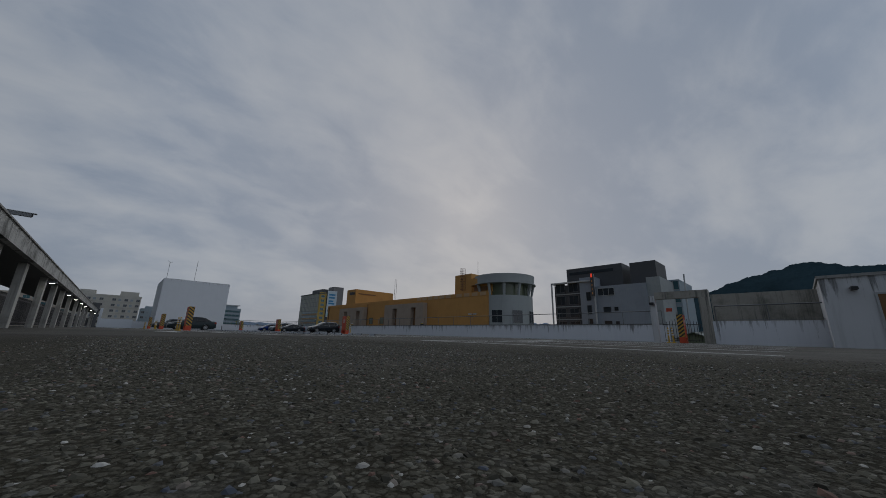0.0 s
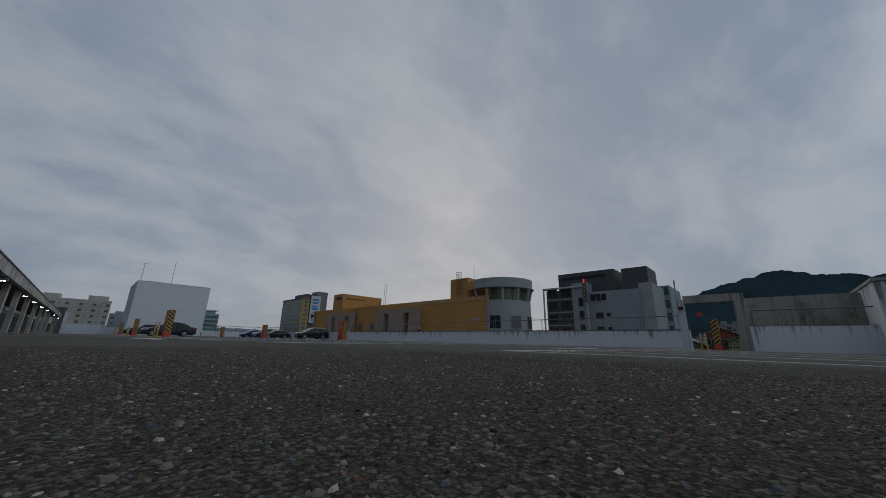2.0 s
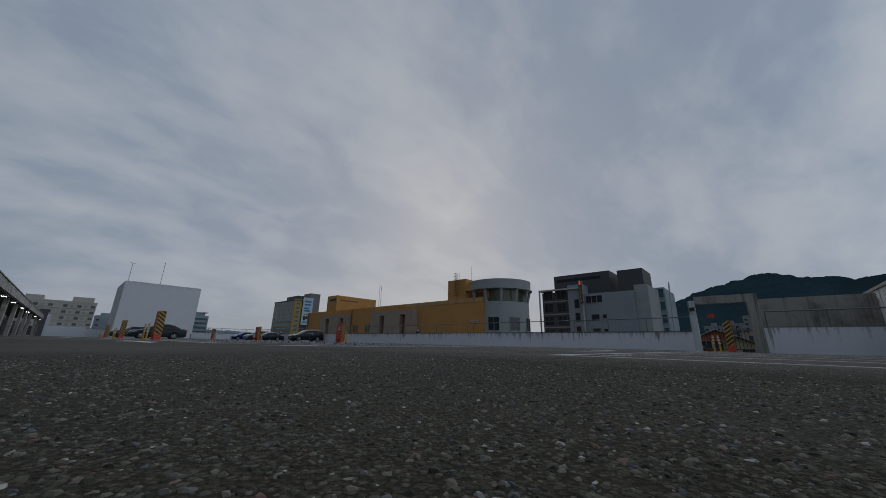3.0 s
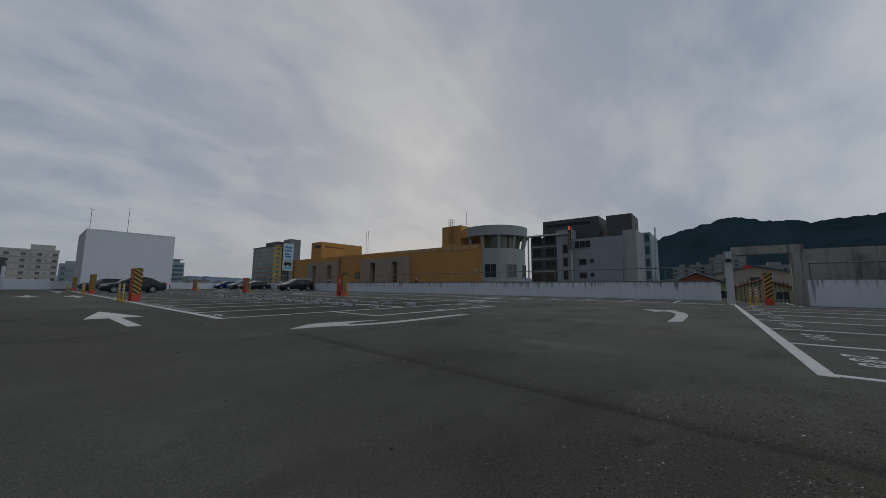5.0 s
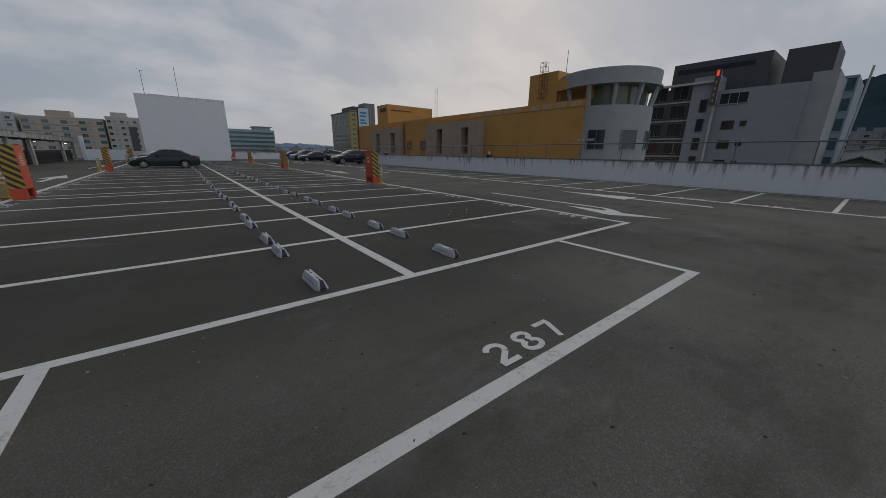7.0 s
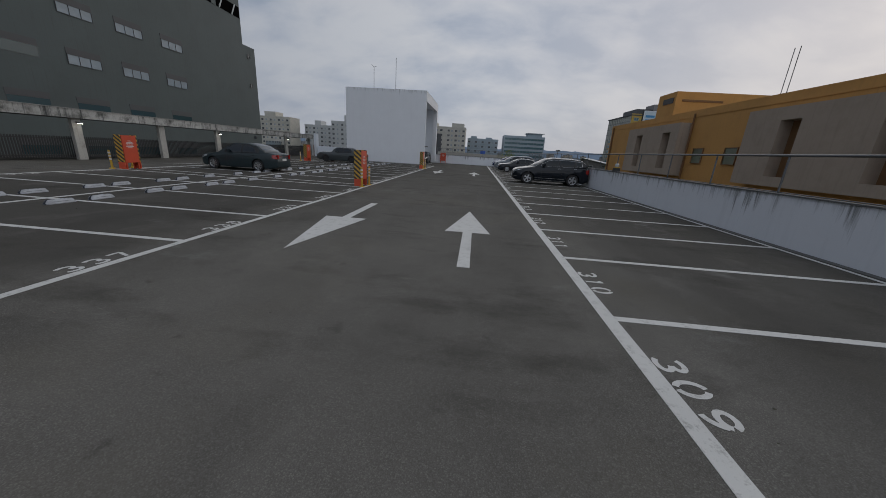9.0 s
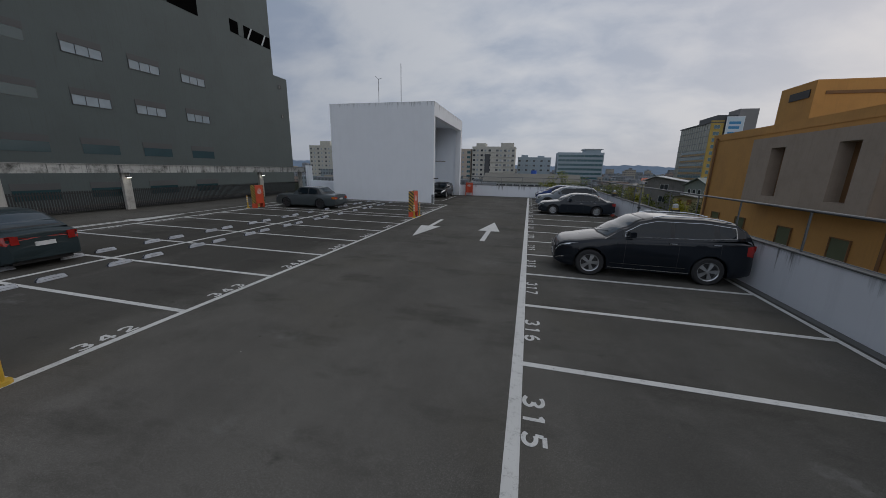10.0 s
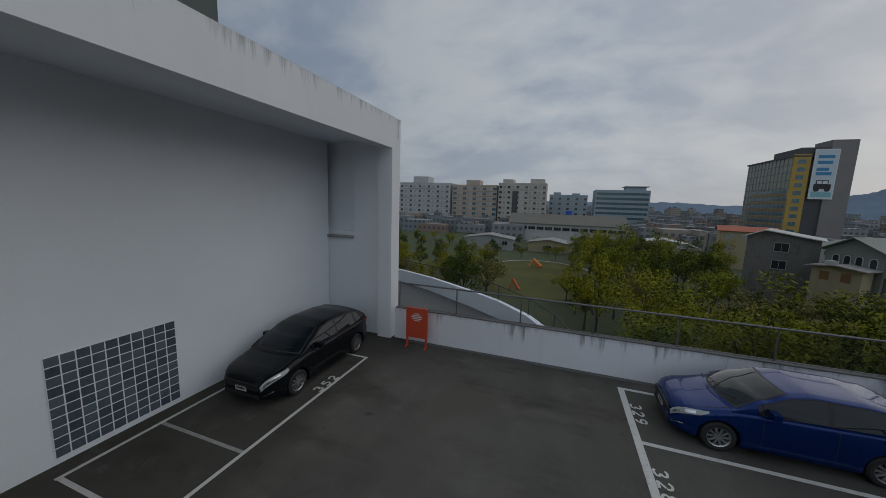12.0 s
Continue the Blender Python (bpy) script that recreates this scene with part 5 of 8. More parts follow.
    for s in (-1, 1):
        rows, rim_rows = [], []
        for k in range(15):
            t = k / 14
            y = 0.035 + lamp[2] * t
            lo, hi = lamp[0] + 0.1 * t ** 1.4, lamp[1] - 0.02 * t + 0.012 * math.sin(t * 3.1)
            lo = min(lo, hi - 0.012)
            rows.append([skin(y, lo + (hi - lo) * a / 6, s, 0.006) for a in range(7)])
            rim_rows.append([skin(y - 0.012 + 0.024 * t, lo - 0.012 + (hi - lo + 0.024) * a / 6, s, 0.003) for a in range(7)])
        pieces.append(("headlight_surround", sheet(rim_rows), M_TRIM, ""))
        pieces.append(("headlight", sheet(rows), M_LIGHT, "clear headlamp"))
        inner = [[skin(0.07 + lamp[2] * 0.6 * t, lamp[0] + (lamp[1] - lamp[0]) * (0.1 + 0.24 * t + (0.66 - 0.2 * t) * a), s, 0.009) for a in (0, 0.5, 1)] for t in (0, 0.25, 0.5, 0.75, 1)]
        pieces.append(("lamp_reflector", sheet(inner), M_CHROME, "bright lamp reflector"))
        rows = []
        for k in range(9):
            t = k / 8
            y = L - 0.03 - 0.22 * t
            zlo, zhi = tail[0] + 0.06 * t, tail[1] - 0.02 * t
            col = []
            for a in range(6):
                z = zlo + (zhi - zlo) * a / 5
                sec = section(y)[6:]
                x = next((u[0] + (v[0] - u[0]) * (z - u[1]) / max(v[1] - u[1], 1e-5) for u, v in zip(sec, sec[1:]) if u[1] <= z <= v[1]), sec[3][0])
                col.append((s * (x + 0.007), y + 0.006, z))
            rows.append(col)
        pieces.append(("tail_light", sheet(rows), M_TAIL, "red tail lamp"))
        pieces.append(("bonnet_seam", sheet([[skin(y, 0.705, s, 0.003), skin(y, 0.715, s, 0.003)] for y in [0.3 + (roof[0][0] - 0.3) * k / 12 for k in range(13)]]), M_TRIM, ""))
        if chrome or kind == "hatch":
            rows = [[skin(0.05 + 0.2 * k / 6, 0.1 + 0.012 * k / 6 + a, s, 0.008) for a in (0.0, 0.022)] for k in range(7)]
            pieces.append(("fog_strip", sheet(rows), M_CHROME, "bright strip in the bumper"))
    for s in (-1, 1):
        xa, xb = s * hw * 0.56, s * hw * (0.93 - rear)
        tb = boxes((min(xa, xb), max(xa, xb), L - 0.1, L + 0.006, tail[0] + 0.01, tail[1] - 0.01))
        pieces.append(("tail_light", bevelled(tb, 0.015), M_TAIL, "red tail lamp"))
        if name == "old_grey_saloon":
            xa, xb = s * hw * 0.7, s * hw * (0.92 - rear)
            ab = boxes((min(xa, xb), max(xa, xb), L - 0.1, L + 0.012, tail[0] + 0.02, (tail[0] + tail[1]) / 2 + 0.02))
            pieces.append(("indicator_light", bevelled(ab, 0.01), M_AMBER, "amber indicator lens"))
            wr = boxes((min(s * hw * 0.9, s * hw * 0.945), max(s * hw * 0.9, s * hw * 0.945), L - 0.24, L - 0.03, tail[0] + 0.02, tail[1] - 0.02))
            pieces.append(("indicator_light", bevelled(wr, 0.01), M_AMBER, "amber side lens"))
    gw, gz0, gz1 = hw * (1 - nose) * 0.9, front_z * 0.66, front_z * 0.86
    gb = bmesh.new()
    box_into(gb, -gw, gw, -0.012, 0.02, gz0, gz1)
    pieces.append(("grille", bevelled(gb, 0.01), M_TRIM, "dark grille"))
    for k in range(3):
        gb = bmesh.new()
        z = gz0 + (gz1 - gz0) * (k + 1) / 4
        box_into(gb, -gw * 0.95, gw * 0.95, -0.02, -0.012, z, z + 0.012)
        pieces.append(("grille_bar", gb, M_CHROME if chrome else M_TRIM, ""))
    if cladding:
        for a in axles:
            for s in (-1, 1):
                rows = []
                for k in range(25):
                    th = radians(-8 + 196 * k / 24)
                    rows.append([(s * (width(a + q * math.cos(th)) * 1.0 + e), a + q * math.cos(th), max(r + q * math.sin(th), clear)) for q, e in ((ra - 0.02, 0.012), (ra + 0.03, 0.02), (ra + 0.075, 0.006))])
                pieces.append(("arch_trim", sheet(rows), M_TRIM, "black wheel-arch trim"))

    # cabin
    y0, y1 = roof[0][0], roof[-1][0]
    ztop = max(z for _, z in roof)
    cs = [y0 + (y1 - y0) * k / 90 for k in range(91)]
    crow = []
    for y in cs:
        zr, zb = lerp_table(roof, y), min(lerp_table(belt, y), lerp_table(roof, y) - 0.004)
        w0 = width(y) * 0.945

        def half(z):
            return w0 - 0.235 * hw * max(0.0, (z - zb) / (ztop - zb + 0.001)) ** 1.15

        zz = [zb - 0.05, zb + (zr - zb) * 0.3, zb + (zr - zb) * 0.62, zb + (zr - zb) * 0.84, zr - 0.035 * min(1, (zr - zb) / 0.2)]
        crow.append((y, [(half(z), z) for z in zz] + [(half(zr) * q, zr + 0.018 - 0.03 * q ** 3) for q in (0.9, 0.8, 0.68, 0.55, 0.4, 0.2)] + [(0.0, zr + 0.018)]))
    cab = loft(crow)
    ys = [y0 + (y1 - y0) * k / 400 for k in range(401)]
    ra0 = min(y for y in ys if lerp_table(roof, y) > ztop - 0.06)
    ra1 = max(y for y in ys if lerp_table(roof, y) > ztop - (0.06 if kind == "saloon" else 0.085))

    def warp(v):
        """Bows the screens outwards in plan."""
        b = max(0.0, 1 - (v[0] / (hw * 0.82)) ** 2)
        f = min(max((ra0 + 0.5 - v[1]) / 0.8, 0.0), 1.0)
        g = min(max((v[1] - ra1 + 0.3) / 0.7, 0.0), 1.0)
        low = min(max((y0 + 0.2 - v[1]) / 0.2, 0.0), 1.0)
        return Vector((v[0], v[1] - 0.17 * b * f + 0.1 * b * g, v[2] - 0.035 * low))

    for v in cab.verts:
        v.co = warp(v.co)
    bmesh.ops.recalc_face_normals(cab, faces=cab.faces[:])
    cab.normal_update()
    def cab_x(y, z):
        zb = min(lerp_table(belt, y), lerp_table(roof, y) - 0.004)
        return width(y) * 0.945 - 0.235 * hw * max(0.0, (z - zb) / (ztop - zb + 0.001)) ** 1.15

    panes = []
    # side panes between the pillars
    cuts = sorted(pillars)
    edges = [(y0 + 0.42, 0.0)]
    for p0_, w_, sl in cuts:
        edges += [(p0_ - w_, sl), (p0_ + w_, sl)]
    edges.append((y1 - 0.3, -0.5))
    for s in (-1, 1):
        for (ya, sa), (yb, sb) in zip(edges[0::2], edges[1::2]):
            if yb - ya < 0.12:
                continue
            rows = []
            for k in range(17):
                u = k / 16
                yy = ya + (yb - ya) * u
                z0_ = lerp_table(belt, yy) + 0.022
                z1_ = lerp_table(roof, yy) - head
                if z1_ < z0_ + 0.02:
                    continue
                row = []
                for a in range(7):
                    v = a / 6
                    z = z0_ + (z1_ - z0_) * v
                    y = yy + (sa * (1 - u) + sb * u) * (z - z0_)
                    z = min(z, max(lerp_table(roof, y) - head + 0.005, z0_))
                    row.append((s * (cab_x(y, z) + 0.005), y, z))
                rows.append(row)
            if len(rows) > 2:
                panes.append((sheet(rows), "side_window"))
    seals = []
    for s in (-1, 1):
        rows = []
        ya, yb = y0 + 0.46, (edges[-2][0] if edges[-1][0] - edges[-2][0] < 0.12 else edges[-1][0]) - 0.04
        for k in range(33):
            yy = ya + (yb - ya) * k / 32
            zl, zh = lerp_table(belt, yy) + 0.018, lerp_table(roof, yy) - 0.062
            if zh > zl + 0.03:
                rows.append([(s * (cab_x(yy, zl + (zh - zl) * a / 6) + 0.0025), yy, zl + (zh - zl) * a / 6) for a in range(7)])
        seals.append((sheet(rows), "pillar_cover"))
    for ya, yb, nm in ((y0 + 0.1, ra0 - 0.04, "windscreen"), (ra1 + 0.05, y1 - 0.1, "rear_window")):
        for grow, lift in ((0.035, 0.022), (0.0, 0.027)):
            rows = []
            for k in range(25):
                y = ya - grow + (yb - ya + 2 * grow) * k / 24
                zr = lerp_table(roof, y)
                half_w = cab_x(y, zr - 0.02) * 0.93 - 0.045 + grow
                rows.append([warp((half_w * a / 8, y, zr + lift - 0.026 * abs(a / 8) ** 3)) for a in range(-8, 9)])
            (seals if grow else panes).append((sheet(rows), "screen_seal" if grow else nm))
    for g, nm in seals:
        part(nm, g, M_TRIM, root, "black screen seal" if nm == "screen_seal" else "black pillar covers", smooth=40)
    # wipers at the foot of the windscreen
    for s0_, s1_ in ((-0.55, 0.02), (0.02, 0.6)):
        zw = lerp_table(roof, y0 + 0.12) + 0.03
        zw2 = lerp_table(roof, y0 + 0.2) + 0.035
        part("wiper", tubes((warp((s0_ * hw, y0 + 0.1, zw)), warp((s1_ * hw, y0 + 0.2, zw2)), 0.009), sides=5), M_TRIM, root, "black wiper")
    cab.verts.index_update()
    shell = cab
    part("body", body, paint_mat, root, smooth=32)
    for nm, bm, mat, lab in pieces:
        for g in islands(bm):
            part(nm, g, mat, root, lab, smooth=40)
    part("roof", shell, paint_mat, root, "roof and pillars", smooth=32)
    for g, nm in panes:
        part(nm, g, M_CARGLASS if nm == "side_window" or kind == "hatch" else M_SCREEN_SKY, root, "dark tinted pane", smooth=40)
    # under-tray and wheel-well lining
    part("underbody", boxes((-hw * 0.7, hw * 0.7, 0.2, L - 0.2, clear - 0.02, clear + 0.12), (-hw * 0.7, hw * 0.7, 0.4, L - 0.4, clear + 0.1, 0.62)), M_TRIM, root)
    # seams and bright strips follow the body side
    def side_ribbon(ya, yb, f0, f1, push, n=1):
        bm = bmesh.new()
        for s in (-1, 1):
            prev = None
            for k in range(n + 1):
                y = ya + (yb - ya) * k / n
                sec = section(y)[6:19]

                def at(f):
                    q = f * (len(sec) - 1)
                    i = min(int(q), len(sec) - 2)
                    t = q - i
                    return Vector((s * (sec[i][0] * (1 - t) + sec[i + 1][0] * t + push), y, sec[i][1] * (1 - t) + sec[i + 1][1] * t))

                pr = [bm.verts.new(at(f0 + (f1 - f0) * j / 4)) for j in range(5)]
                if prev:
                    for j in range(4):
                        bm.faces.new((prev[j], pr[j], pr[j + 1], prev[j + 1]))
                prev = pr
        return bm

    seams = bmesh.new()
    doors = [y0 + 0.52, (y0 + y1) / 2 + 0.05, y1 - (0.62 if kind == "saloon" else 0.75)]
    for y in doors:
        b = side_ribbon(y, y + 0.009, 0.02, 0.93, 0.004)
        me = bpy.data.meshes.new("seam")
        b.to_mesh(me)
        b.free()
        seams.from_mesh(me)
        bpy.data.meshes.remove(me)
    for g in islands(seams):
        part("door_seam", g, M_TRIM, root)
    for s in (-1, 1):
        for y in (doors[1] - 0.24, doors[2] - 0.2):
            w = width(y) * 0.985
            z = lerp_table(belt, y) - 0.13
            part("door_handle", bevelled(boxes((min(s * w, s * (w + 0.035)), max(s * w, s * (w + 0.035)), y, y + 0.17, z, z + 0.028)), 0.008), M_CHROME if chrome else paint_mat, root)
        ym_ = y0 + 0.62
        w = width(ym_) * 0.93
        z = lerp_table(belt, ym_) + 0.02
        part("mirror", bevelled(boxes((min(s * w, s * (w + 0.2)), max(s * w, s * (w + 0.2)), ym_ - 0.05, ym_ + 0.09, z, z + 0.13)), 0.03, 2), paint_mat, root, "wing mirror", smooth=50)
        # window surround
        ring = bmesh.new()
        pts = []
        for y in [y0 + 0.5 + (y1 - y0 - 0.95) * k / 14 for k in range(15)]:
            pts.append((y, lerp_table(belt, y) + 0.012))
        top = []
        for y in [y1 - 0.45 - (y1 - y0 - 0.95) * k / 14 for k in range(15)]:
            top.append((y, max(lerp_table(roof, y) - head, lerp_table(belt, y) + 0.012)))
        loop = pts + top

        def on_side(y, z):
            zb = min(lerp_table(belt, y), lerp_table(roof, y) - 0.004)
            return Vector((s * (width(y) * 0.945 - 0.235 * hw * max(0, (z - zb) / (ztop - zb + 0.001)) ** 1.15 + 0.006), y, z))

        for (ya, za), (yb, zb2) in zip(loop, loop[1:] + loop[:1]):
            tube_into(ring, on_side(ya, za), on_side(yb, zb2), 0.009, 5)
        part("window_trim", ring, M_CHROME if chrome else M_TRIM, root, "bright window trim" if chrome else "")
        if rails:
            ya, yb = ra0 + 0.15, ra1 - 0.05
            along = [ya + (yb - ya) * k / 8 for k in range(9)]
            rl = bent_bar([Vector((s * hw * 0.66, y, lerp_table(roof, y) + (0.0 if k in (0, 8) else 0.03))) for k, y in enumerate(along)], 0.016)
            part("roof_rail", rl, M_CHROME if chrome else M_TRIM, root)
    # plates, bumper strips, exhaust side
    if name == "black_suv":
        for s in (-1, 1):
            for ya, yb, z, w in ((fo + 0.5, fo + wb - 0.55, 0.41, 0.012), (fo + 0.46, fo + wb - 0.46, 0.28, 0.02)):
                rows = [[(s * (width(y) * q + 0.014), y, z + w * a) for a, q in ((0, 0.99), (1, 0.995))] for y in [ya + (yb - ya) * k / 10 for k in range(11)]]
                part("sill_strip", sheet(rows), M_CHROME, root, "bright sill strip")
    part("number_plate", boxes((-0.17, 0.17, -0.018, 0.012, 0.41, 0.53)), M_PLATE, root, "blank white plate")
    part("number_plate", boxes((-0.2, 0.2, L - 0.012, L + 0.018, 0.62, 0.73)), M_PLATE, root, "blank white plate")
    part("plate_bar", boxes((-0.13, 0.13, -0.021, -0.018, 0.45, 0.49)), M_TRIM, root, "dark bar on the plate")
    part("lower_grille", boxes((-hw * 0.6, hw * 0.6, -0.004, 0.05, clear + 0.1, clear + 0.2)), M_TRIM, root)
    # wheels
    def tyre():
        bm = bmesh.new()
        prof = ((r * 0.68, -0.1), (r * 0.9, -0.108), (r, -0.08), (r, 0.08), (r * 0.9, 0.108), (r * 0.68, 0.1))
        seg = 36
        rings = [[bm.verts.new((px, q * math.cos(k * math.tau / seg), q * math.sin(k * math.tau / seg))) for q, px in prof] for k in range(seg)]
        for k in range(seg):
            for j in range(len(prof) - 1):
                bm.faces.new((rings[k][j], rings[(k + 1) % seg][j], rings[(k + 1) % seg][j + 1], rings[k][j + 1]))
        return bm

    def rim():
        bm = bmesh.new()
        R = r * 0.69
        seg = 36
        for q0, q1, x0, x1 in ((R, R * 0.9, 0.1, 0.085), (R * 0.9, R * 0.86, 0.085, -0.02)):
            a = [bm.verts.new((x0, q0 * math.cos(k * math.tau / seg), q0 * math.sin(k * math.tau / seg))) for k in range(seg)]
            b = [bm.verts.new((x1, q1 * math.cos(k * math.tau / seg), q1 * math.sin(k * math.tau / seg))) for k in range(seg)]
            for k in range(seg):
                bm.faces.new((a[k], a[(k + 1) % seg], b[(k + 1) % seg], b[k]))
        for k in range(spokes):
            for d in ((-0.13, 0.13) if spokes <= 6 else (0.0,)):
                a0 = k * math.tau / spokes
                a1 = a0 + d
                hub, out = 0.2 * R, 0.92 * R
                wd0, wd1 = 0.05 * R * 5 / max(spokes, 5) + 0.012, 0.06 * R + 0.012
                u = Vector((0, math.cos(a1), math.sin(a1)))
                v = Vector((0, -math.sin(a1), math.cos(a1)))
                u0 = Vector((0, math.cos(a0), math.sin(a0)))
                c = [u0 * hub * 0.6 - v * wd0, u0 * hub * 0.6 + v * wd0, u * out + v * wd1, u * out - v * wd1]
                lo = [bm.verts.new(p + Vector((0.045, 0, 0))) for p in c]
                hi = [bm.verts.new(p + Vector((0.075 + (0.012 if i < 2 else 0), 0, 0))) for i, p in enumerate(c)]
                bm.faces.new(hi)
                for i in range(4):
                    bm.faces.new((lo[i], lo[(i + 1) % 4], hi[(i + 1) % 4], hi[i]))
        tube_into(bm, (0.03, 0, 0), (0.092, 0, 0), 0.2 * R, 14)
        return bm

    tm, rm = mesh_of("tyre", tyre(), M_TYRE, 40), mesh_of("rim", rim(), M_TRIM if name in ("grey_suv", "old_grey_saloon") else M_ALLOY, 30)
    dm = mesh_of("brake_disc", tubes(((-0.03, 0, 0), (0.02, 0, 0), r * 0.6), sides=24), M_TRIM)
    for s in (-1, 1):
        for a in axles:
            wh = new("wheel")
            wh.parent = root
            wh.matrix_basis = pose(s * (hw - 0.115), a, r, 0, 0, 0 if s > 0 else 180)
            for nm, me in (("tyre", tm), ("rim", rm), ("brake_disc", dm)):
                o = new(nm, me)
                o.parent = wh
    root.matrix_basis = m
    return root


def islands(bm):
    """The loose pieces of a bmesh, each as a bmesh of its own."""
    left, out = set(bm.faces), []
    while left:
        stack, piece = [left.pop()], []
        while stack:
            f = stack.pop()
            piece.append(f)
            for e in f.edges:
                for o in e.link_faces:
                    if o in left:
                        left.discard(o)
                        stack.append(o)
        nb, made = bmesh.new(), {}
        for f in piece:
            for v in f.verts:
                if v not in made:
                    made[v] = nb.verts.new(v.co)
            nb.faces.new([made[v] for v in f.verts])
        out.append(nb)
    bm.free()
    return out


def bay_pose(xc, yc, L, turn=-90):
    """Nose towards -x for turn -90: the car's middle stands at (xc, yc)."""
    return Matrix.Translation((xc, yc, 0)) @ Matrix.Rotation(radians(turn), 4, "Z") @ Matrix.Translation((0, -L / 2, 0))


P_BLACK = paint("car_black", (0.007, 0.01, 0.015), 0.3, 0.2, 0.7)
P_MIDNIGHT = paint("car_midnight", (0.012, 0.017, 0.024), 0.3, 0.0, 0.85)
P_GREY = paint("car_grey", (0.18, 0.205, 0.235), 0.35, 0.1, 0.5)
P_BLUE = paint("car_blue", (0.002, 0.022, 0.125), 0.25, 0.4)
P_SOOT = paint("car_soot", (0.005, 0.007, 0.009), 0.3, 0.0)
P_GREEN = paint("car_dark_green", (0.024, 0.036, 0.04), 0.35, 0.0)
P_OLD = paint("car_faded_grey", (0.05, 0.06, 0.063), 0.35, 0.0, 0.8)

car("black_suv", "glossy black seven-seat SUV with bright window trim", bay_pose(3.22, 12.86, 4.8, -90), 4.8, 1.9, 2.85, 0.93, 0.365,
    [(0, 0.62), (0.08, 0.82), (0.25, 0.95), (1.25, 1.1), (1.7, 1.16), (4.4, 1.2), (4.72, 1.14), (4.8, 0.78)],
    [(1.25, 1.09), (1.75, 1.38), (2.15, 1.6), (2.5, 1.68), (3.6, 1.68), (4.25, 1.61), (4.5, 1.45), (4.72, 1.12)],
    [(1.2, 1.09), (1.8, 1.14), (3.6, 1.18), (4.1, 1.23), (4.8, 1.27)], P_BLACK, ((2.85, 0.05, 0.05), (3.85, 0.06, -0.05), (4.45, 0.16, -0.6)), "suv", True, True, False, 5, 0.22, (0.78, 1.08), lamp=(0.4, 0.51, 0.55))
car("dark_saloon", "older midnight-black saloon with silver alloy wheels", bay_pose(3.08, 26.55, 4.8, -90), 4.8, 1.77, 2.72, 0.95, 0.315,
    [(0, 0.5), (0.1, 0.7), (0.3, 0.8), (1.4, 0.93), (1.6, 0.94), (3.8, 0.97), (4.6, 0.96), (4.76, 0.9), (4.8, 0.6)],
    [(1.35, 0.94), (1.8, 1.18), (2.2, 1.37), (2.5, 1.42), (3.1, 1.41), (3.5, 1.33), (3.9, 1.13), (4.2, 0.97)],
    [(1.3, 0.92), (4.2, 0.955)], P_MIDNIGHT, ((2.75, 0.035, 0.05), (3.72, 0.1, -0.7)), "saloon", False, True, False, 14, 0.17, (0.66, 0.86), lamp=(0.3, 0.5, 0.3))
car("grey_suv", "satin grey compact SUV with roof rails", bay_pose(2.95, 31.12, 4.7, -90), 4.7, 1.84, 2.79, 0.9, 0.355,
    [(0, 0.6), (0.08, 0.8), (0.25, 0.94), (1.25, 1.07), (1.7, 1.12), (4.3, 1.16), (4.62, 1.11), (4.7, 0.75)],
    [(1.2, 1.07), (1.7, 1.36), (2.1, 1.58), (2.45, 1.65), (3.6, 1.65), (4.2, 1.58), (4.42, 1.42), (4.62, 1.1)],
    [(1.2, 1.05), (1.8, 1.1), (3.6, 1.14), (4.1, 1.2), (4.7, 1.24)], P_GREY, ((2.8, 0.05, 0.05), (3.8, 0.055, -0.05), (4.36, 0.15, -0.6)), "suv", True, True, True, 5, 0.21, (0.82, 1.04))
car("blue_hatchback", "metallic blue hatchback with silver wheels", bay_pose(2.88, 38.02, 4.4, -90), 4.4, 1.82, 2.65, 0.86, 0.32,
    [(0, 0.52), (0.08, 0.7), (0.28, 0.82), (1.15, 0.98), (1.5, 1.0), (4.0, 1.05), (4.3, 1.02), (4.4, 0.65)],
    [(1.05, 0.99), (1.6, 1.25), (2.05, 1.43), (2.4, 1.48), (3.2, 1.47), (3.8, 1.4), (4.05, 1.27), (4.3, 1.04)],
    [(1.0, 0.95), (3.2, 1.02), (4.3, 1.12)], P_BLUE, ((2.6, 0.045, 0.05), (3.55, 0.05, -0.05), (4.0, 0.14, -0.6)), "hatch", False, False, False, 10, 0.17, (0.8, 1.0), lamp=(0.3, 0.62, 0.62))
car("black_hatchback", "black hatchback parked against the white wall", bay_pose(-9.0, 36.75, 4.4, 0), 4.4, 1.82, 2.65, 0.92, 0.32,
    [(0, 0.52), (0.08, 0.7), (0.28, 0.82), (1.15, 0.98), (1.5, 1.0), (4.0, 1.05), (4.3, 1.02), (4.4, 0.65)],
    [(1.05, 0.99), (1.6, 1.25), (2.05, 1.43), (2.4, 1.48), (3.2, 1.47), (3.8, 1.4), (4.05, 1.27), (4.3, 1.04)],
    [(1.0, 0.95), (3.2, 1.02), (4.3, 1.12)], P_SOOT, ((2.6, 0.045, 0.05), (3.55, 0.05, -0.05), (4.0, 0.14, -0.6)), "hatch", False, False, False, 10, 0.17, (0.8, 1.0), lamp=(0.3, 0.62, 0.62))
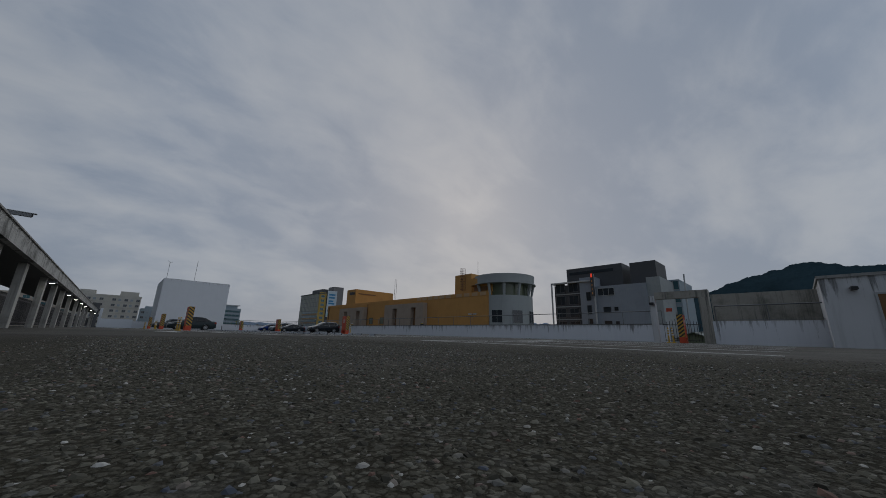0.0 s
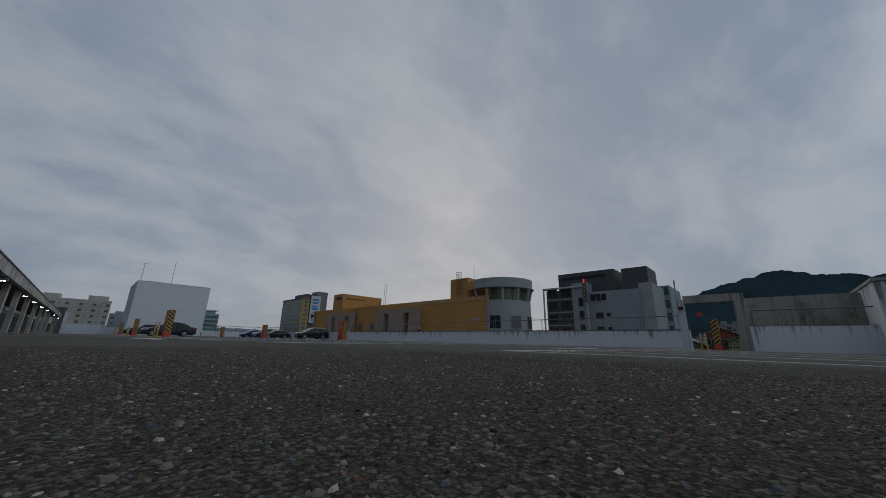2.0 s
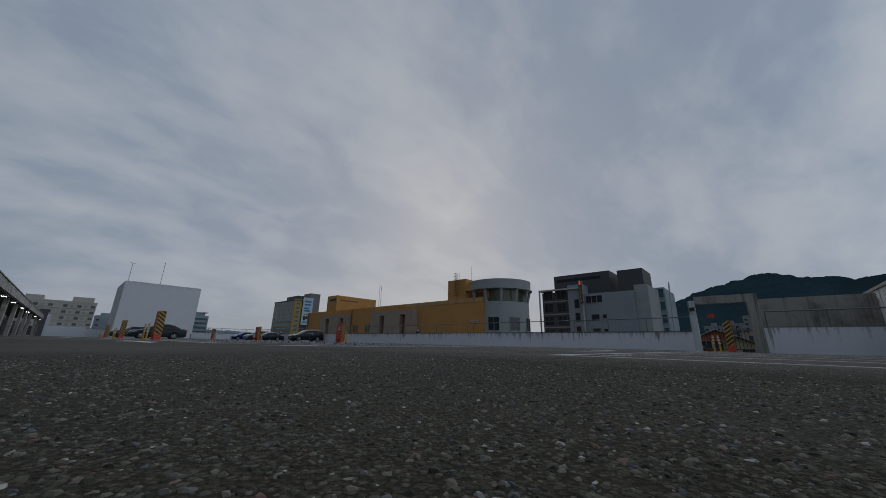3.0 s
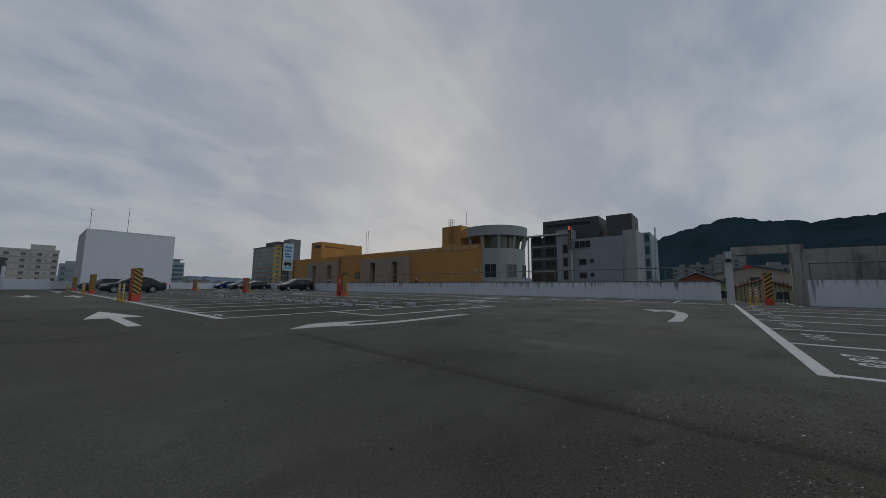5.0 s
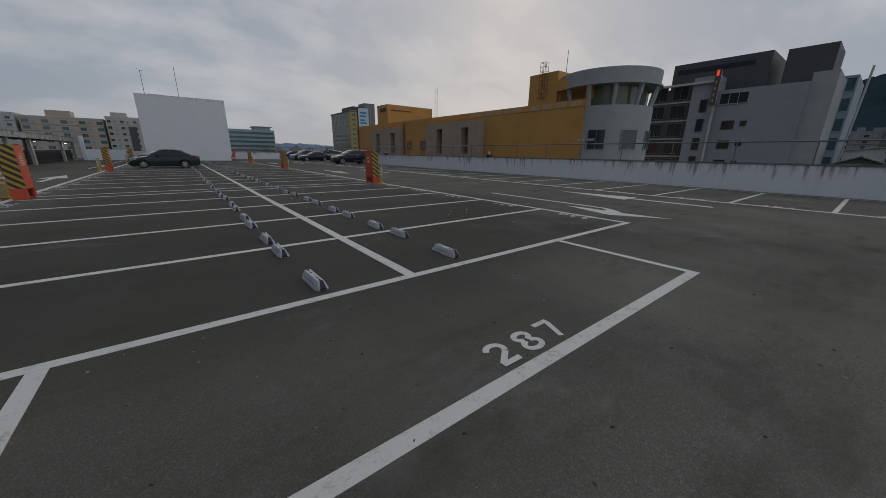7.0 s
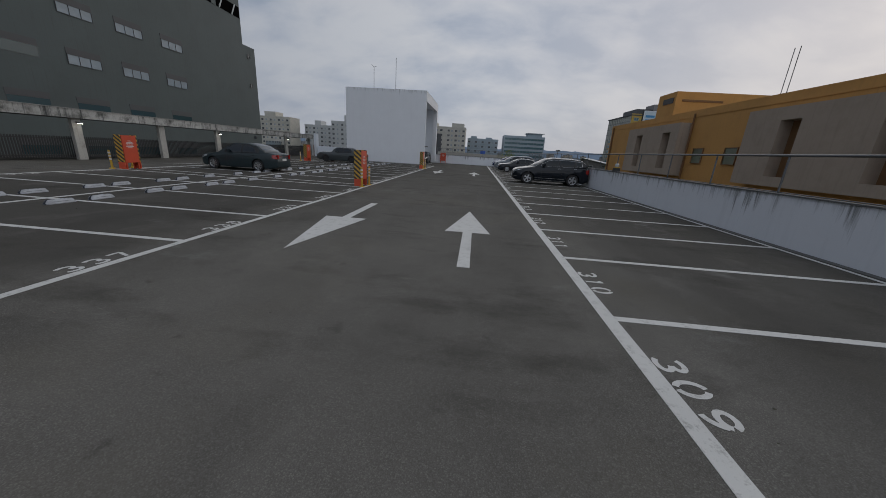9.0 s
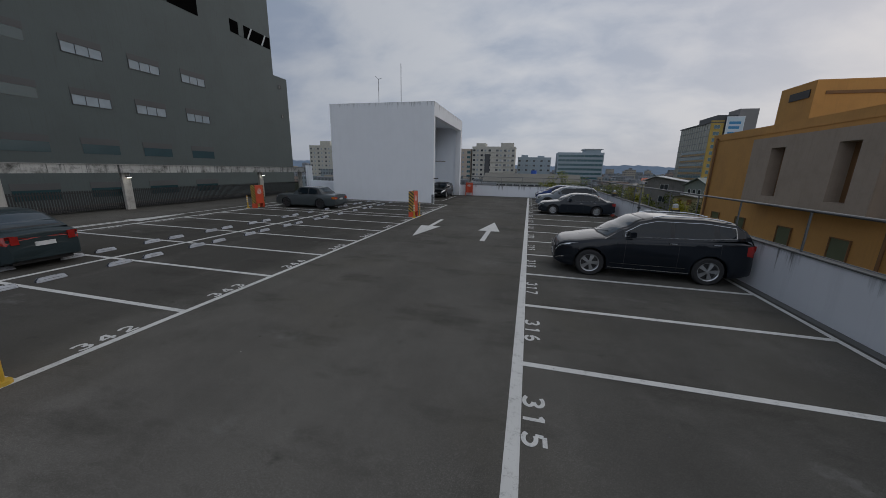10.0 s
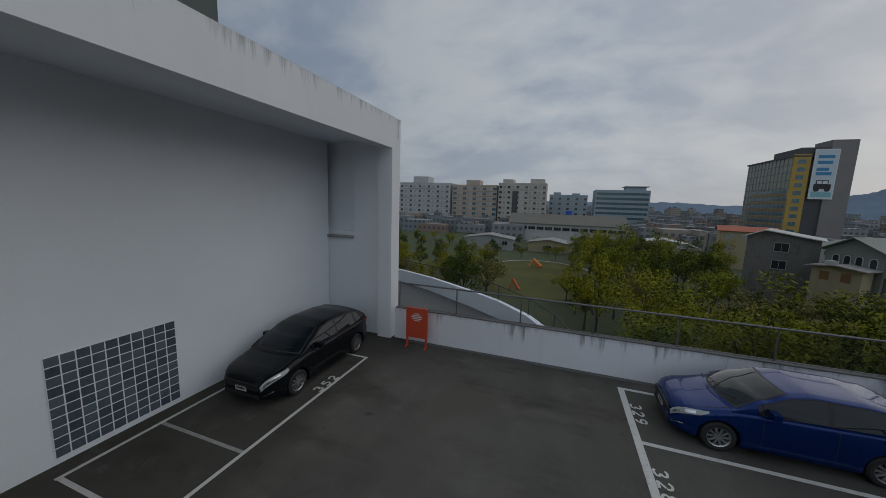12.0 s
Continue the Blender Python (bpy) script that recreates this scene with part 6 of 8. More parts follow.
car("green_saloon", "dark green saloon with silver wheels", bay_pose(-14.75, 8.1, 4.55, -90), 4.55, 1.71, 2.6, 0.9, 0.31,
    [(0, 0.5), (0.1, 0.68), (0.3, 0.79), (1.25, 0.93), (1.5, 0.95), (3.6, 0.99), (4.35, 1.0), (4.5, 0.93), (4.55, 0.6)],
    [(1.2, 0.94), (1.7, 1.22), (2.1, 1.42), (2.4, 1.47), (2.95, 1.46), (3.35, 1.37), (3.75, 1.16), (4.0, 1.0)],
    [(1.15, 0.92), (4.0, 0.98)], P_GREEN, ((2.6, 0.035, 0.05), (3.55, 0.1, -0.7)), "saloon", False, False, False, 8, 0.17, (0.7, 0.93))
car("old_grey_saloon", "boxy old faded grey saloon", bay_pose(-15.0, 23.1, 4.75, -90), 4.75, 1.71, 2.65, 0.95, 0.32,
    [(0, 0.55), (0.05, 0.78), (0.3, 0.9), (1.5, 0.95), (1.7, 0.96), (3.7, 0.98), (4.68, 0.95), (4.73, 0.86), (4.75, 0.6)],
    [(1.5, 0.96), (1.75, 1.19), (1.98, 1.38), (2.2, 1.43), (3.25, 1.42), (3.42, 1.38), (3.66, 1.16), (3.84, 0.98)],
    [(1.45, 0.94), (4.0, 0.96)], P_OLD, ((2.72, 0.04, 0.03), (3.6, 0.1, -0.6)), "saloon", False, False, False, 10, 0.19, (0.66, 0.84), 0.1, 0.05, (0.3, 0.5, 0.22))

# ---- buildings round the car park ----
def window_mesh(w, h, frame=0.08, depth=0.12, panes=2, glass=M_WIN):
    """A window facing -y, its lower left corner at the origin: the frame with its sill, and the pane behind it."""
    xs = [-frame, 0.0]
    for k in range(1, panes):
        xs += [w * k / panes - frame * 0.3, w * k / panes + frame * 0.3]
    xs += [w, w + frame]
    bm = lattice(xs, [-frame, 0.0, h, h + frame], {(1 + 2 * k, 1) for k in range(panes)}, 0.0, -depth)
    return mesh_of("window", bm, M_FRAME), mesh_of("pane", boxes((0.01 - frame * 0.5, w + frame * 0.5, -0.03, -0.005, -frame * 0.5, h + frame * 0.5)), glass)


def put_window(parent, pair, x, y, z, rz=0.0, name="window"):
    ob = new(name, pair[0])
    ob.parent = parent
    ob.matrix_basis = pose(x, y, z, 0, 0, rz)
    pane = new("pane", pair[1])
    pane.parent = ob
    return ob


WIN_A = window_mesh(1.7, 1.4)
WIN_B = window_mesh(1.2, 1.3, glass=M_WIN_PALE)
WIN_C = window_mesh(3.0, 1.35, panes=3)
WIN_TEAL = window_mesh(2.6, 1.7, panes=2, glass=M_TEAL)


def apartment(name, label, x0, x1, y, z1, mat, cols, deep=16.0, wins=(WIN_A, WIN_B), floor=3.1, tops=((0.3, 0.5, 3.0),), bands=True, low=-8.0, skip=()):
    """A slab block facing -y with a window in each bay, floor ledges, balconies and roof boxes."""
    root = empty(name, x0, y, GROUND_Z, label, "apartment block", "town blocks")
    w, h = x1 - x0, z1 - GROUND_Z
    part("wall", boxes((0, w, 0, deep, 0, h)), mat, root)
    part("roof_parapet", boxes((-0.15, w + 0.15, -0.15, 0.15, h, h + 0.9), (-0.15, 0.15, 0.15, deep, h, h + 0.9), (w - 0.15, w + 0.15, 0.15, deep, h, h + 0.9)), mat, root)
    for a, b, t in tops:
        part("roof_box", boxes((w * a, w * b, 2, deep - 3, h, h + t)), mat, root)
    z = h - 2.6
    row = 0
    step = w / cols
    ledge = mesh_of("ledge", boxes((0.0, w, -0.35, 0.0, 0, 0.18)), mat)
    while z > low - GROUND_Z:
        for c in range(cols):
            if c in skip:
                continue
            put_window(root, wins[c % len(wins)], c * step + step * 0.2, -0.01, z)
        if bands:
            ob = new("ledge", ledge)
            ob.parent, ob.location = root, (0, 0, z - 0.75)
        z -= floor
        row += 1
    return root


apartment("apartment_block", "pale grey tiled apartment block with rooftop boxes", -118.1, -78.3, 259.9, 18.5, M_PALEGREY, 11, tops=((0.25, 0.55, 5.5),), floor=3.5)
apartment("apartment_block", "tan apartment block with teal glazed bays", -76.9, -44.5, 261.2, 17.4, M_TAN, 9, wins=(WIN_TEAL, WIN_B), tops=((0.3, 0.6, 4.3),), floor=3.5)
apartment("apartment_block", "beige twin apartment block with a dark glazed middle", -43.2, -11.7, 259.9, 19.0, M_BEIGE, 11, tops=((0.08, 0.3, 3.4), (0.66, 0.95, 3.7)), floor=3.5, skip=(5,))
part("dark_bay", boxes((9.6, 13.2, -0.4, 0, 2, 25.5)), M_GRAPHITE, bpy.data.objects["apartment_block.002"], "dark recessed bay")
apartment("apartment_block", "blue-grey low block between taller ones", -10.1, 14.9, 280.1, 12.5, M_OFFICE, 9, tops=((0.1, 0.3, 2.6), (0.6, 0.8, 2.1)), floor=3.5)
apartment("apartment_block", "grey apartment block far behind", -150.5, -123.5, 280, 15.8, M_PALEGREY, 8, tops=((0.3, 0.5, 4.5),), floor=3.5)
apartment("apartment_block", "weathered beige block far behind", -188, -156, 266, 19.8, M_BEIGE, 9, tops=((0.3, 0.6, 4.5),), floor=3.5)

# office with ribbon windows
of = empty("office_block", 19.9, 283, GROUND_Z, "blue-grey office block with ribbon windows", "office block", "town blocks")
part("wall", boxes((0, 28.8, 0, 18, 0, 26.8)), M_OFFICE, of)
part("roof_box", boxes((17, 27, 3, 14, 26.8, 29.0)), M_OFFICE, of)
part("roof_edge", boxes((16, 28.4, 2, 15, 29.0, 29.5)), M_PALEGREY, of)
ribbon = window_mesh(27.6, 1.5, 0.06, 0.16, 12, M_TEAL)
for k in range(7):
    put_window(of, ribbon, 0.6, -0.02, 5.0 + 3.1 * k, 0, "ribbon_window")
of.scale = (1.15, 1.15, 1.06)

# tower with a curtain wall, yellow strip and billboard
gt = empty("curtain_wall_tower", 90, 216, GROUND_Z, "olive curtain-wall tower with a yellow strip and a billboard", "tower")
part("core", boxes((0.2, 20, 0.2, 36, 0, 40.0)), M_GRAPHITE, gt, "dark grey core")
part("curtain_wall", boxes((0.0, 0.2, 0.0, 36.2, 0, 40.3)), M_CURTAIN, gt, "olive glass curtain wall")
mull = mesh_of("mullion", boxes((-0.12, 0.0, 0, 36, 0, 0.3)), M_STEEL)
for k in range(11):
    ob = new("mullion", mull)
    ob.parent, ob.location = gt, (0, 0.1, 4 + 3.3 * k)
M_SPANDREL = surf("orange_spandrel", (0.3, 0.19, 0.07), 0.6, 0.2, 0.2, 2, 0.0)
sm = mesh_of("spandrel", boxes((-0.16, -0.0, 0, 30, 0, 0.9)), M_SPANDREL)
wm = mesh_of("glass_band", boxes((-0.14, -0.0, 0, 30, 0, 1.3)), M_TEAL)
for k in range(7):
    for me, up in ((sm, 0.32), (wm, 1.4)):
        ob = new(me.name, me)
        ob.parent, ob.location = gt, (0, 0.12, 4 + 3.3 * k + up)
vm = mesh_of("mullion", boxes((-0.18, 0.0, 0, 0.12, 0, 40)), M_GREYREND)
for k in range(13):
    ob = new("mullion", vm)
    ob.parent, ob.location = gt, (0, 0.1 + 2.9 * k, 0.2)
part("roof_edge", boxes((-0.6, 8, -0.4, 36.4, 40.3, 40.9)), M_GRAPHITE, gt)
part("yellow_strip", boxes((0.05, 5.8, -0.3, 0.2, 0, 41.5)), surf("yellow_panels", (0.4, 0.27, 0.06), 0.7, 0.12, 0.2, 3, 0.0), gt, "ochre-yellow panel strip")
for k in range(11):
    put_window(gt, WIN_TEAL, 1.6, -0.31, 4.5 + 3.3 * k)
part("roof_block", boxes((2.5, 12.5, 0.3, 20, 40.3, 44.2)), M_GRAPHITE, gt)
part("shaft", boxes((11.6, 19.8, -0.6, 10, 0, 47.0)), surf("grey_panels", (0.2, 0.19, 0.185), 0.7, 0.12, 0.2, 3, 0.0), gt, "plain grey shaft")
bbd = part("billboard", boxes((6.4, 14.2, -1.1, -0.7, 22.7, 43.3)), surf("billboard_print", (0.5, 0.58, 0.63), 0.6, 0.1, 0.3, 2, 0.0), gt, "tall pale blue printed billboard")
M_INK = surf("billboard_ink", (0.04, 0.22, 0.42), 0.6, 0.1, 1, 4, 0)
for k, (z, w) in enumerate(((39.5, 5.2), (37.2, 4.8), (34.4, 4.0), (32.6, 5.0))):
    part("writing", boxes((7.6, 7.6 + w, -1.14, -1.1, z, z + 1.3)), M_INK, bbd, "blue lines of writing")
M_BBOARD = surf("billboard_edge", (0.62, 0.64, 0.66), 0.6, 0.1, 0.5, 4, 0.0)
part("border", boxes((6.4, 14.2, -1.12, -1.1, 42.9, 43.3), (6.4, 14.2, -1.12, -1.1, 22.7, 23.1), (6.4, 6.7, -1.12, -1.1, 23.1, 42.9), (13.9, 14.2, -1.12, -1.1, 23.1, 42.9)), M_BBOARD, bbd, "pale printed border")
part("picture", bevelled(boxes((7.5, 13.1, -1.15, -1.1, 27.0, 28.9), (8.1, 12.2, -1.15, -1.1, 28.9, 30.6)), 0.02), M_BLACK, bbd, "printed dark vehicle shape")
part("picture", boxes((8.5, 10.0, -1.17, -1.15, 29.1, 30.3), (10.3, 11.9, -1.17, -1.15, 29.1, 30.3)), M_BBOARD, bbd, "printed pale windows")
for x in (8.6, 12.0):
    part("picture", tubes(((x, -1.1, 26.8), (x, -1.18, 26.8), 0.95), sides=16), M_BLACK, bbd, "printed wheel")
part("picture", boxes((7.0, 13.6, -1.125, -1.1, 23.6, 25.6)), surf("billboard_teal", (0.2, 0.42, 0.45), 0.6, 0.1, 1, 4, 0), bbd, "printed teal band")

# ---- ochre building across the lane ----
OX = 17.8
ob_ = empty("ochre_building", OX, 0, GROUND_Z, "ochre rendered building with grey projecting window bays", "building")
hz = 6.62 - GROUND_Z
z0 = -GROUND_Z
part("wall", boxes((0, 20, -2.3, 43.2, 0, hz - 0.6)), M_ORANGE, ob_, "ochre wall")
part("roof_band", boxes((-0.04, 20, -2.3, 43.24, hz - 0.6, hz)), M_ORANGE, ob_)
part("end_wall", boxes((0, 4.5, -9.3, -2.3, 0, hz - 0.6)), M_ORANGE, ob_, "ochre wall")
part("end_roof_band", boxes((-0.04, 4.5, -9.34, -2.3, hz - 0.6, hz)), M_ORANGE, ob_)
patch_me = mesh_of("patched_panel", boxes((-0.06, -0.04, 0, 1.15, hz - 0.58, hz - 0.05)), M_ORANGE_PALE)
for k in range(6):
    p = new("patched_panel", patch_me)
    p.parent, p.location = ob_, (0, -1.5 + 1.5 * k, 0)
    if k < 4:
        p = new("patched_panel", patch_me)
        p.parent, p.location = ob_, (0, -8.9 + 1.65 * k, 0)
tall = part("stair_tower", bevelled(boxes((0.3, 7, -5.7, -2.15, hz, 9.7 + z0)), 0.02), M_ORANGE, ob_, "taller ochre block")
low_b = part("link_block", bevelled(boxes((0.7, 5, -9.5, -5.7, hz, 7.75 + z0)), 0.02), M_ORANGE, ob_, "lower ochre link block")
part("link_roof", bevelled(boxes((0.2, 5.2, -9.55, -5.7, 7.75 + z0, 8.75 + z0)), 0.02), M_ORANGE, low_b, "overhanging ochre roof edge")
# shadow line below the roof edge, drawn as a brown strip
part("slot", boxes((0.64, 0.7, -8.6, -6.0, 6.85 + z0, 7.5 + z0)), M_BROWN, low_b, "brown strip painted in for the roof edge's shadow")
rails_ = [((0.1 - 0.55 * q, -4.6 + s, 7.0 + z0), (0.1 - 0.55 * q, -4.6 + s, 10.6 + z0), 0.022) for s in (0, 0.3, 0.6) for q in (0, 1)]
hoops = [p for k in range(9) for z in (7.2 + z0 + 0.42 * k,) for p in (((0.1, -4.6, z), (-0.45, -4.6, z), 0.018), ((-0.45, -4.6, z), (-0.45, -4.0, z), 0.018), ((-0.45, -4.0, z), (0.1, -4.0, z), 0.018))]
part("ladder", tubes(*rails_, *hoops, sides=5), M_RUST, tall, "rusty caged ladder")
part("mast", tubes(((3, -4.8, 9.6 + z0), (3, -4.8, 12.2 + z0), 0.03), sides=5), M_STEEL, tall)
part("back_block", bevelled(boxes((10.2, 23.5, 48.0, 53.2, 0, 12.6 + z0)), 0.02), M_ORANGE, ob_, "set-back taller ochre block")
part("back_vent", boxes((10.1, 10.2, 48.6, 51.5, 11.0 + z0, 11.8 + z0)), M_BLACK, ob_, "dark louvre")
part("back_slot", boxes((11.1, 17.0, 47.92, 48.0, 11.2 + z0, 11.5 + z0)), M_BROWN, ob_)
part("roof_tank", boxes((14, 17, 20, 24, hz, hz + 1.6), (12, 14, 8, 12, hz, hz + 1.1)), M_PALEGREY, ob_, "pale rooftop tank")
part("roof_ladder", tubes(((12, 30.5, 8 + z0), (12, 30.5, 14.0 + z0), 0.04), ((12, 31.2, 8 + z0), (12, 31.2, 14.0 + z0), 0.04), sides=5), M_STEEL, ob_)
for ya, yb, slits in ((4.3, 16.0, ((6.3, 7.7), (11.9, 13.3))), (24.1, 34.8, ((25.5, 26.9), (31.1, 32.5)))):
    zb, zt, s0, s1 = 0.8 + z0, 5.55 + z0, 1.4 + z0, 4.78 + z0
    bay = lattice([ya] + [v for s in slits for v in s] + [yb], [zb, s0, s1, zt], {(1, 1), (3, 1)}, 0.0, 1.0)
    for v in bay.verts:
        v.co = Vector((-v.co.y, v.co.x, v.co.z))
    pb = part("projecting_bay", bay, M_PINKGREY, ob_, "pinkish-grey projecting bay with tall slits")
    for a, b in slits:
        part("slit_window", boxes((-0.25, -0.2, a, b, s0, s1)), M_BROWN, pb, "deep brown slit window")
win_o = window_mesh(1.3, 1.2, 0.05, 0.1, 1, M_WIN_GREEN)
win_o[0].materials[0] = M_BROWN
for y in (22.8, 18.8):
    put_window(ob_, win_o, -0.01, y, 2.05 + z0, -90)
for y in (40.75, 36.75, 31.5, 27.0, 22.0, 17.5, 12.5, 8.0, 3.0, -2.0):
    put_window(ob_, win_o, -0.01, y, -1.9 + z0, -90)
    put_window(ob_, win_o, -0.01, y, -5.9 + z0, -90)
for y, r_ in ((23.8, 0.08), (42.4, 0.1)):
    part("down_pipe", tubes(((-0.12, y, 0), (-0.12, y, hz - 0.3), r_), sides=8), M_BROWN, ob_, "brown down pipe")

# round grey corner tower
rt = empty("round_tower", OX + 4.4, -9.0, GROUND_Z, "round grey rendered corner tower with slanted columns", "building")


def drum(r0, r1, za, zb, seg=48):
    bm = bmesh.new()
    tube_into(bm, (0, 0, za), (0, 0, zb), r0, seg, r1)
    return bm


part("drum", drum(4.3, 4.3, 0, 6.0 + z0), M_GREYREND, rt, "grey drum wall", 30)
part("gallery_glass", drum(3.5, 3.6, 6.0 + z0, 7.85 + z0), M_WIN_GREEN, rt, "shaded gallery glazing", 30)
part("crown", drum(4.62, 4.68, 7.85 + z0, 9.15 + z0), M_GREYREND, rt, "heavy grey crown", 30)
part("crown_lip", drum(4.86, 4.86, 7.77 + z0, 7.9 + z0), M_GREYREND, rt, "", 30)
for k in range(12):
    a = k * math.tau / 12 + 0.1
    c0, c1 = 4.1, 4.5
    bm = bmesh.new()
    tube_into(bm, (c0 * math.cos(a), c0 * math.sin(a), 5.95 + z0), (c1 * math.cos(a), c1 * math.sin(a), 7.9 + z0), 0.18, 6, 0.26)
    part("slanted_column", bm, M_GREYREND, rt)
win_r = window_mesh(1.5, 1.75, 0.04, 0.06, 2, M_WIN)
win_r[0].materials[0] = M_GREYREND
for a in (-158.7, -119.0, -80.0):
    ar = radians(a)
    for z in (2.05, -2.0, -6.0):
        put_window(rt, win_r, 4.28 * math.cos(ar) + 0.75 * math.sin(ar), 4.28 * math.sin(ar) - 0.75 * math.cos(ar), z + z0, a + 90)

# ---- grey block with a glazed bay and a lit sign ----
GX = 60.0
gb2 = empty("grey_office_block", GX, 0, GROUND_Z, "blue-grey panelled block with a dark glazed bay", "building")
part("wall", boxes((0, 16, -19.0, -8.2, 0, 12.2 + z0)), M_BLUEGREY, gb2, "blue-grey panel wall")
part("side_wall", boxes((0.6, 16, -21.6, -19.0, 0, 13.4 + z0)), M_GREYREND, gb2, "grey return wall")
part("glazed_bay", boxes((0.4, 16, -4.6, 2.4, 0, 13.2 + z0)), M_GRAPHITE, gb2, "dark glazed bay")
part("pier", boxes((-0.3, 14, -8.2, -4.6, 0, 14.6 + z0)), M_BLUEGREY, gb2, "grey pier")
part("top_block", boxes((3.5, 16, -13.5, 0.3, 12.2 + z0, 17.9 + z0)), M_GRAPHITE, gb2, "graphite top block")
part("top_louvre", boxes((3.4, 3.5, -11.5, -0.5, 16.2 + z0, 16.9 + z0)), M_WIN, gb2)
part("lift_block", boxes((3.5, 12, -20.5, -15.2, 12.2 + z0, 17.6 + z0)), M_GRAPHITE, gb2, "graphite lift block")
part("frame_beam", boxes((-0.8, 0.0, -8.4, 2.8, 13.5 + z0, 13.85 + z0), (-0.8, 3.0, 2.5, 2.8, 13.5 + z0, 13.85 + z0), (-0.8, -0.5, 2.5, 2.8, 0, 13.5 + z0), (-0.8, -0.5, -8.4, -8.1, 0, 15.2 + z0)), M_PALEGREY, gb2, "pale steel frame")
win_g = window_mesh(2.3, 2.1, 0.1, 0.12, 2, M_WIN)
win_g[0].materials[0] = M_STEEL
win_s = window_mesh(0.9, 1.9, 0.08, 0.12, 1, M_WIN)
win_q = window_mesh(1.5, 1.2, 0.08, 0.12, 1, M_WIN)
win_t = window_mesh(0.7, 0.7, 0.06, 0.1, 1, M_WIN)
for pair in (win_s, win_q, win_t):
    pair[0].materials[0] = M_GRAPHITE
for k in range(6):
    z = -4.6 + 3.15 * k + z0
    part("floor_band", boxes((0.3, 0.4, -4.55, 2.4, z - 0.35, z - 0.1)), M_GREYREND, gb2, "grey floor band")
    put_window(gb2, win_g, 0.38, 1.9, z + 0.3, -90)
    put_window(gb2, win_g, 0.38, -1.5, z + 0.3, -90)
    if k < 5:
        put_window(gb2, win_s, -0.31, -6.2, z + 1.0, -90)
    if k in (1, 2, 3):
        put_window(gb2, win_q, -0.01, -9.8, z + 1.2, -90)
        put_window(gb2, win_t, -0.01, -12.2, z + 1.6, -90)
put_window(gb2, window_mesh(3.6, 1.6, 0.1, 0.15, 3, M_WIN), -0.01, -8.8, 10.0 + z0, -90)
sg = part("sign_box", boxes((-1.3, -0.82, -8.4, -7.72, 9.9 + z0, 15.4 + z0)), M_GRAPHITE, gb2, "tall sign box")
part("sign_emblem", bevelled(boxes((-1.36, -1.3, -8.25, -7.9, 14.3 + z0, 15.2 + z0)), 0.1), glowing("sign_red", (0.8, 0.06, 0.03), 0.6), sg, "lit red emblem")
for k in range(4):
    part("sign_bar", boxes((-1.34, -1.3, -8.16, -7.96, 10.3 + z0 + k * 0.95, 10.75 + z0 + k * 0.95)), glowing("sign_amber", (0.4, 0.19, 0.06), 0.08), sg, "lit amber bar")
bl = empty("glass_office", GX + 12, -20.3, GROUND_Z, "slim blue-grey glazed office behind", "building")
part("wall", boxes((0, 14, -2.5, 1.2, 0, 14.1 + z0)), M_OFFICE, bl)
part("roof_sail", tubes(((0.2, -2.7, 0.0), (0.2, -3.6, 15.2 + z0), 0.16), sides=6), M_PALEGREY, bl, "slanted pale fin")
win_b = window_mesh(0.95, 1.9, 0.08, 0.1, 1, M_TEAL)
for k in range(8):
    for j in range(2):
        put_window(bl, win_b, -0.02, -0.2 - j * 1.15, 11.8 + z0 - 3.0 * k, -90)

# ---- dark clad block to the north-west ----
DX = -59.0
dk = empty("dark_clad_block", DX, -1.3, GROUND_Z, "very large dark grey metal-clad block with few windows", "building")
part("wall", boxes((-30, 0, -30, 74.8, 0, 46 + z0)), M_DARKFAC, dk, "dark grey cladding")
part("wing", boxes((-28, -0.05, 74.8, 79.2, 0, 23.1 + z0)), M_DARKFAC, dk)
# pale blue base colour carries the sky's reflection in the upper panes
me_d = window_mesh(4.3, 1.2, 0.06, 0.1, 3, glassy("blue_grey_glass", (0.22, 0.29, 0.35), 0.15, 0.5))
me_d[0].materials[0] = M_GRAPHITE
# near-black colour stands in for the shade inside the vents, which are not cut open
M_VENT_SHADE = surf("vent_void", (0.004, 0.004, 0.004), 0.95, 0.2, 1, 5, 0.0)
M_VENT_SHADE.node_tree.nodes["Principled BSDF"].inputs["Specular IOR Level"].default_value = 0.0
me_dd = window_mesh(4.3, 1.2, 0.06, 0.02, 3, glassy("dim_teal_glass", (0.025, 0.06, 0.07), 0.15))
me_dd[0].materials[0] = M_GRAPHITE
hood = mesh_of("blind_band", boxes((-0.1, 4.4, -0.05, 0.0, 1.26, 2.05)), M_GRAPHITE)
for z in (16.5, 10.2, 3.9, -2.0):
    for y in (21.8, 29.4, 37.0, 44.6, 52.5):
        w_ = put_window(dk, me_d if z > 5 and y > 35 else me_dd, 0.0, y, z + z0, 90)
        o = new("blind_band", hood)
        o.parent = w_
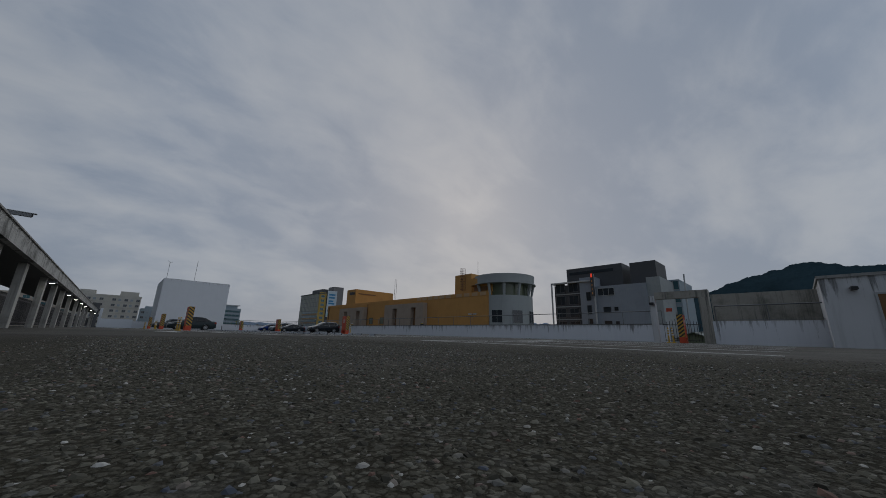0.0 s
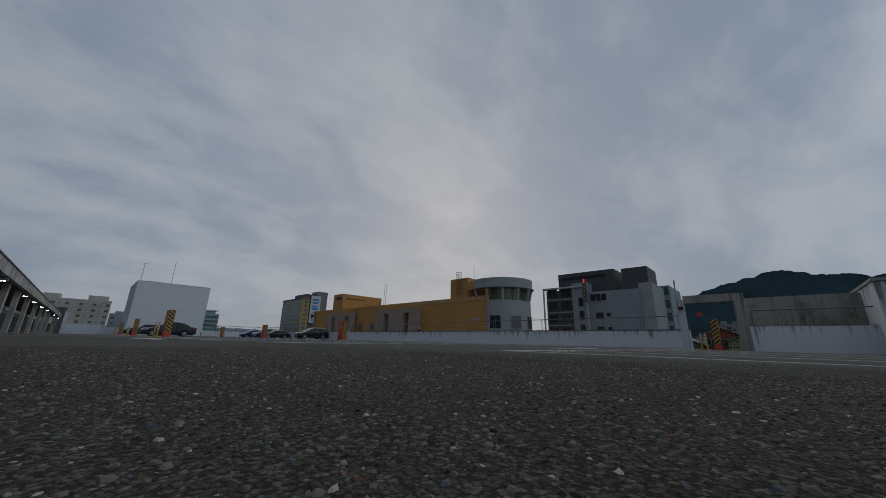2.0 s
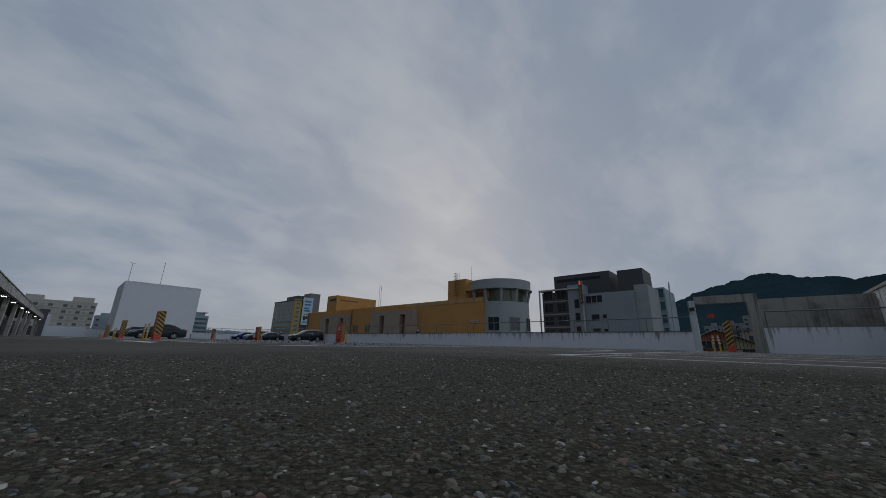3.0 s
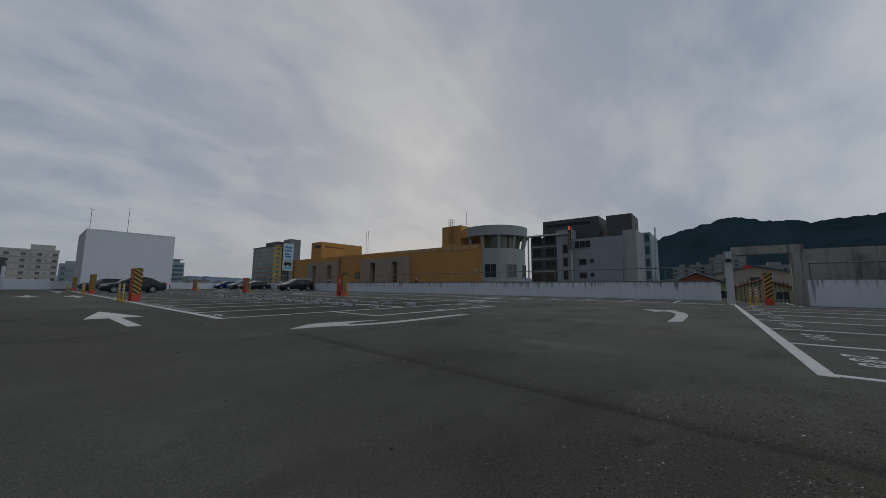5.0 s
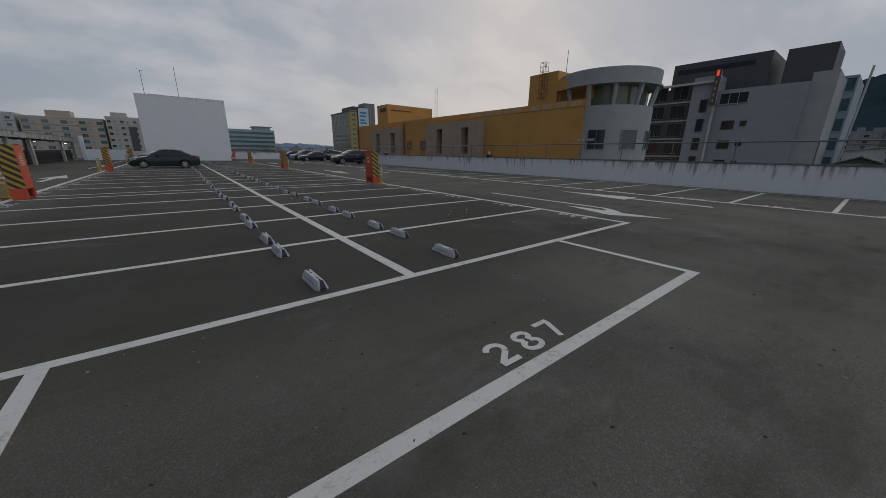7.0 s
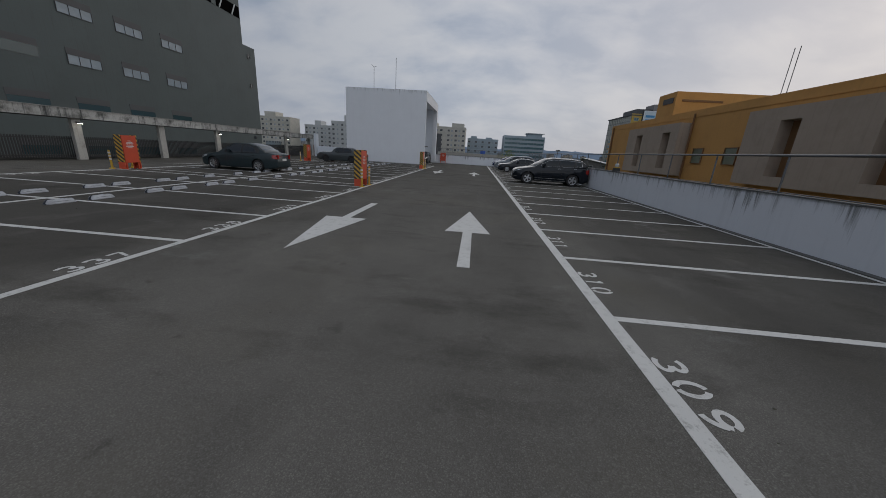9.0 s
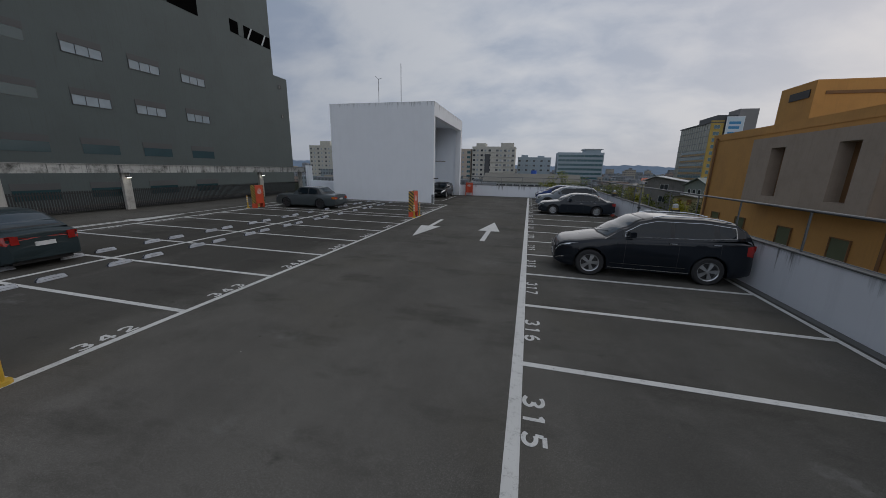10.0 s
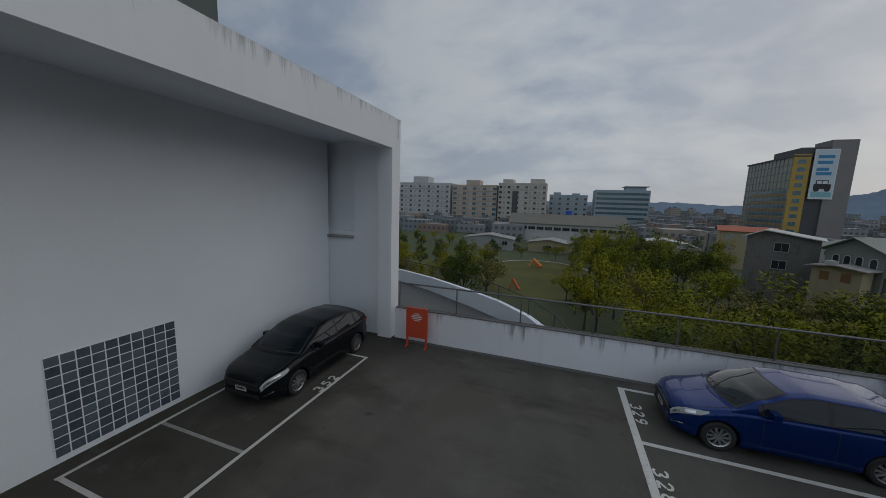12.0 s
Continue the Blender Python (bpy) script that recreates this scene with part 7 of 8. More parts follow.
for ya, yb, za, zb, piers in ((64.0, 74.6, 28.2, 30.5, (66.0,)), (30.0, 57.3, 28.2, 30.7, (34.0, 42.0, 50.6))):
    vt = part("roof_vent", boxes((-0.5, 0.03, ya, yb, za + z0, zb + z0)), M_VENT_SHADE, dk, "black panel with the vent opening's shade put into its colour")
    for y in piers:
        part("pier", boxes((0.0, 0.06, y, y + 1.3, za + z0, zb + z0)), M_DARKFAC, vt)
    for y in ((68.2, 72.0) if ya > 60 else ()):
        bm = bmesh.new()
        tube_into(bm, (0.1, y, za + z0), (0.1, y + 1.2, zb + z0), 0.14, 6)
        part("brace", bm, M_PALEGREY, vt, "pale diagonal brace")
for y, z in ((76.2, 20.5), (76.4, 14.0), (76.0, 1.8)):
    put_window(dk, win_t, 0.0, y, z + z0, 90)
# ---- tall flats to the south-east ----
def flats(x, y, w, z1, rz, label):
    root = empty("tower_flats", x, y, GROUND_Z, label, "tower block", "tall flats", "", rz)
    h = z1 + z0
    part("wall", boxes((-w / 2, w / 2, 0, w, 0, h)), M_TOWER, root)
    part("roof_house", boxes((-w * 0.3, w * 0.3, w * 0.2, w * 0.8, h, h + 3.2)), M_TOWER, root)
    part("roof_eave", boxes((-w / 2 - 0.8, w / 2 + 0.8, -0.8, w + 0.8, h, h + 0.5)), M_CONC_DARK, root)
    bal = mesh_of("balcony", boxes((0, 3.2, -1.2, 0, 0, 0.95)), M_TOWER)
    k = h - 4
    while k > 3:
        for j in range(3):
            o = new("balcony", bal)
            o.parent, o.location = root, (-w / 2 + 0.8 + j * (w - 1.6) / 3, 0, k)
            put_window(root, WIN_A, -w / 2 + 1.4 + j * (w - 1.6) / 3, -0.03, k + 1.1)
        k -= 3.2


flats(97.5, -89.5, 17, 44, -72, "tall brown-grey block of flats with stacked balconies")
flats(119.5, -89.0, 16, 34, -72, "brown-grey block of flats with stacked balconies")

# ---- low houses, shed, park ----
def house(x, y, w, d, eave, ridge, wall_mat, roof_mat, label, rz=0.0, wins=3, floors=2, peak=0.5):
    root = empty("house", x, y, GROUND_Z, label, "house", "low houses", "", rz)
    h0, h1 = eave + z0, ridge + z0
    bm = bmesh.new()
    prism = [(0, 0, 0), (w, 0, 0), (w, 0, h0), (w * peak, 0, h1), (0, 0, h0)]
    a = [bm.verts.new(p) for p in prism]
    b = [bm.verts.new((p[0], d, p[2])) for p in prism]
    bm.faces.new(a)
    bm.faces.new(b[::-1])
    for k in range(5):
        bm.faces.new((a[k], a[(k + 1) % 5], b[(k + 1) % 5], b[k]))
    part("wall", bm, wall_mat, root)
    bm = bmesh.new()
    for s in (0, 1):
        xa, xb = (-0.6, w * peak) if s == 0 else (w + 0.6, w * peak)
        q = [bm.verts.new(p) for p in ((xa, -0.7, h0 - 0.2), (xb, -0.7, h1 + 0.12), (xb, d + 0.7, h1 + 0.12), (xa, d + 0.7, h0 - 0.2))]
        bm.faces.new(q)
    r = bmesh.ops.extrude_face_region(bm, geom=bm.faces[:])
    for v in r["geom"]:
        if isinstance(v, bmesh.types.BMVert):
            v.co.z += 0.15
    part("roof", bm, roof_mat, root)
    hr = random.Random(int(x * 7 + y * 3))
    for f in range(floors):
        for k in range(wins):
            if hr.random() < 0.3:
                continue
            put_window(root, WIN_A, w * (k + 0.5) / wins - 0.85, -0.02, h0 - 2.3 - 3.0 * f)
            put_window(root, WIN_B, -0.02, d * (k + 0.6) / wins, h0 - 2.3 - 3.0 * f, -90)
    return root


def arched_window():
    """A narrow window with a round head: frame ring and dark pane."""
    edge = [(-0.4, 0), (0.4, 0)] + [(0.4 * math.cos(k * math.pi / 8), 1.1 + 0.4 * math.sin(k * math.pi / 8)) for k in range(9)]
    pane, ring = bmesh.new(), bmesh.new()
    pane.faces.new([pane.verts.new((x, -0.02, z)) for x, z in edge])
    for (xa, za), (xb, zb) in zip(edge, edge[1:] + edge[:1]):
        tube_into(ring, (xa, -0.03, za), (xb, -0.03, zb), 0.07, 4)
    return mesh_of("window", ring, M_PALEGREY), mesh_of("pane", pane, M_WIN)


gh = house(36.3, 95.2, 6.45, 11.5, 0.2, 1.9, M_GREENWALL, M_GREENROOF, "grey-green house with pale green roof and cream upper storey", -65, 0)
arched = arched_window()
for x, up in ((1.3, 0.0), (2.6, 0.0), (3.9, 0.0), (5.4, -0.1)):
    put_window(gh, arched, x, -0.02, z0 - 2.0 + up)
bay_wall = part("upper_storey", boxes((6.45, 7.5, 0.3, 9.6, z0 - 3.0, z0 + 0.0)), M_CREAM, gh, "cream projecting upper storey")
part("band", boxes((7.5, 7.58, 0.25, 9.65, z0 - 2.95, z0 - 2.1)), M_BEIGE, bay_wall, "pale balcony band")
for y in (1.6, 5.8):
    put_window(gh, WIN_A, 7.52, y, z0 - 1.75, 90)
# dark panel on the back wall paints in the shade under the upper storey
part("recess", boxes((6.45, 6.52, 0.4, 9.4, z0 - 5.4, z0 - 3.02)), M_GRAPHITE, gh, "graphite panel with the veranda's shade put into its colour")
for y in (0.35, 4.8, 9.3):
    part("pillar", boxes((7.2, 7.45, y, y + 0.25, 0, z0 - 3.0)), M_GREENWALL, gh)
part("veranda_wall", boxes((6.6, 7.5, 0.3, 9.6, z0 - 6.2, z0 - 5.1)), M_GREENWALL, gh)
part("sign", boxes((7.52, 7.62, 8.0, 10.6, z0 - 4.6, z0 - 3.3)), M_BRICKRED, gh, "dark red sign board")
part("air_conditioner", bevelled(boxes((7.5, 7.9, 6.4, 7.5, z0 - 4.3, z0 - 3.5)), 0.04), M_PALEGREY, gh, "pale air-conditioning unit")
part("hatch_cover", boxes((1.0, 4.6, -0.9, -0.02, z0 - 3.3, z0 - 3.15)), M_TEAL, gh, "teal sheet canopy")
house(29.9, 103.0, 8.9, 9, 1.05, 2.05, surf("weathered_house_wall", (0.16, 0.155, 0.145), 0.85, 0.25, 0.4, 6, 0.1, (0.06, 0.06, 0.055), 0.4, 0.5), M_WHITEROOF, "weathered house with a pale sheet roof", -28.5, 1, 2, 0.25)
ch = house(33.0, 91.6, 4.9, 2.9, -2.0, -1.9, M_CREAM, M_CONC, "small cream house with a flat roof and brown windows", -51, 0)
for x in (0.9, 3.0):
    part("window", boxes((x, x + 0.95, -0.06, -0.01, z0 - 3.9, z0 - 2.7)), M_BROWN, ch, "brown-shuttered window")
part("roof_tub", bevelled(boxes((1.0, 2.1, 0.4, 1.4, z0 - 1.75, z0 - 1.2)), 0.05), M_WHITEROOF, ch, "white tub on the roof")
house(68, 112, 13, 18, -0.8, 1.0, M_CREAM, M_WHITEROOF, "long house with a white sheet roof", -20)
house(53.5, 142.7, 9, 12, -0.1, 0.9, M_CREAM, M_REDROOF, "house with a rust-red sheet roof", 74)
house(-34, 146, 17, 9, -6.9, -5.8, M_GREYREND, M_CONC, "low grey shed with a sheet roof", 4)
house(-12, 150, 14, 10, -7.6, -6.6, M_CREAM, M_CONC, "low workshop with a pale roof", -6)
house(21, 150, 16, 10, -5.6, -4.2, M_PALEGREY, M_WHITEROOF, "low shed with a weathered white roof", -10)
house(62, 134, 18, 20, -3.0, -0.8, M_PALEGREY, M_GREENROOF, "workshop with a grey sheet roof", -14)
house(90, 144, 22, 24, -4.0, -2.0, M_PALEGREY, M_WHITEROOF, "workshop with a pale sheet roof", -14)
house(75, 92, 16, 14, -2.5, -0.2, M_TAN, M_REDROOF, "brick house with a red roof", -20)
# tiles of the far flats are dulled: distance haze is put into their colour
M_FARFLAT = surf("hazy_tiles", (0.24, 0.245, 0.25), 0.85, 0.12, 0.2, 5, 0.0)
house(66, -28.5, 5.5, 12, 2.6, 3.8, M_BRICKRED, M_WHITEROOF, "red brick house with a white sheet roof", -90)
house(62, -32.2, 4.6, 9, 1.2, 2.3, M_CREAM, M_GREENROOF, "cream house with a green sheet roof", -90, 2)
house(60, -23.6, 5.0, 8, 0.6, 1.6, surf("moss_green_wall", (0.13, 0.15, 0.1), 0.85, 0.2, 0.4, 6, 0.1), M_GREENROOF, "mossy green house with a green sheet roof", -90, 2)
house(84, -34.5, 14, 10, 4.2, 5.8, M_TAN, surf("blue_sheet_roof", (0.05, 0.16, 0.26), 0.5, 0.15, 0.4, 6, 0.05), "tan house with a blue sheet roof", -90)
house(70, -37.5, 8, 8, 1.0, 2.4, M_CREAM, M_REDROOF, "cream house with a rust-red roof", -90)
house(120, -16, 26, 12, 3.0, 4.2, M_PALEGREY, M_WHITEROOF, "pale shed with a white roof", -90)
apartment("apartment_block", "pale grey far block of flats below the hill", 300, 314, -10, 16, M_FARFLAT, 4)
apartment("apartment_block", "beige far block of flats below the hill", 316, 330, -20, 18.5, M_FARFLAT, 4)
apartment("apartment_block", "grey far block of flats below the hill", 290, 310, -33, 22, M_FARFLAT, 6, tops=((0.2, 0.4, 3.0), (0.6, 0.8, 2.5)))
apartment("apartment_block", "low beige block of flats below the hill", 280, 310, -54, 15, M_FARFLAT, 8)
for o in list(bpy.data.objects):
    if o.parent is None and o.name.startswith("apartment_block") and o.location.x > 250:
        o.rotation_euler = (0, 0, radians(-90))

sh = empty("long_shed", -24, 186, GROUND_Z, "long white shed with a grey sheet roof", "shed")
part("wall", boxes((0, 49, 0, 18, 0, 8.2)), M_WHITEROOF, sh, "white wall")
bm = bmesh.new()
for s in (0, 1):
    ya, yb = (-0.8, 9.0) if s == 0 else (18.8, 9.0)
    bm.faces.new([bm.verts.new(p) for p in ((-0.6, ya, 8.0), (49.6, ya, 8.0), (49.6, yb, 12.2), (-0.6, yb, 12.2))])
r = bmesh.ops.extrude_face_region(bm, geom=bm.faces[:])
for v in r["geom"]:
    if isinstance(v, bmesh.types.BMVert):
        v.co.z += 0.2
part("roof", bm, surf("moss_grey_roof", (0.15, 0.145, 0.125), 0.85, 0.2, 0.2, 3, 0.1), sh, "weathered grey-brown roof")
for k in range(13):
    put_window(sh, WIN_C, 1.2 + 3.7 * k, -0.02, 5.4)
thing("blue_tank", tubes(((2, 205, GROUND_Z), (2, 205, 3.2), 1.6), sides=16), surf("blue_plastic", (0.02, 0.09, 0.4), 0.4, 0.1, 0.5, 4, 0), "bright blue water tank behind the shed", "tank")

bm = bmesh.new()
bm.faces.new([bm.verts.new((-6 + 14 * math.cos(k * math.tau / 40), 108 + 21 * math.sin(k * math.tau / 40), GROUND_Z + 0.05)) for k in range(40)])
thing("lawn", bm, M_GRASS, "open park lawn of short grass", "lawn", kind="structure")
bm = bmesh.new()
prev = None
for k in range(2, 20):
    a = k * math.tau / 40
    pr = [bm.verts.new((-6 + q * math.cos(a), 108 + (q + 7) * math.sin(a), GROUND_Z + 0.12)) for q in (14.0, 14.8)]
    if prev:
        bm.faces.new((prev[0], pr[0], pr[1], prev[1]))
    prev = pr
thing("path", bm, M_PATH, "pale kerb path round the lawn", "path", kind="structure")
thing("small_slide", tubes(((-10.2, 92.5, GROUND_Z), (-9.7, 92.8, -9.0), 0.12), ((-9.7, 92.8, -9.0), (-8.4, 92.2, GROUND_Z + 0.2), 0.3), sides=8), surf("orange_red_plastic", (0.6, 0.13, 0.03), 0.5, 0.1, 1, 5, 0), "small orange-red playground slide beside the lawn", "playground slide")
thing("play_frame", tubes(((-8.8, 119, GROUND_Z), (-7.8, 120, -9.2), 0.2), ((-6.8, 119, GROUND_Z), (-7.8, 120, -9.2), 0.2), ((-7.8, 120, -9.2), (-5.6, 118, GROUND_Z + 0.3), 0.45), sides=8), surf("orange_plastic", (0.6, 0.2, 0.03), 0.5, 0.1, 1, 5, 0), "orange playground slide on the lawn", "playground slide")

# ---- ramp that leaves the deck behind the end wall ----
arc = [(-17.0, 56.0, -0.95), (-13.9, 53.7, -0.65), (-10.5, 50.9, -0.3), (-6.9, 48.3, -0.2), (-5.0, 46.9, -0.2), (-3.2, 45.0, -0.2), (-2.0, 43.0, -0.2), (-1.3, 40.9, -0.2)]
bm = bmesh.new()
prev = None
for x, y, z in arc:
    pr = [bm.verts.new(p) for p in ((x, y, z - 2.6), (x + 0.2, y + 0.15, z - 2.6), (x + 0.2, y + 0.15, z), (x, y, z))]
    if prev:
        for k in range(4):
            bm.faces.new((prev[k], pr[k], pr[(k + 1) % 4], prev[(k + 1) % 4]))
    prev = pr
thing("wall_ramp", bm, M_WHITE_IN, "curved white wall beside the ramp", "wall", kind="structure")
bm = bmesh.new()
prev = None
for x, y, z in arc:
    inner = (x - 1.5 - (y - 40) * 0.25, max(40.05, y - 5.5 - (y - 40) * 0.1))
    pr = (bm.verts.new((inner[0], inner[1], z - 1.15)), bm.verts.new((x + 0.05, y + 0.02, z - 0.98)))
    if prev:
        bm.faces.new((prev[0], pr[0], pr[1], prev[1]))
    prev = pr
r = bmesh.ops.extrude_face_region(bm, geom=bm.faces[:])
for v in r["geom"]:
    if isinstance(v, bmesh.types.BMVert):
        v.co.z -= 0.4
thing("ramp", bm, M_CONC_DARK, "dark grey concrete ramp curving down", "ramp", kind="structure")
rr_ = tagged(new("ramp_railing"), "thin black rail on the ramp wall", "railing", "deck railings")
for a, b in zip(arc, arc[1:]):
    part("top_rail", tubes(((a[0] + 0.1, a[1] + 0.07, a[2] + 0.85), (b[0] + 0.1, b[1] + 0.07, b[2] + 0.85), 0.025), sides=6), M_BLACK, rr_)
for x, y, z in arc:
    part("post", tubes(((x + 0.1, y + 0.07, z - 0.05), (x + 0.1, y + 0.07, z + 0.85), 0.02), sides=6), M_BLACK, rr_)

# ---- trees ----
def tree(seed, h, spread, leaf_mat, leaves, label):
    g = random.Random(seed)
    root = tagged(new("tree"), label, "tree", "park trees")
    tb = bmesh.new()
    fork = h * 0.32
    tube_into(tb, (0, 0, 0), (g.uniform(-0.1, 0.1), g.uniform(-0.1, 0.1), fork), 0.17, 8, 0.12)
    tips = []
    for k in range(7):
        a = k * math.tau / 7 + g.uniform(-0.3, 0.3)
        reach = spread * g.uniform(0.45, 0.8)
        mid_p = Vector((reach * 0.45 * math.cos(a), reach * 0.45 * math.sin(a), fork + h * g.uniform(0.12, 0.2)))
        tip = Vector((reach * math.cos(a), reach * math.sin(a), fork + h * g.uniform(0.25, 0.55)))
        tube_into(tb, (0, 0, fork - 0.1), mid_p, 0.09, 6, 0.06)
        tube_into(tb, mid_p, tip, 0.06, 6, 0.025)
        tips += [tip, (mid_p + tip) / 2 + Vector((0, 0, 0.4))]
    tube_into(tb, (0, 0, fork), (0.1, 0, h * 0.85), 0.1, 6, 0.03)
    tips += [Vector((0.1, 0, h * 0.9)), Vector((0, 0, h * 0.75)), Vector((0.3, -0.3, h * 0.65))]
    part("trunk", tb, M_BARK, root, "forked brown trunk")
    clumps = []
    for t in tips:
        for _ in range(2):
            clumps.append((t + Vector((g.gauss(0, 0.16) * spread, g.gauss(0, 0.16) * spread, g.gauss(0, 0.09) * h)), g.uniform(0.3, 0.62) * spread * 0.5))
    verts, faces = [], []
    for _ in range(leaves):
        c, rad = g.choice(clumps)
        d = Vector((g.gauss(0, 1), g.gauss(0, 1), g.gauss(0, 0.8)))
        p = c + d.normalized() * rad * g.random() ** 0.4
        q = Euler((g.uniform(-0.9, 0.9), g.uniform(-0.9, 0.9), g.uniform(0, 6.3))).to_matrix()
        s = g.uniform(0.1, 0.22)
        i = len(verts)
        for cx, cy in ((-1, 0), (0, -0.45), (1, 0), (0, 0.45)):
            verts.append(tuple(p + q @ Vector((cx * s, cy * s, 0.12 * s * abs(cx)))))
        faces.append((i, i + 1, i + 2, i + 3))
    me = bpy.data.meshes.new("crown")
    me.from_pydata(verts, [], faces)
    me.materials.append(leaf_mat)
    part("crown", me, None, root, "crown of small leaves")
    return root


kinds = [tree(1, 9.5, 3.6, M_LEAF_A, 3500, "leafy green park tree"), tree(2, 8.0, 3.9, M_LEAF_D, 3500, "broad bright-green park tree"), tree(3, 8.8, 3.3, M_LEAF_B, 3500, "dark green park tree"), tree(4, 7.2, 3.5, M_LEAF_C, 3000, "olive-brown thin-leaved park tree")]
TALL = {k.name: h for k, h in zip(kinds, (9.5, 8.0, 8.8, 7.2))}
tg = random.Random(12)
spots = []
for k in range(2600):
    x, y = tg.uniform(-75, 75), tg.uniform(43, 165)
    if ((x + 8) / 10.5) ** 2 + ((y - 110) / 24) ** 2 < 1 or (y > 134 and tg.random() < 0.4) or (30 < x < 80 and 88 < y < 160) or (-24 < x < 2.5 and 45 < y < 70) or (-12.5 < x < -0.5 and 70 < y < 98) or x > 13 + (y - 43) * 0.9 or (x > 14 and y < 46):
        continue
    if x < -20 and y < 75:
        continue
    gap = 3.6 if y < 62 else 4.8 if y < 84 else 5.6
    if all((x - a) ** 2 + (y - b) ** 2 > gap * gap for a, b in spots):
        spots.append((x, y))
spots += [(27 + 3.2 * q + tg.uniform(-1, 1), 75 + 2.6 * (q % 3) + tg.uniform(-1, 1)) for q in range(9)]
spots += [(24 + 3.4 * q + tg.uniform(-1, 1), 83 - 0.6 * q + tg.uniform(-1.5, 1.5)) for q in range(8)]
spots += [(33 + 3.0 * q + tg.uniform(-1, 1), 86 - 0.9 * q + tg.uniform(-1.5, 1.5)) for q in range(9)]
spots += [(9.5, y) for y in (42.0, 46.5)] + [(10.5 + tg.uniform(-0.6, 0.6), y) for y in (30, 34.5, 38.5)]
for k, (x, y) in enumerate(spots[-320:]):
    src = kinds[tg.choice((2, 2, 2, 2, 0) if y < 56 and x > 4 else (0, 0, 1, 2, 2, 3))]
    # tall on the park's east side, lower towards the houses
    far, az = math.hypot(x + 2, y - 29), math.degrees(math.atan2(x + 2, y - 29))
    most = 15.5 - (0.14 if az > 21 else 0.055 if az > 3 else 0.1) * far
    s = tg.uniform(0.55, 0.9) if y < 52 else tg.uniform(0.52, 1.0) * min(1.5, max(0.55, most / TALL[src.name]))
    t = copy_thing(src, pose(x, y, GROUND_Z, 0, 0, tg.uniform(0, 360)))
    t.scale = (min(s, 1.0), min(s, 1.0), s)
for k, src in enumerate(kinds):
    src.matrix_basis = pose(6.0 + 5 * k, 58.0 + 3 * k, GROUND_Z)

# ---- far town, hills ----
fb = bmesh.new()
fg = random.Random(21)
for k in range(1300):
    az = radians(fg.uniform(-40, 62))
    d = fg.uniform(150, 1100)
    x, y = d * math.sin(az), d * math.cos(az)
    if (-30 < x < 40 and y < 215) or (y < 185 and x > 20 and x < 100) or (80 < x < 118 and 205 < y < 260) or (x < -35 and y < 195):
        continue
    w, dd = fg.uniform(7, 16), fg.uniform(7, 14)
    top = fg.uniform(-7, -2.5) if d < 300 else fg.uniform(-7, 2) if fg.random() < 0.88 or d < 520 else fg.uniform(2, 14)
    box_into(fb, x, x + w, y, y + dd, GROUND_Z, top)
    if fg.random() < 0.4:
        box_into(fb, x + w * 0.3, x + w * 0.6, y + 2, y + dd * 0.7, top, top + fg.uniform(1, 2.6))


def town_mat():
    m, ns, ls, p = nodes_of("far_town_blocks")
    geo = ns.new("ShaderNodeNewGeometry")
    sp = ns.new("ShaderNodeSeparateXYZ")
    ls.new(geo.outputs["Position"], sp.inputs[0])
    r = ns.new("ShaderNodeValToRGB")
    e = r.color_ramp.elements
    e[0].position, e[0].color = 0.0, (0.16, 0.17, 0.18, 1)
    e[1].position, e[1].color = 1.0, (0.36, 0.36, 0.36, 1)
    for a, c in ((0.3, (0.24, 0.25, 0.27, 1)), (0.55, (0.3, 0.27, 0.23, 1)), (0.75, (0.2, 0.235, 0.255, 1)), (0.85, (0.24, 0.18, 0.15, 1))):
        e.new(a).color = c
    r.color_ramp.interpolation = "CONSTANT"
    ls.new(geo.outputs["Random Per Island"], r.inputs[0])
    fl = mathn(ns, ls, "FRACT", mathn(ns, ls, "DIVIDE", mathn(ns, ls, "ADD", sp.outputs[2], 200.0), 3.1))
    bx = mathn(ns, ls, "FRACT", mathn(ns, ls, "DIVIDE", mathn(ns, ls, "ADD", mathn(ns, ls, "ADD", sp.outputs[0], sp.outputs[1]), 3000.0), 2.7))
    win = mathn(ns, ls, "MULTIPLY", mathn(ns, ls, "GREATER_THAN", fl, 0.5), mathn(ns, ls, "GREATER_THAN", bx, 0.45))
    sn = ns.new("ShaderNodeSeparateXYZ")
    ls.new(geo.outputs["Normal"], sn.inputs[0])
    win = mathn(ns, ls, "MULTIPLY", win, mathn(ns, ls, "LESS_THAN", mathn(ns, ls, "ABSOLUTE", sn.outputs[2]), 0.5))
    ls.new(mixn(ns, ls, mathn(ns, ls, "MULTIPLY", win, 0.75), r.outputs[0], (0.06, 0.07, 0.08)), p.inputs["Base Color"])
    p.inputs["Roughness"].default_value = 0.8
    return m


thing("far_town", fb, town_mat(), "jumble of far grey and brown town blocks", "town", kind="stuff")


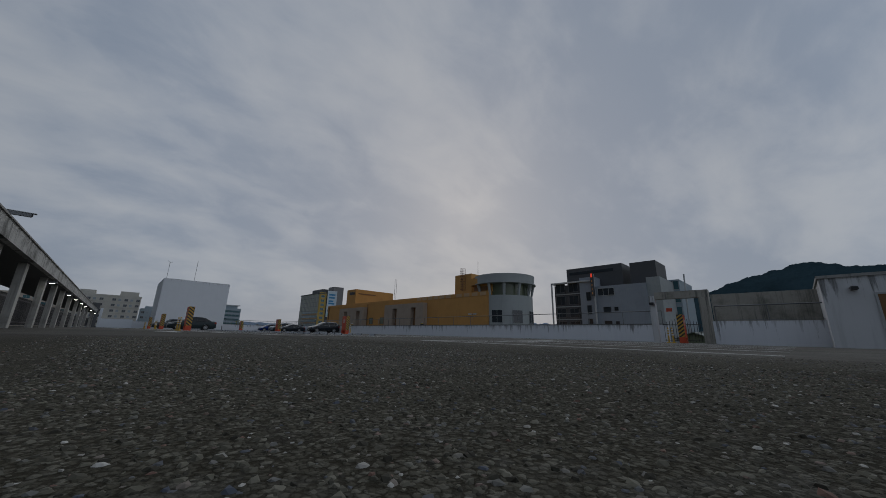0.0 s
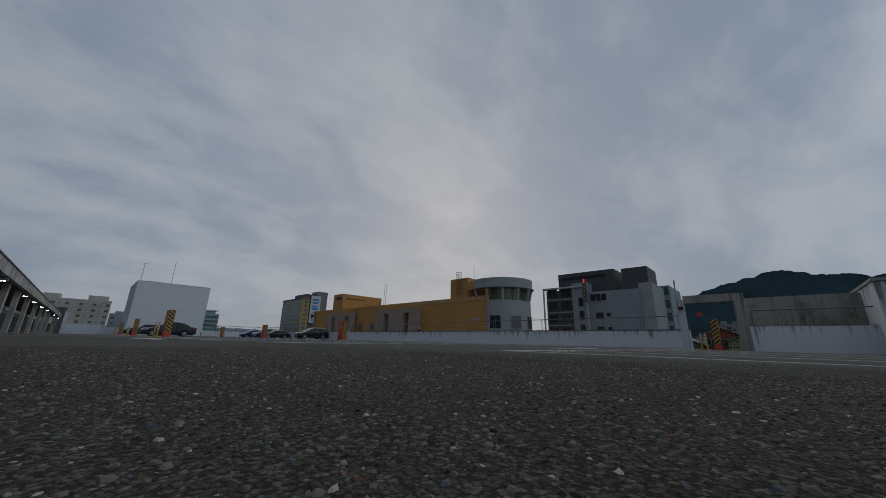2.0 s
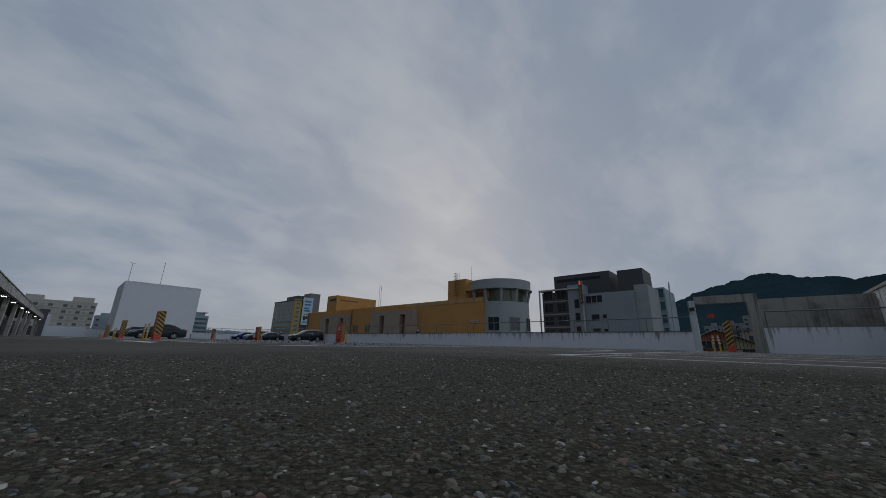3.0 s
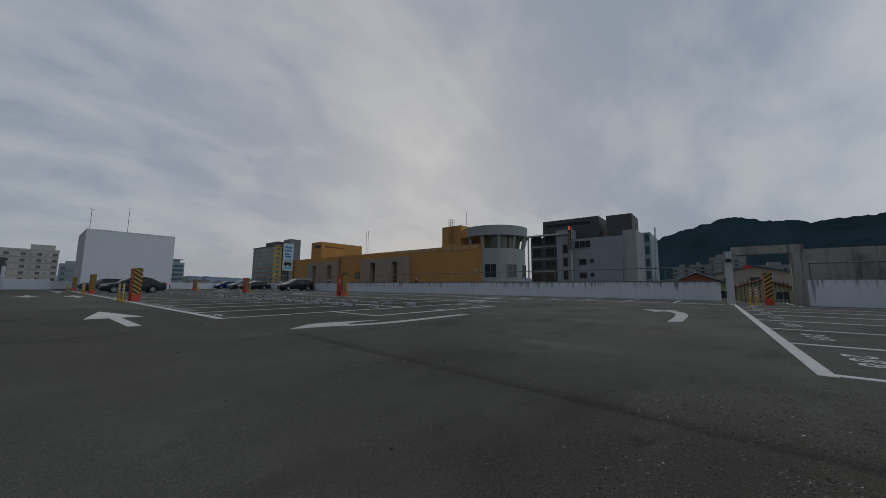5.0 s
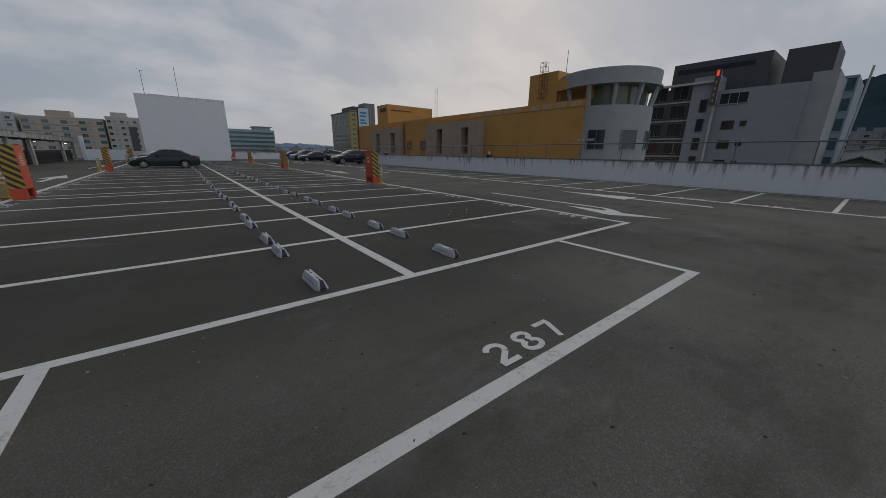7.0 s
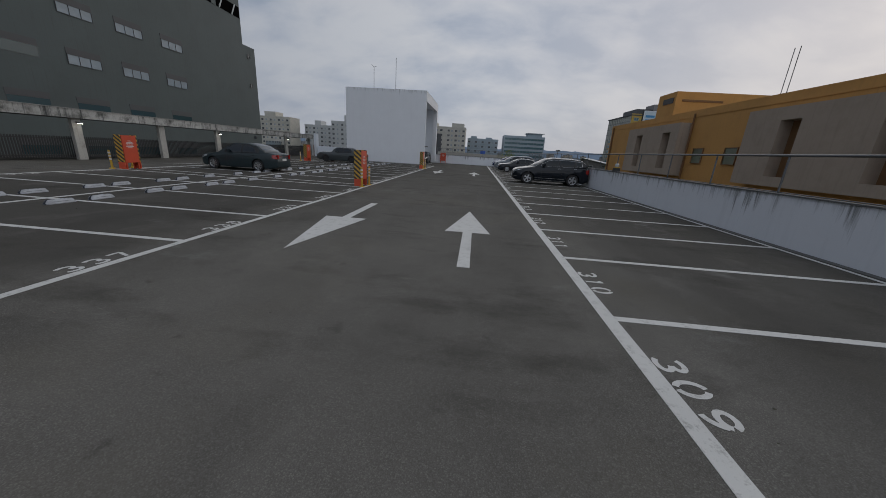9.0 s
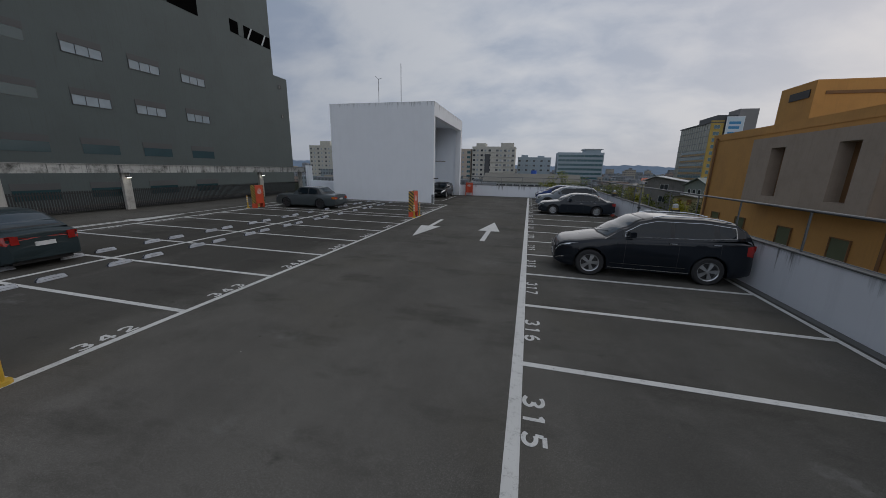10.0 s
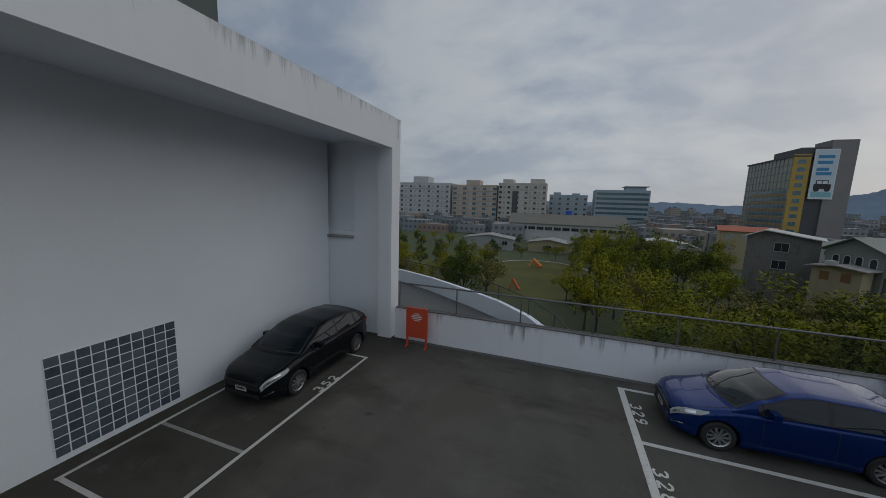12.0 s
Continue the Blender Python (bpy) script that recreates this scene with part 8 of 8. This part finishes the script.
def ridge(name, label, az0, az1, dist, profile, mat, rough, deep, seed, steps=160, rows=14):
    bm = bmesh.new()
    grid = []
    for i in range(steps + 1):
        a = radians(az0 + (az1 - az0) * i / steps)
        el = lerp_table(profile, az0 + (az1 - az0) * i / steps)
        col_v = []
        for j in range(rows + 1):
            t = j / rows
            d = dist * (0.72 + 0.28 * t) if j else dist * 0.72
            top = math.tan(radians(el)) * dist
            z = GROUND_Z + (top - GROUND_Z) * t ** 0.8
            n = noise.noise(Vector((math.sin(a) * d * 0.02, math.cos(a) * d * 0.02, seed))) + 0.5 * noise.noise(Vector((math.sin(a) * d * 0.07, math.cos(a) * d * 0.07, seed + 5)))
            crown = noise.noise(Vector((math.sin(a) * d * 0.16, math.cos(a) * d * 0.16, seed + 9))) + 0.6 * noise.noise(Vector((math.sin(a) * d * 0.4, math.cos(a) * d * 0.4, seed + 2)))
            col_v.append(bm.verts.new((d * math.sin(a) - 15, d * math.cos(a) - 30, z + n * rough * (0.3 + 0.7 * t) + crown * rough * 0.45)))
        grid.append(col_v)
    for a, b in zip(grid, grid[1:]):
        for j in range(rows):
            bm.faces.new((a[j], b[j], b[j + 1], a[j + 1]))
    return thing(name, bm, mat, label, "hill", kind="backdrop" and "structure", smooth=60)


ridge("backdrop_hill", "dark forested hill beyond the town", 74, 135, 900, [(74, 1.0), (79, 4.8), (83, 6.4), (85.6, 7.5), (87.8, 8.2), (90.2, 8.75), (91.9, 9.2), (93.2, 9.35), (94.7, 8.85), (96.1, 8.35), (97.7, 8.45), (98.6, 8.3), (99.8, 7.75), (101.4, 7.85), (103.2, 8.0), (108, 8.4), (113, 8.3), (120, 7.5), (128, 5), (135, 1)], M_HILL, 4.5, 300, 3, 520, 40)
ridge("backdrop_mountain", "far mountain ridge with blue haze put into its colour", 24, 70, 2900, [(24, 0.3), (28, 1.2), (32, 2.6), (36, 4.3), (40, 5.4), (45, 5.6), (52, 4.2), (60, 2.2), (70, 0.8)], M_MOUNT, 18.0, 600, 9)
ridge("backdrop_ridge", "low hills on the horizon with haze put into their colour", -45, 30, 2600, [(-45, 0.8), (-30, 1.0), (-15, 0.7), (0, 0.9), (8, 1.0), (14, 1.2), (20, 0.9), (30, 0.7)], M_MOUNT, 10.0, 500, 14)
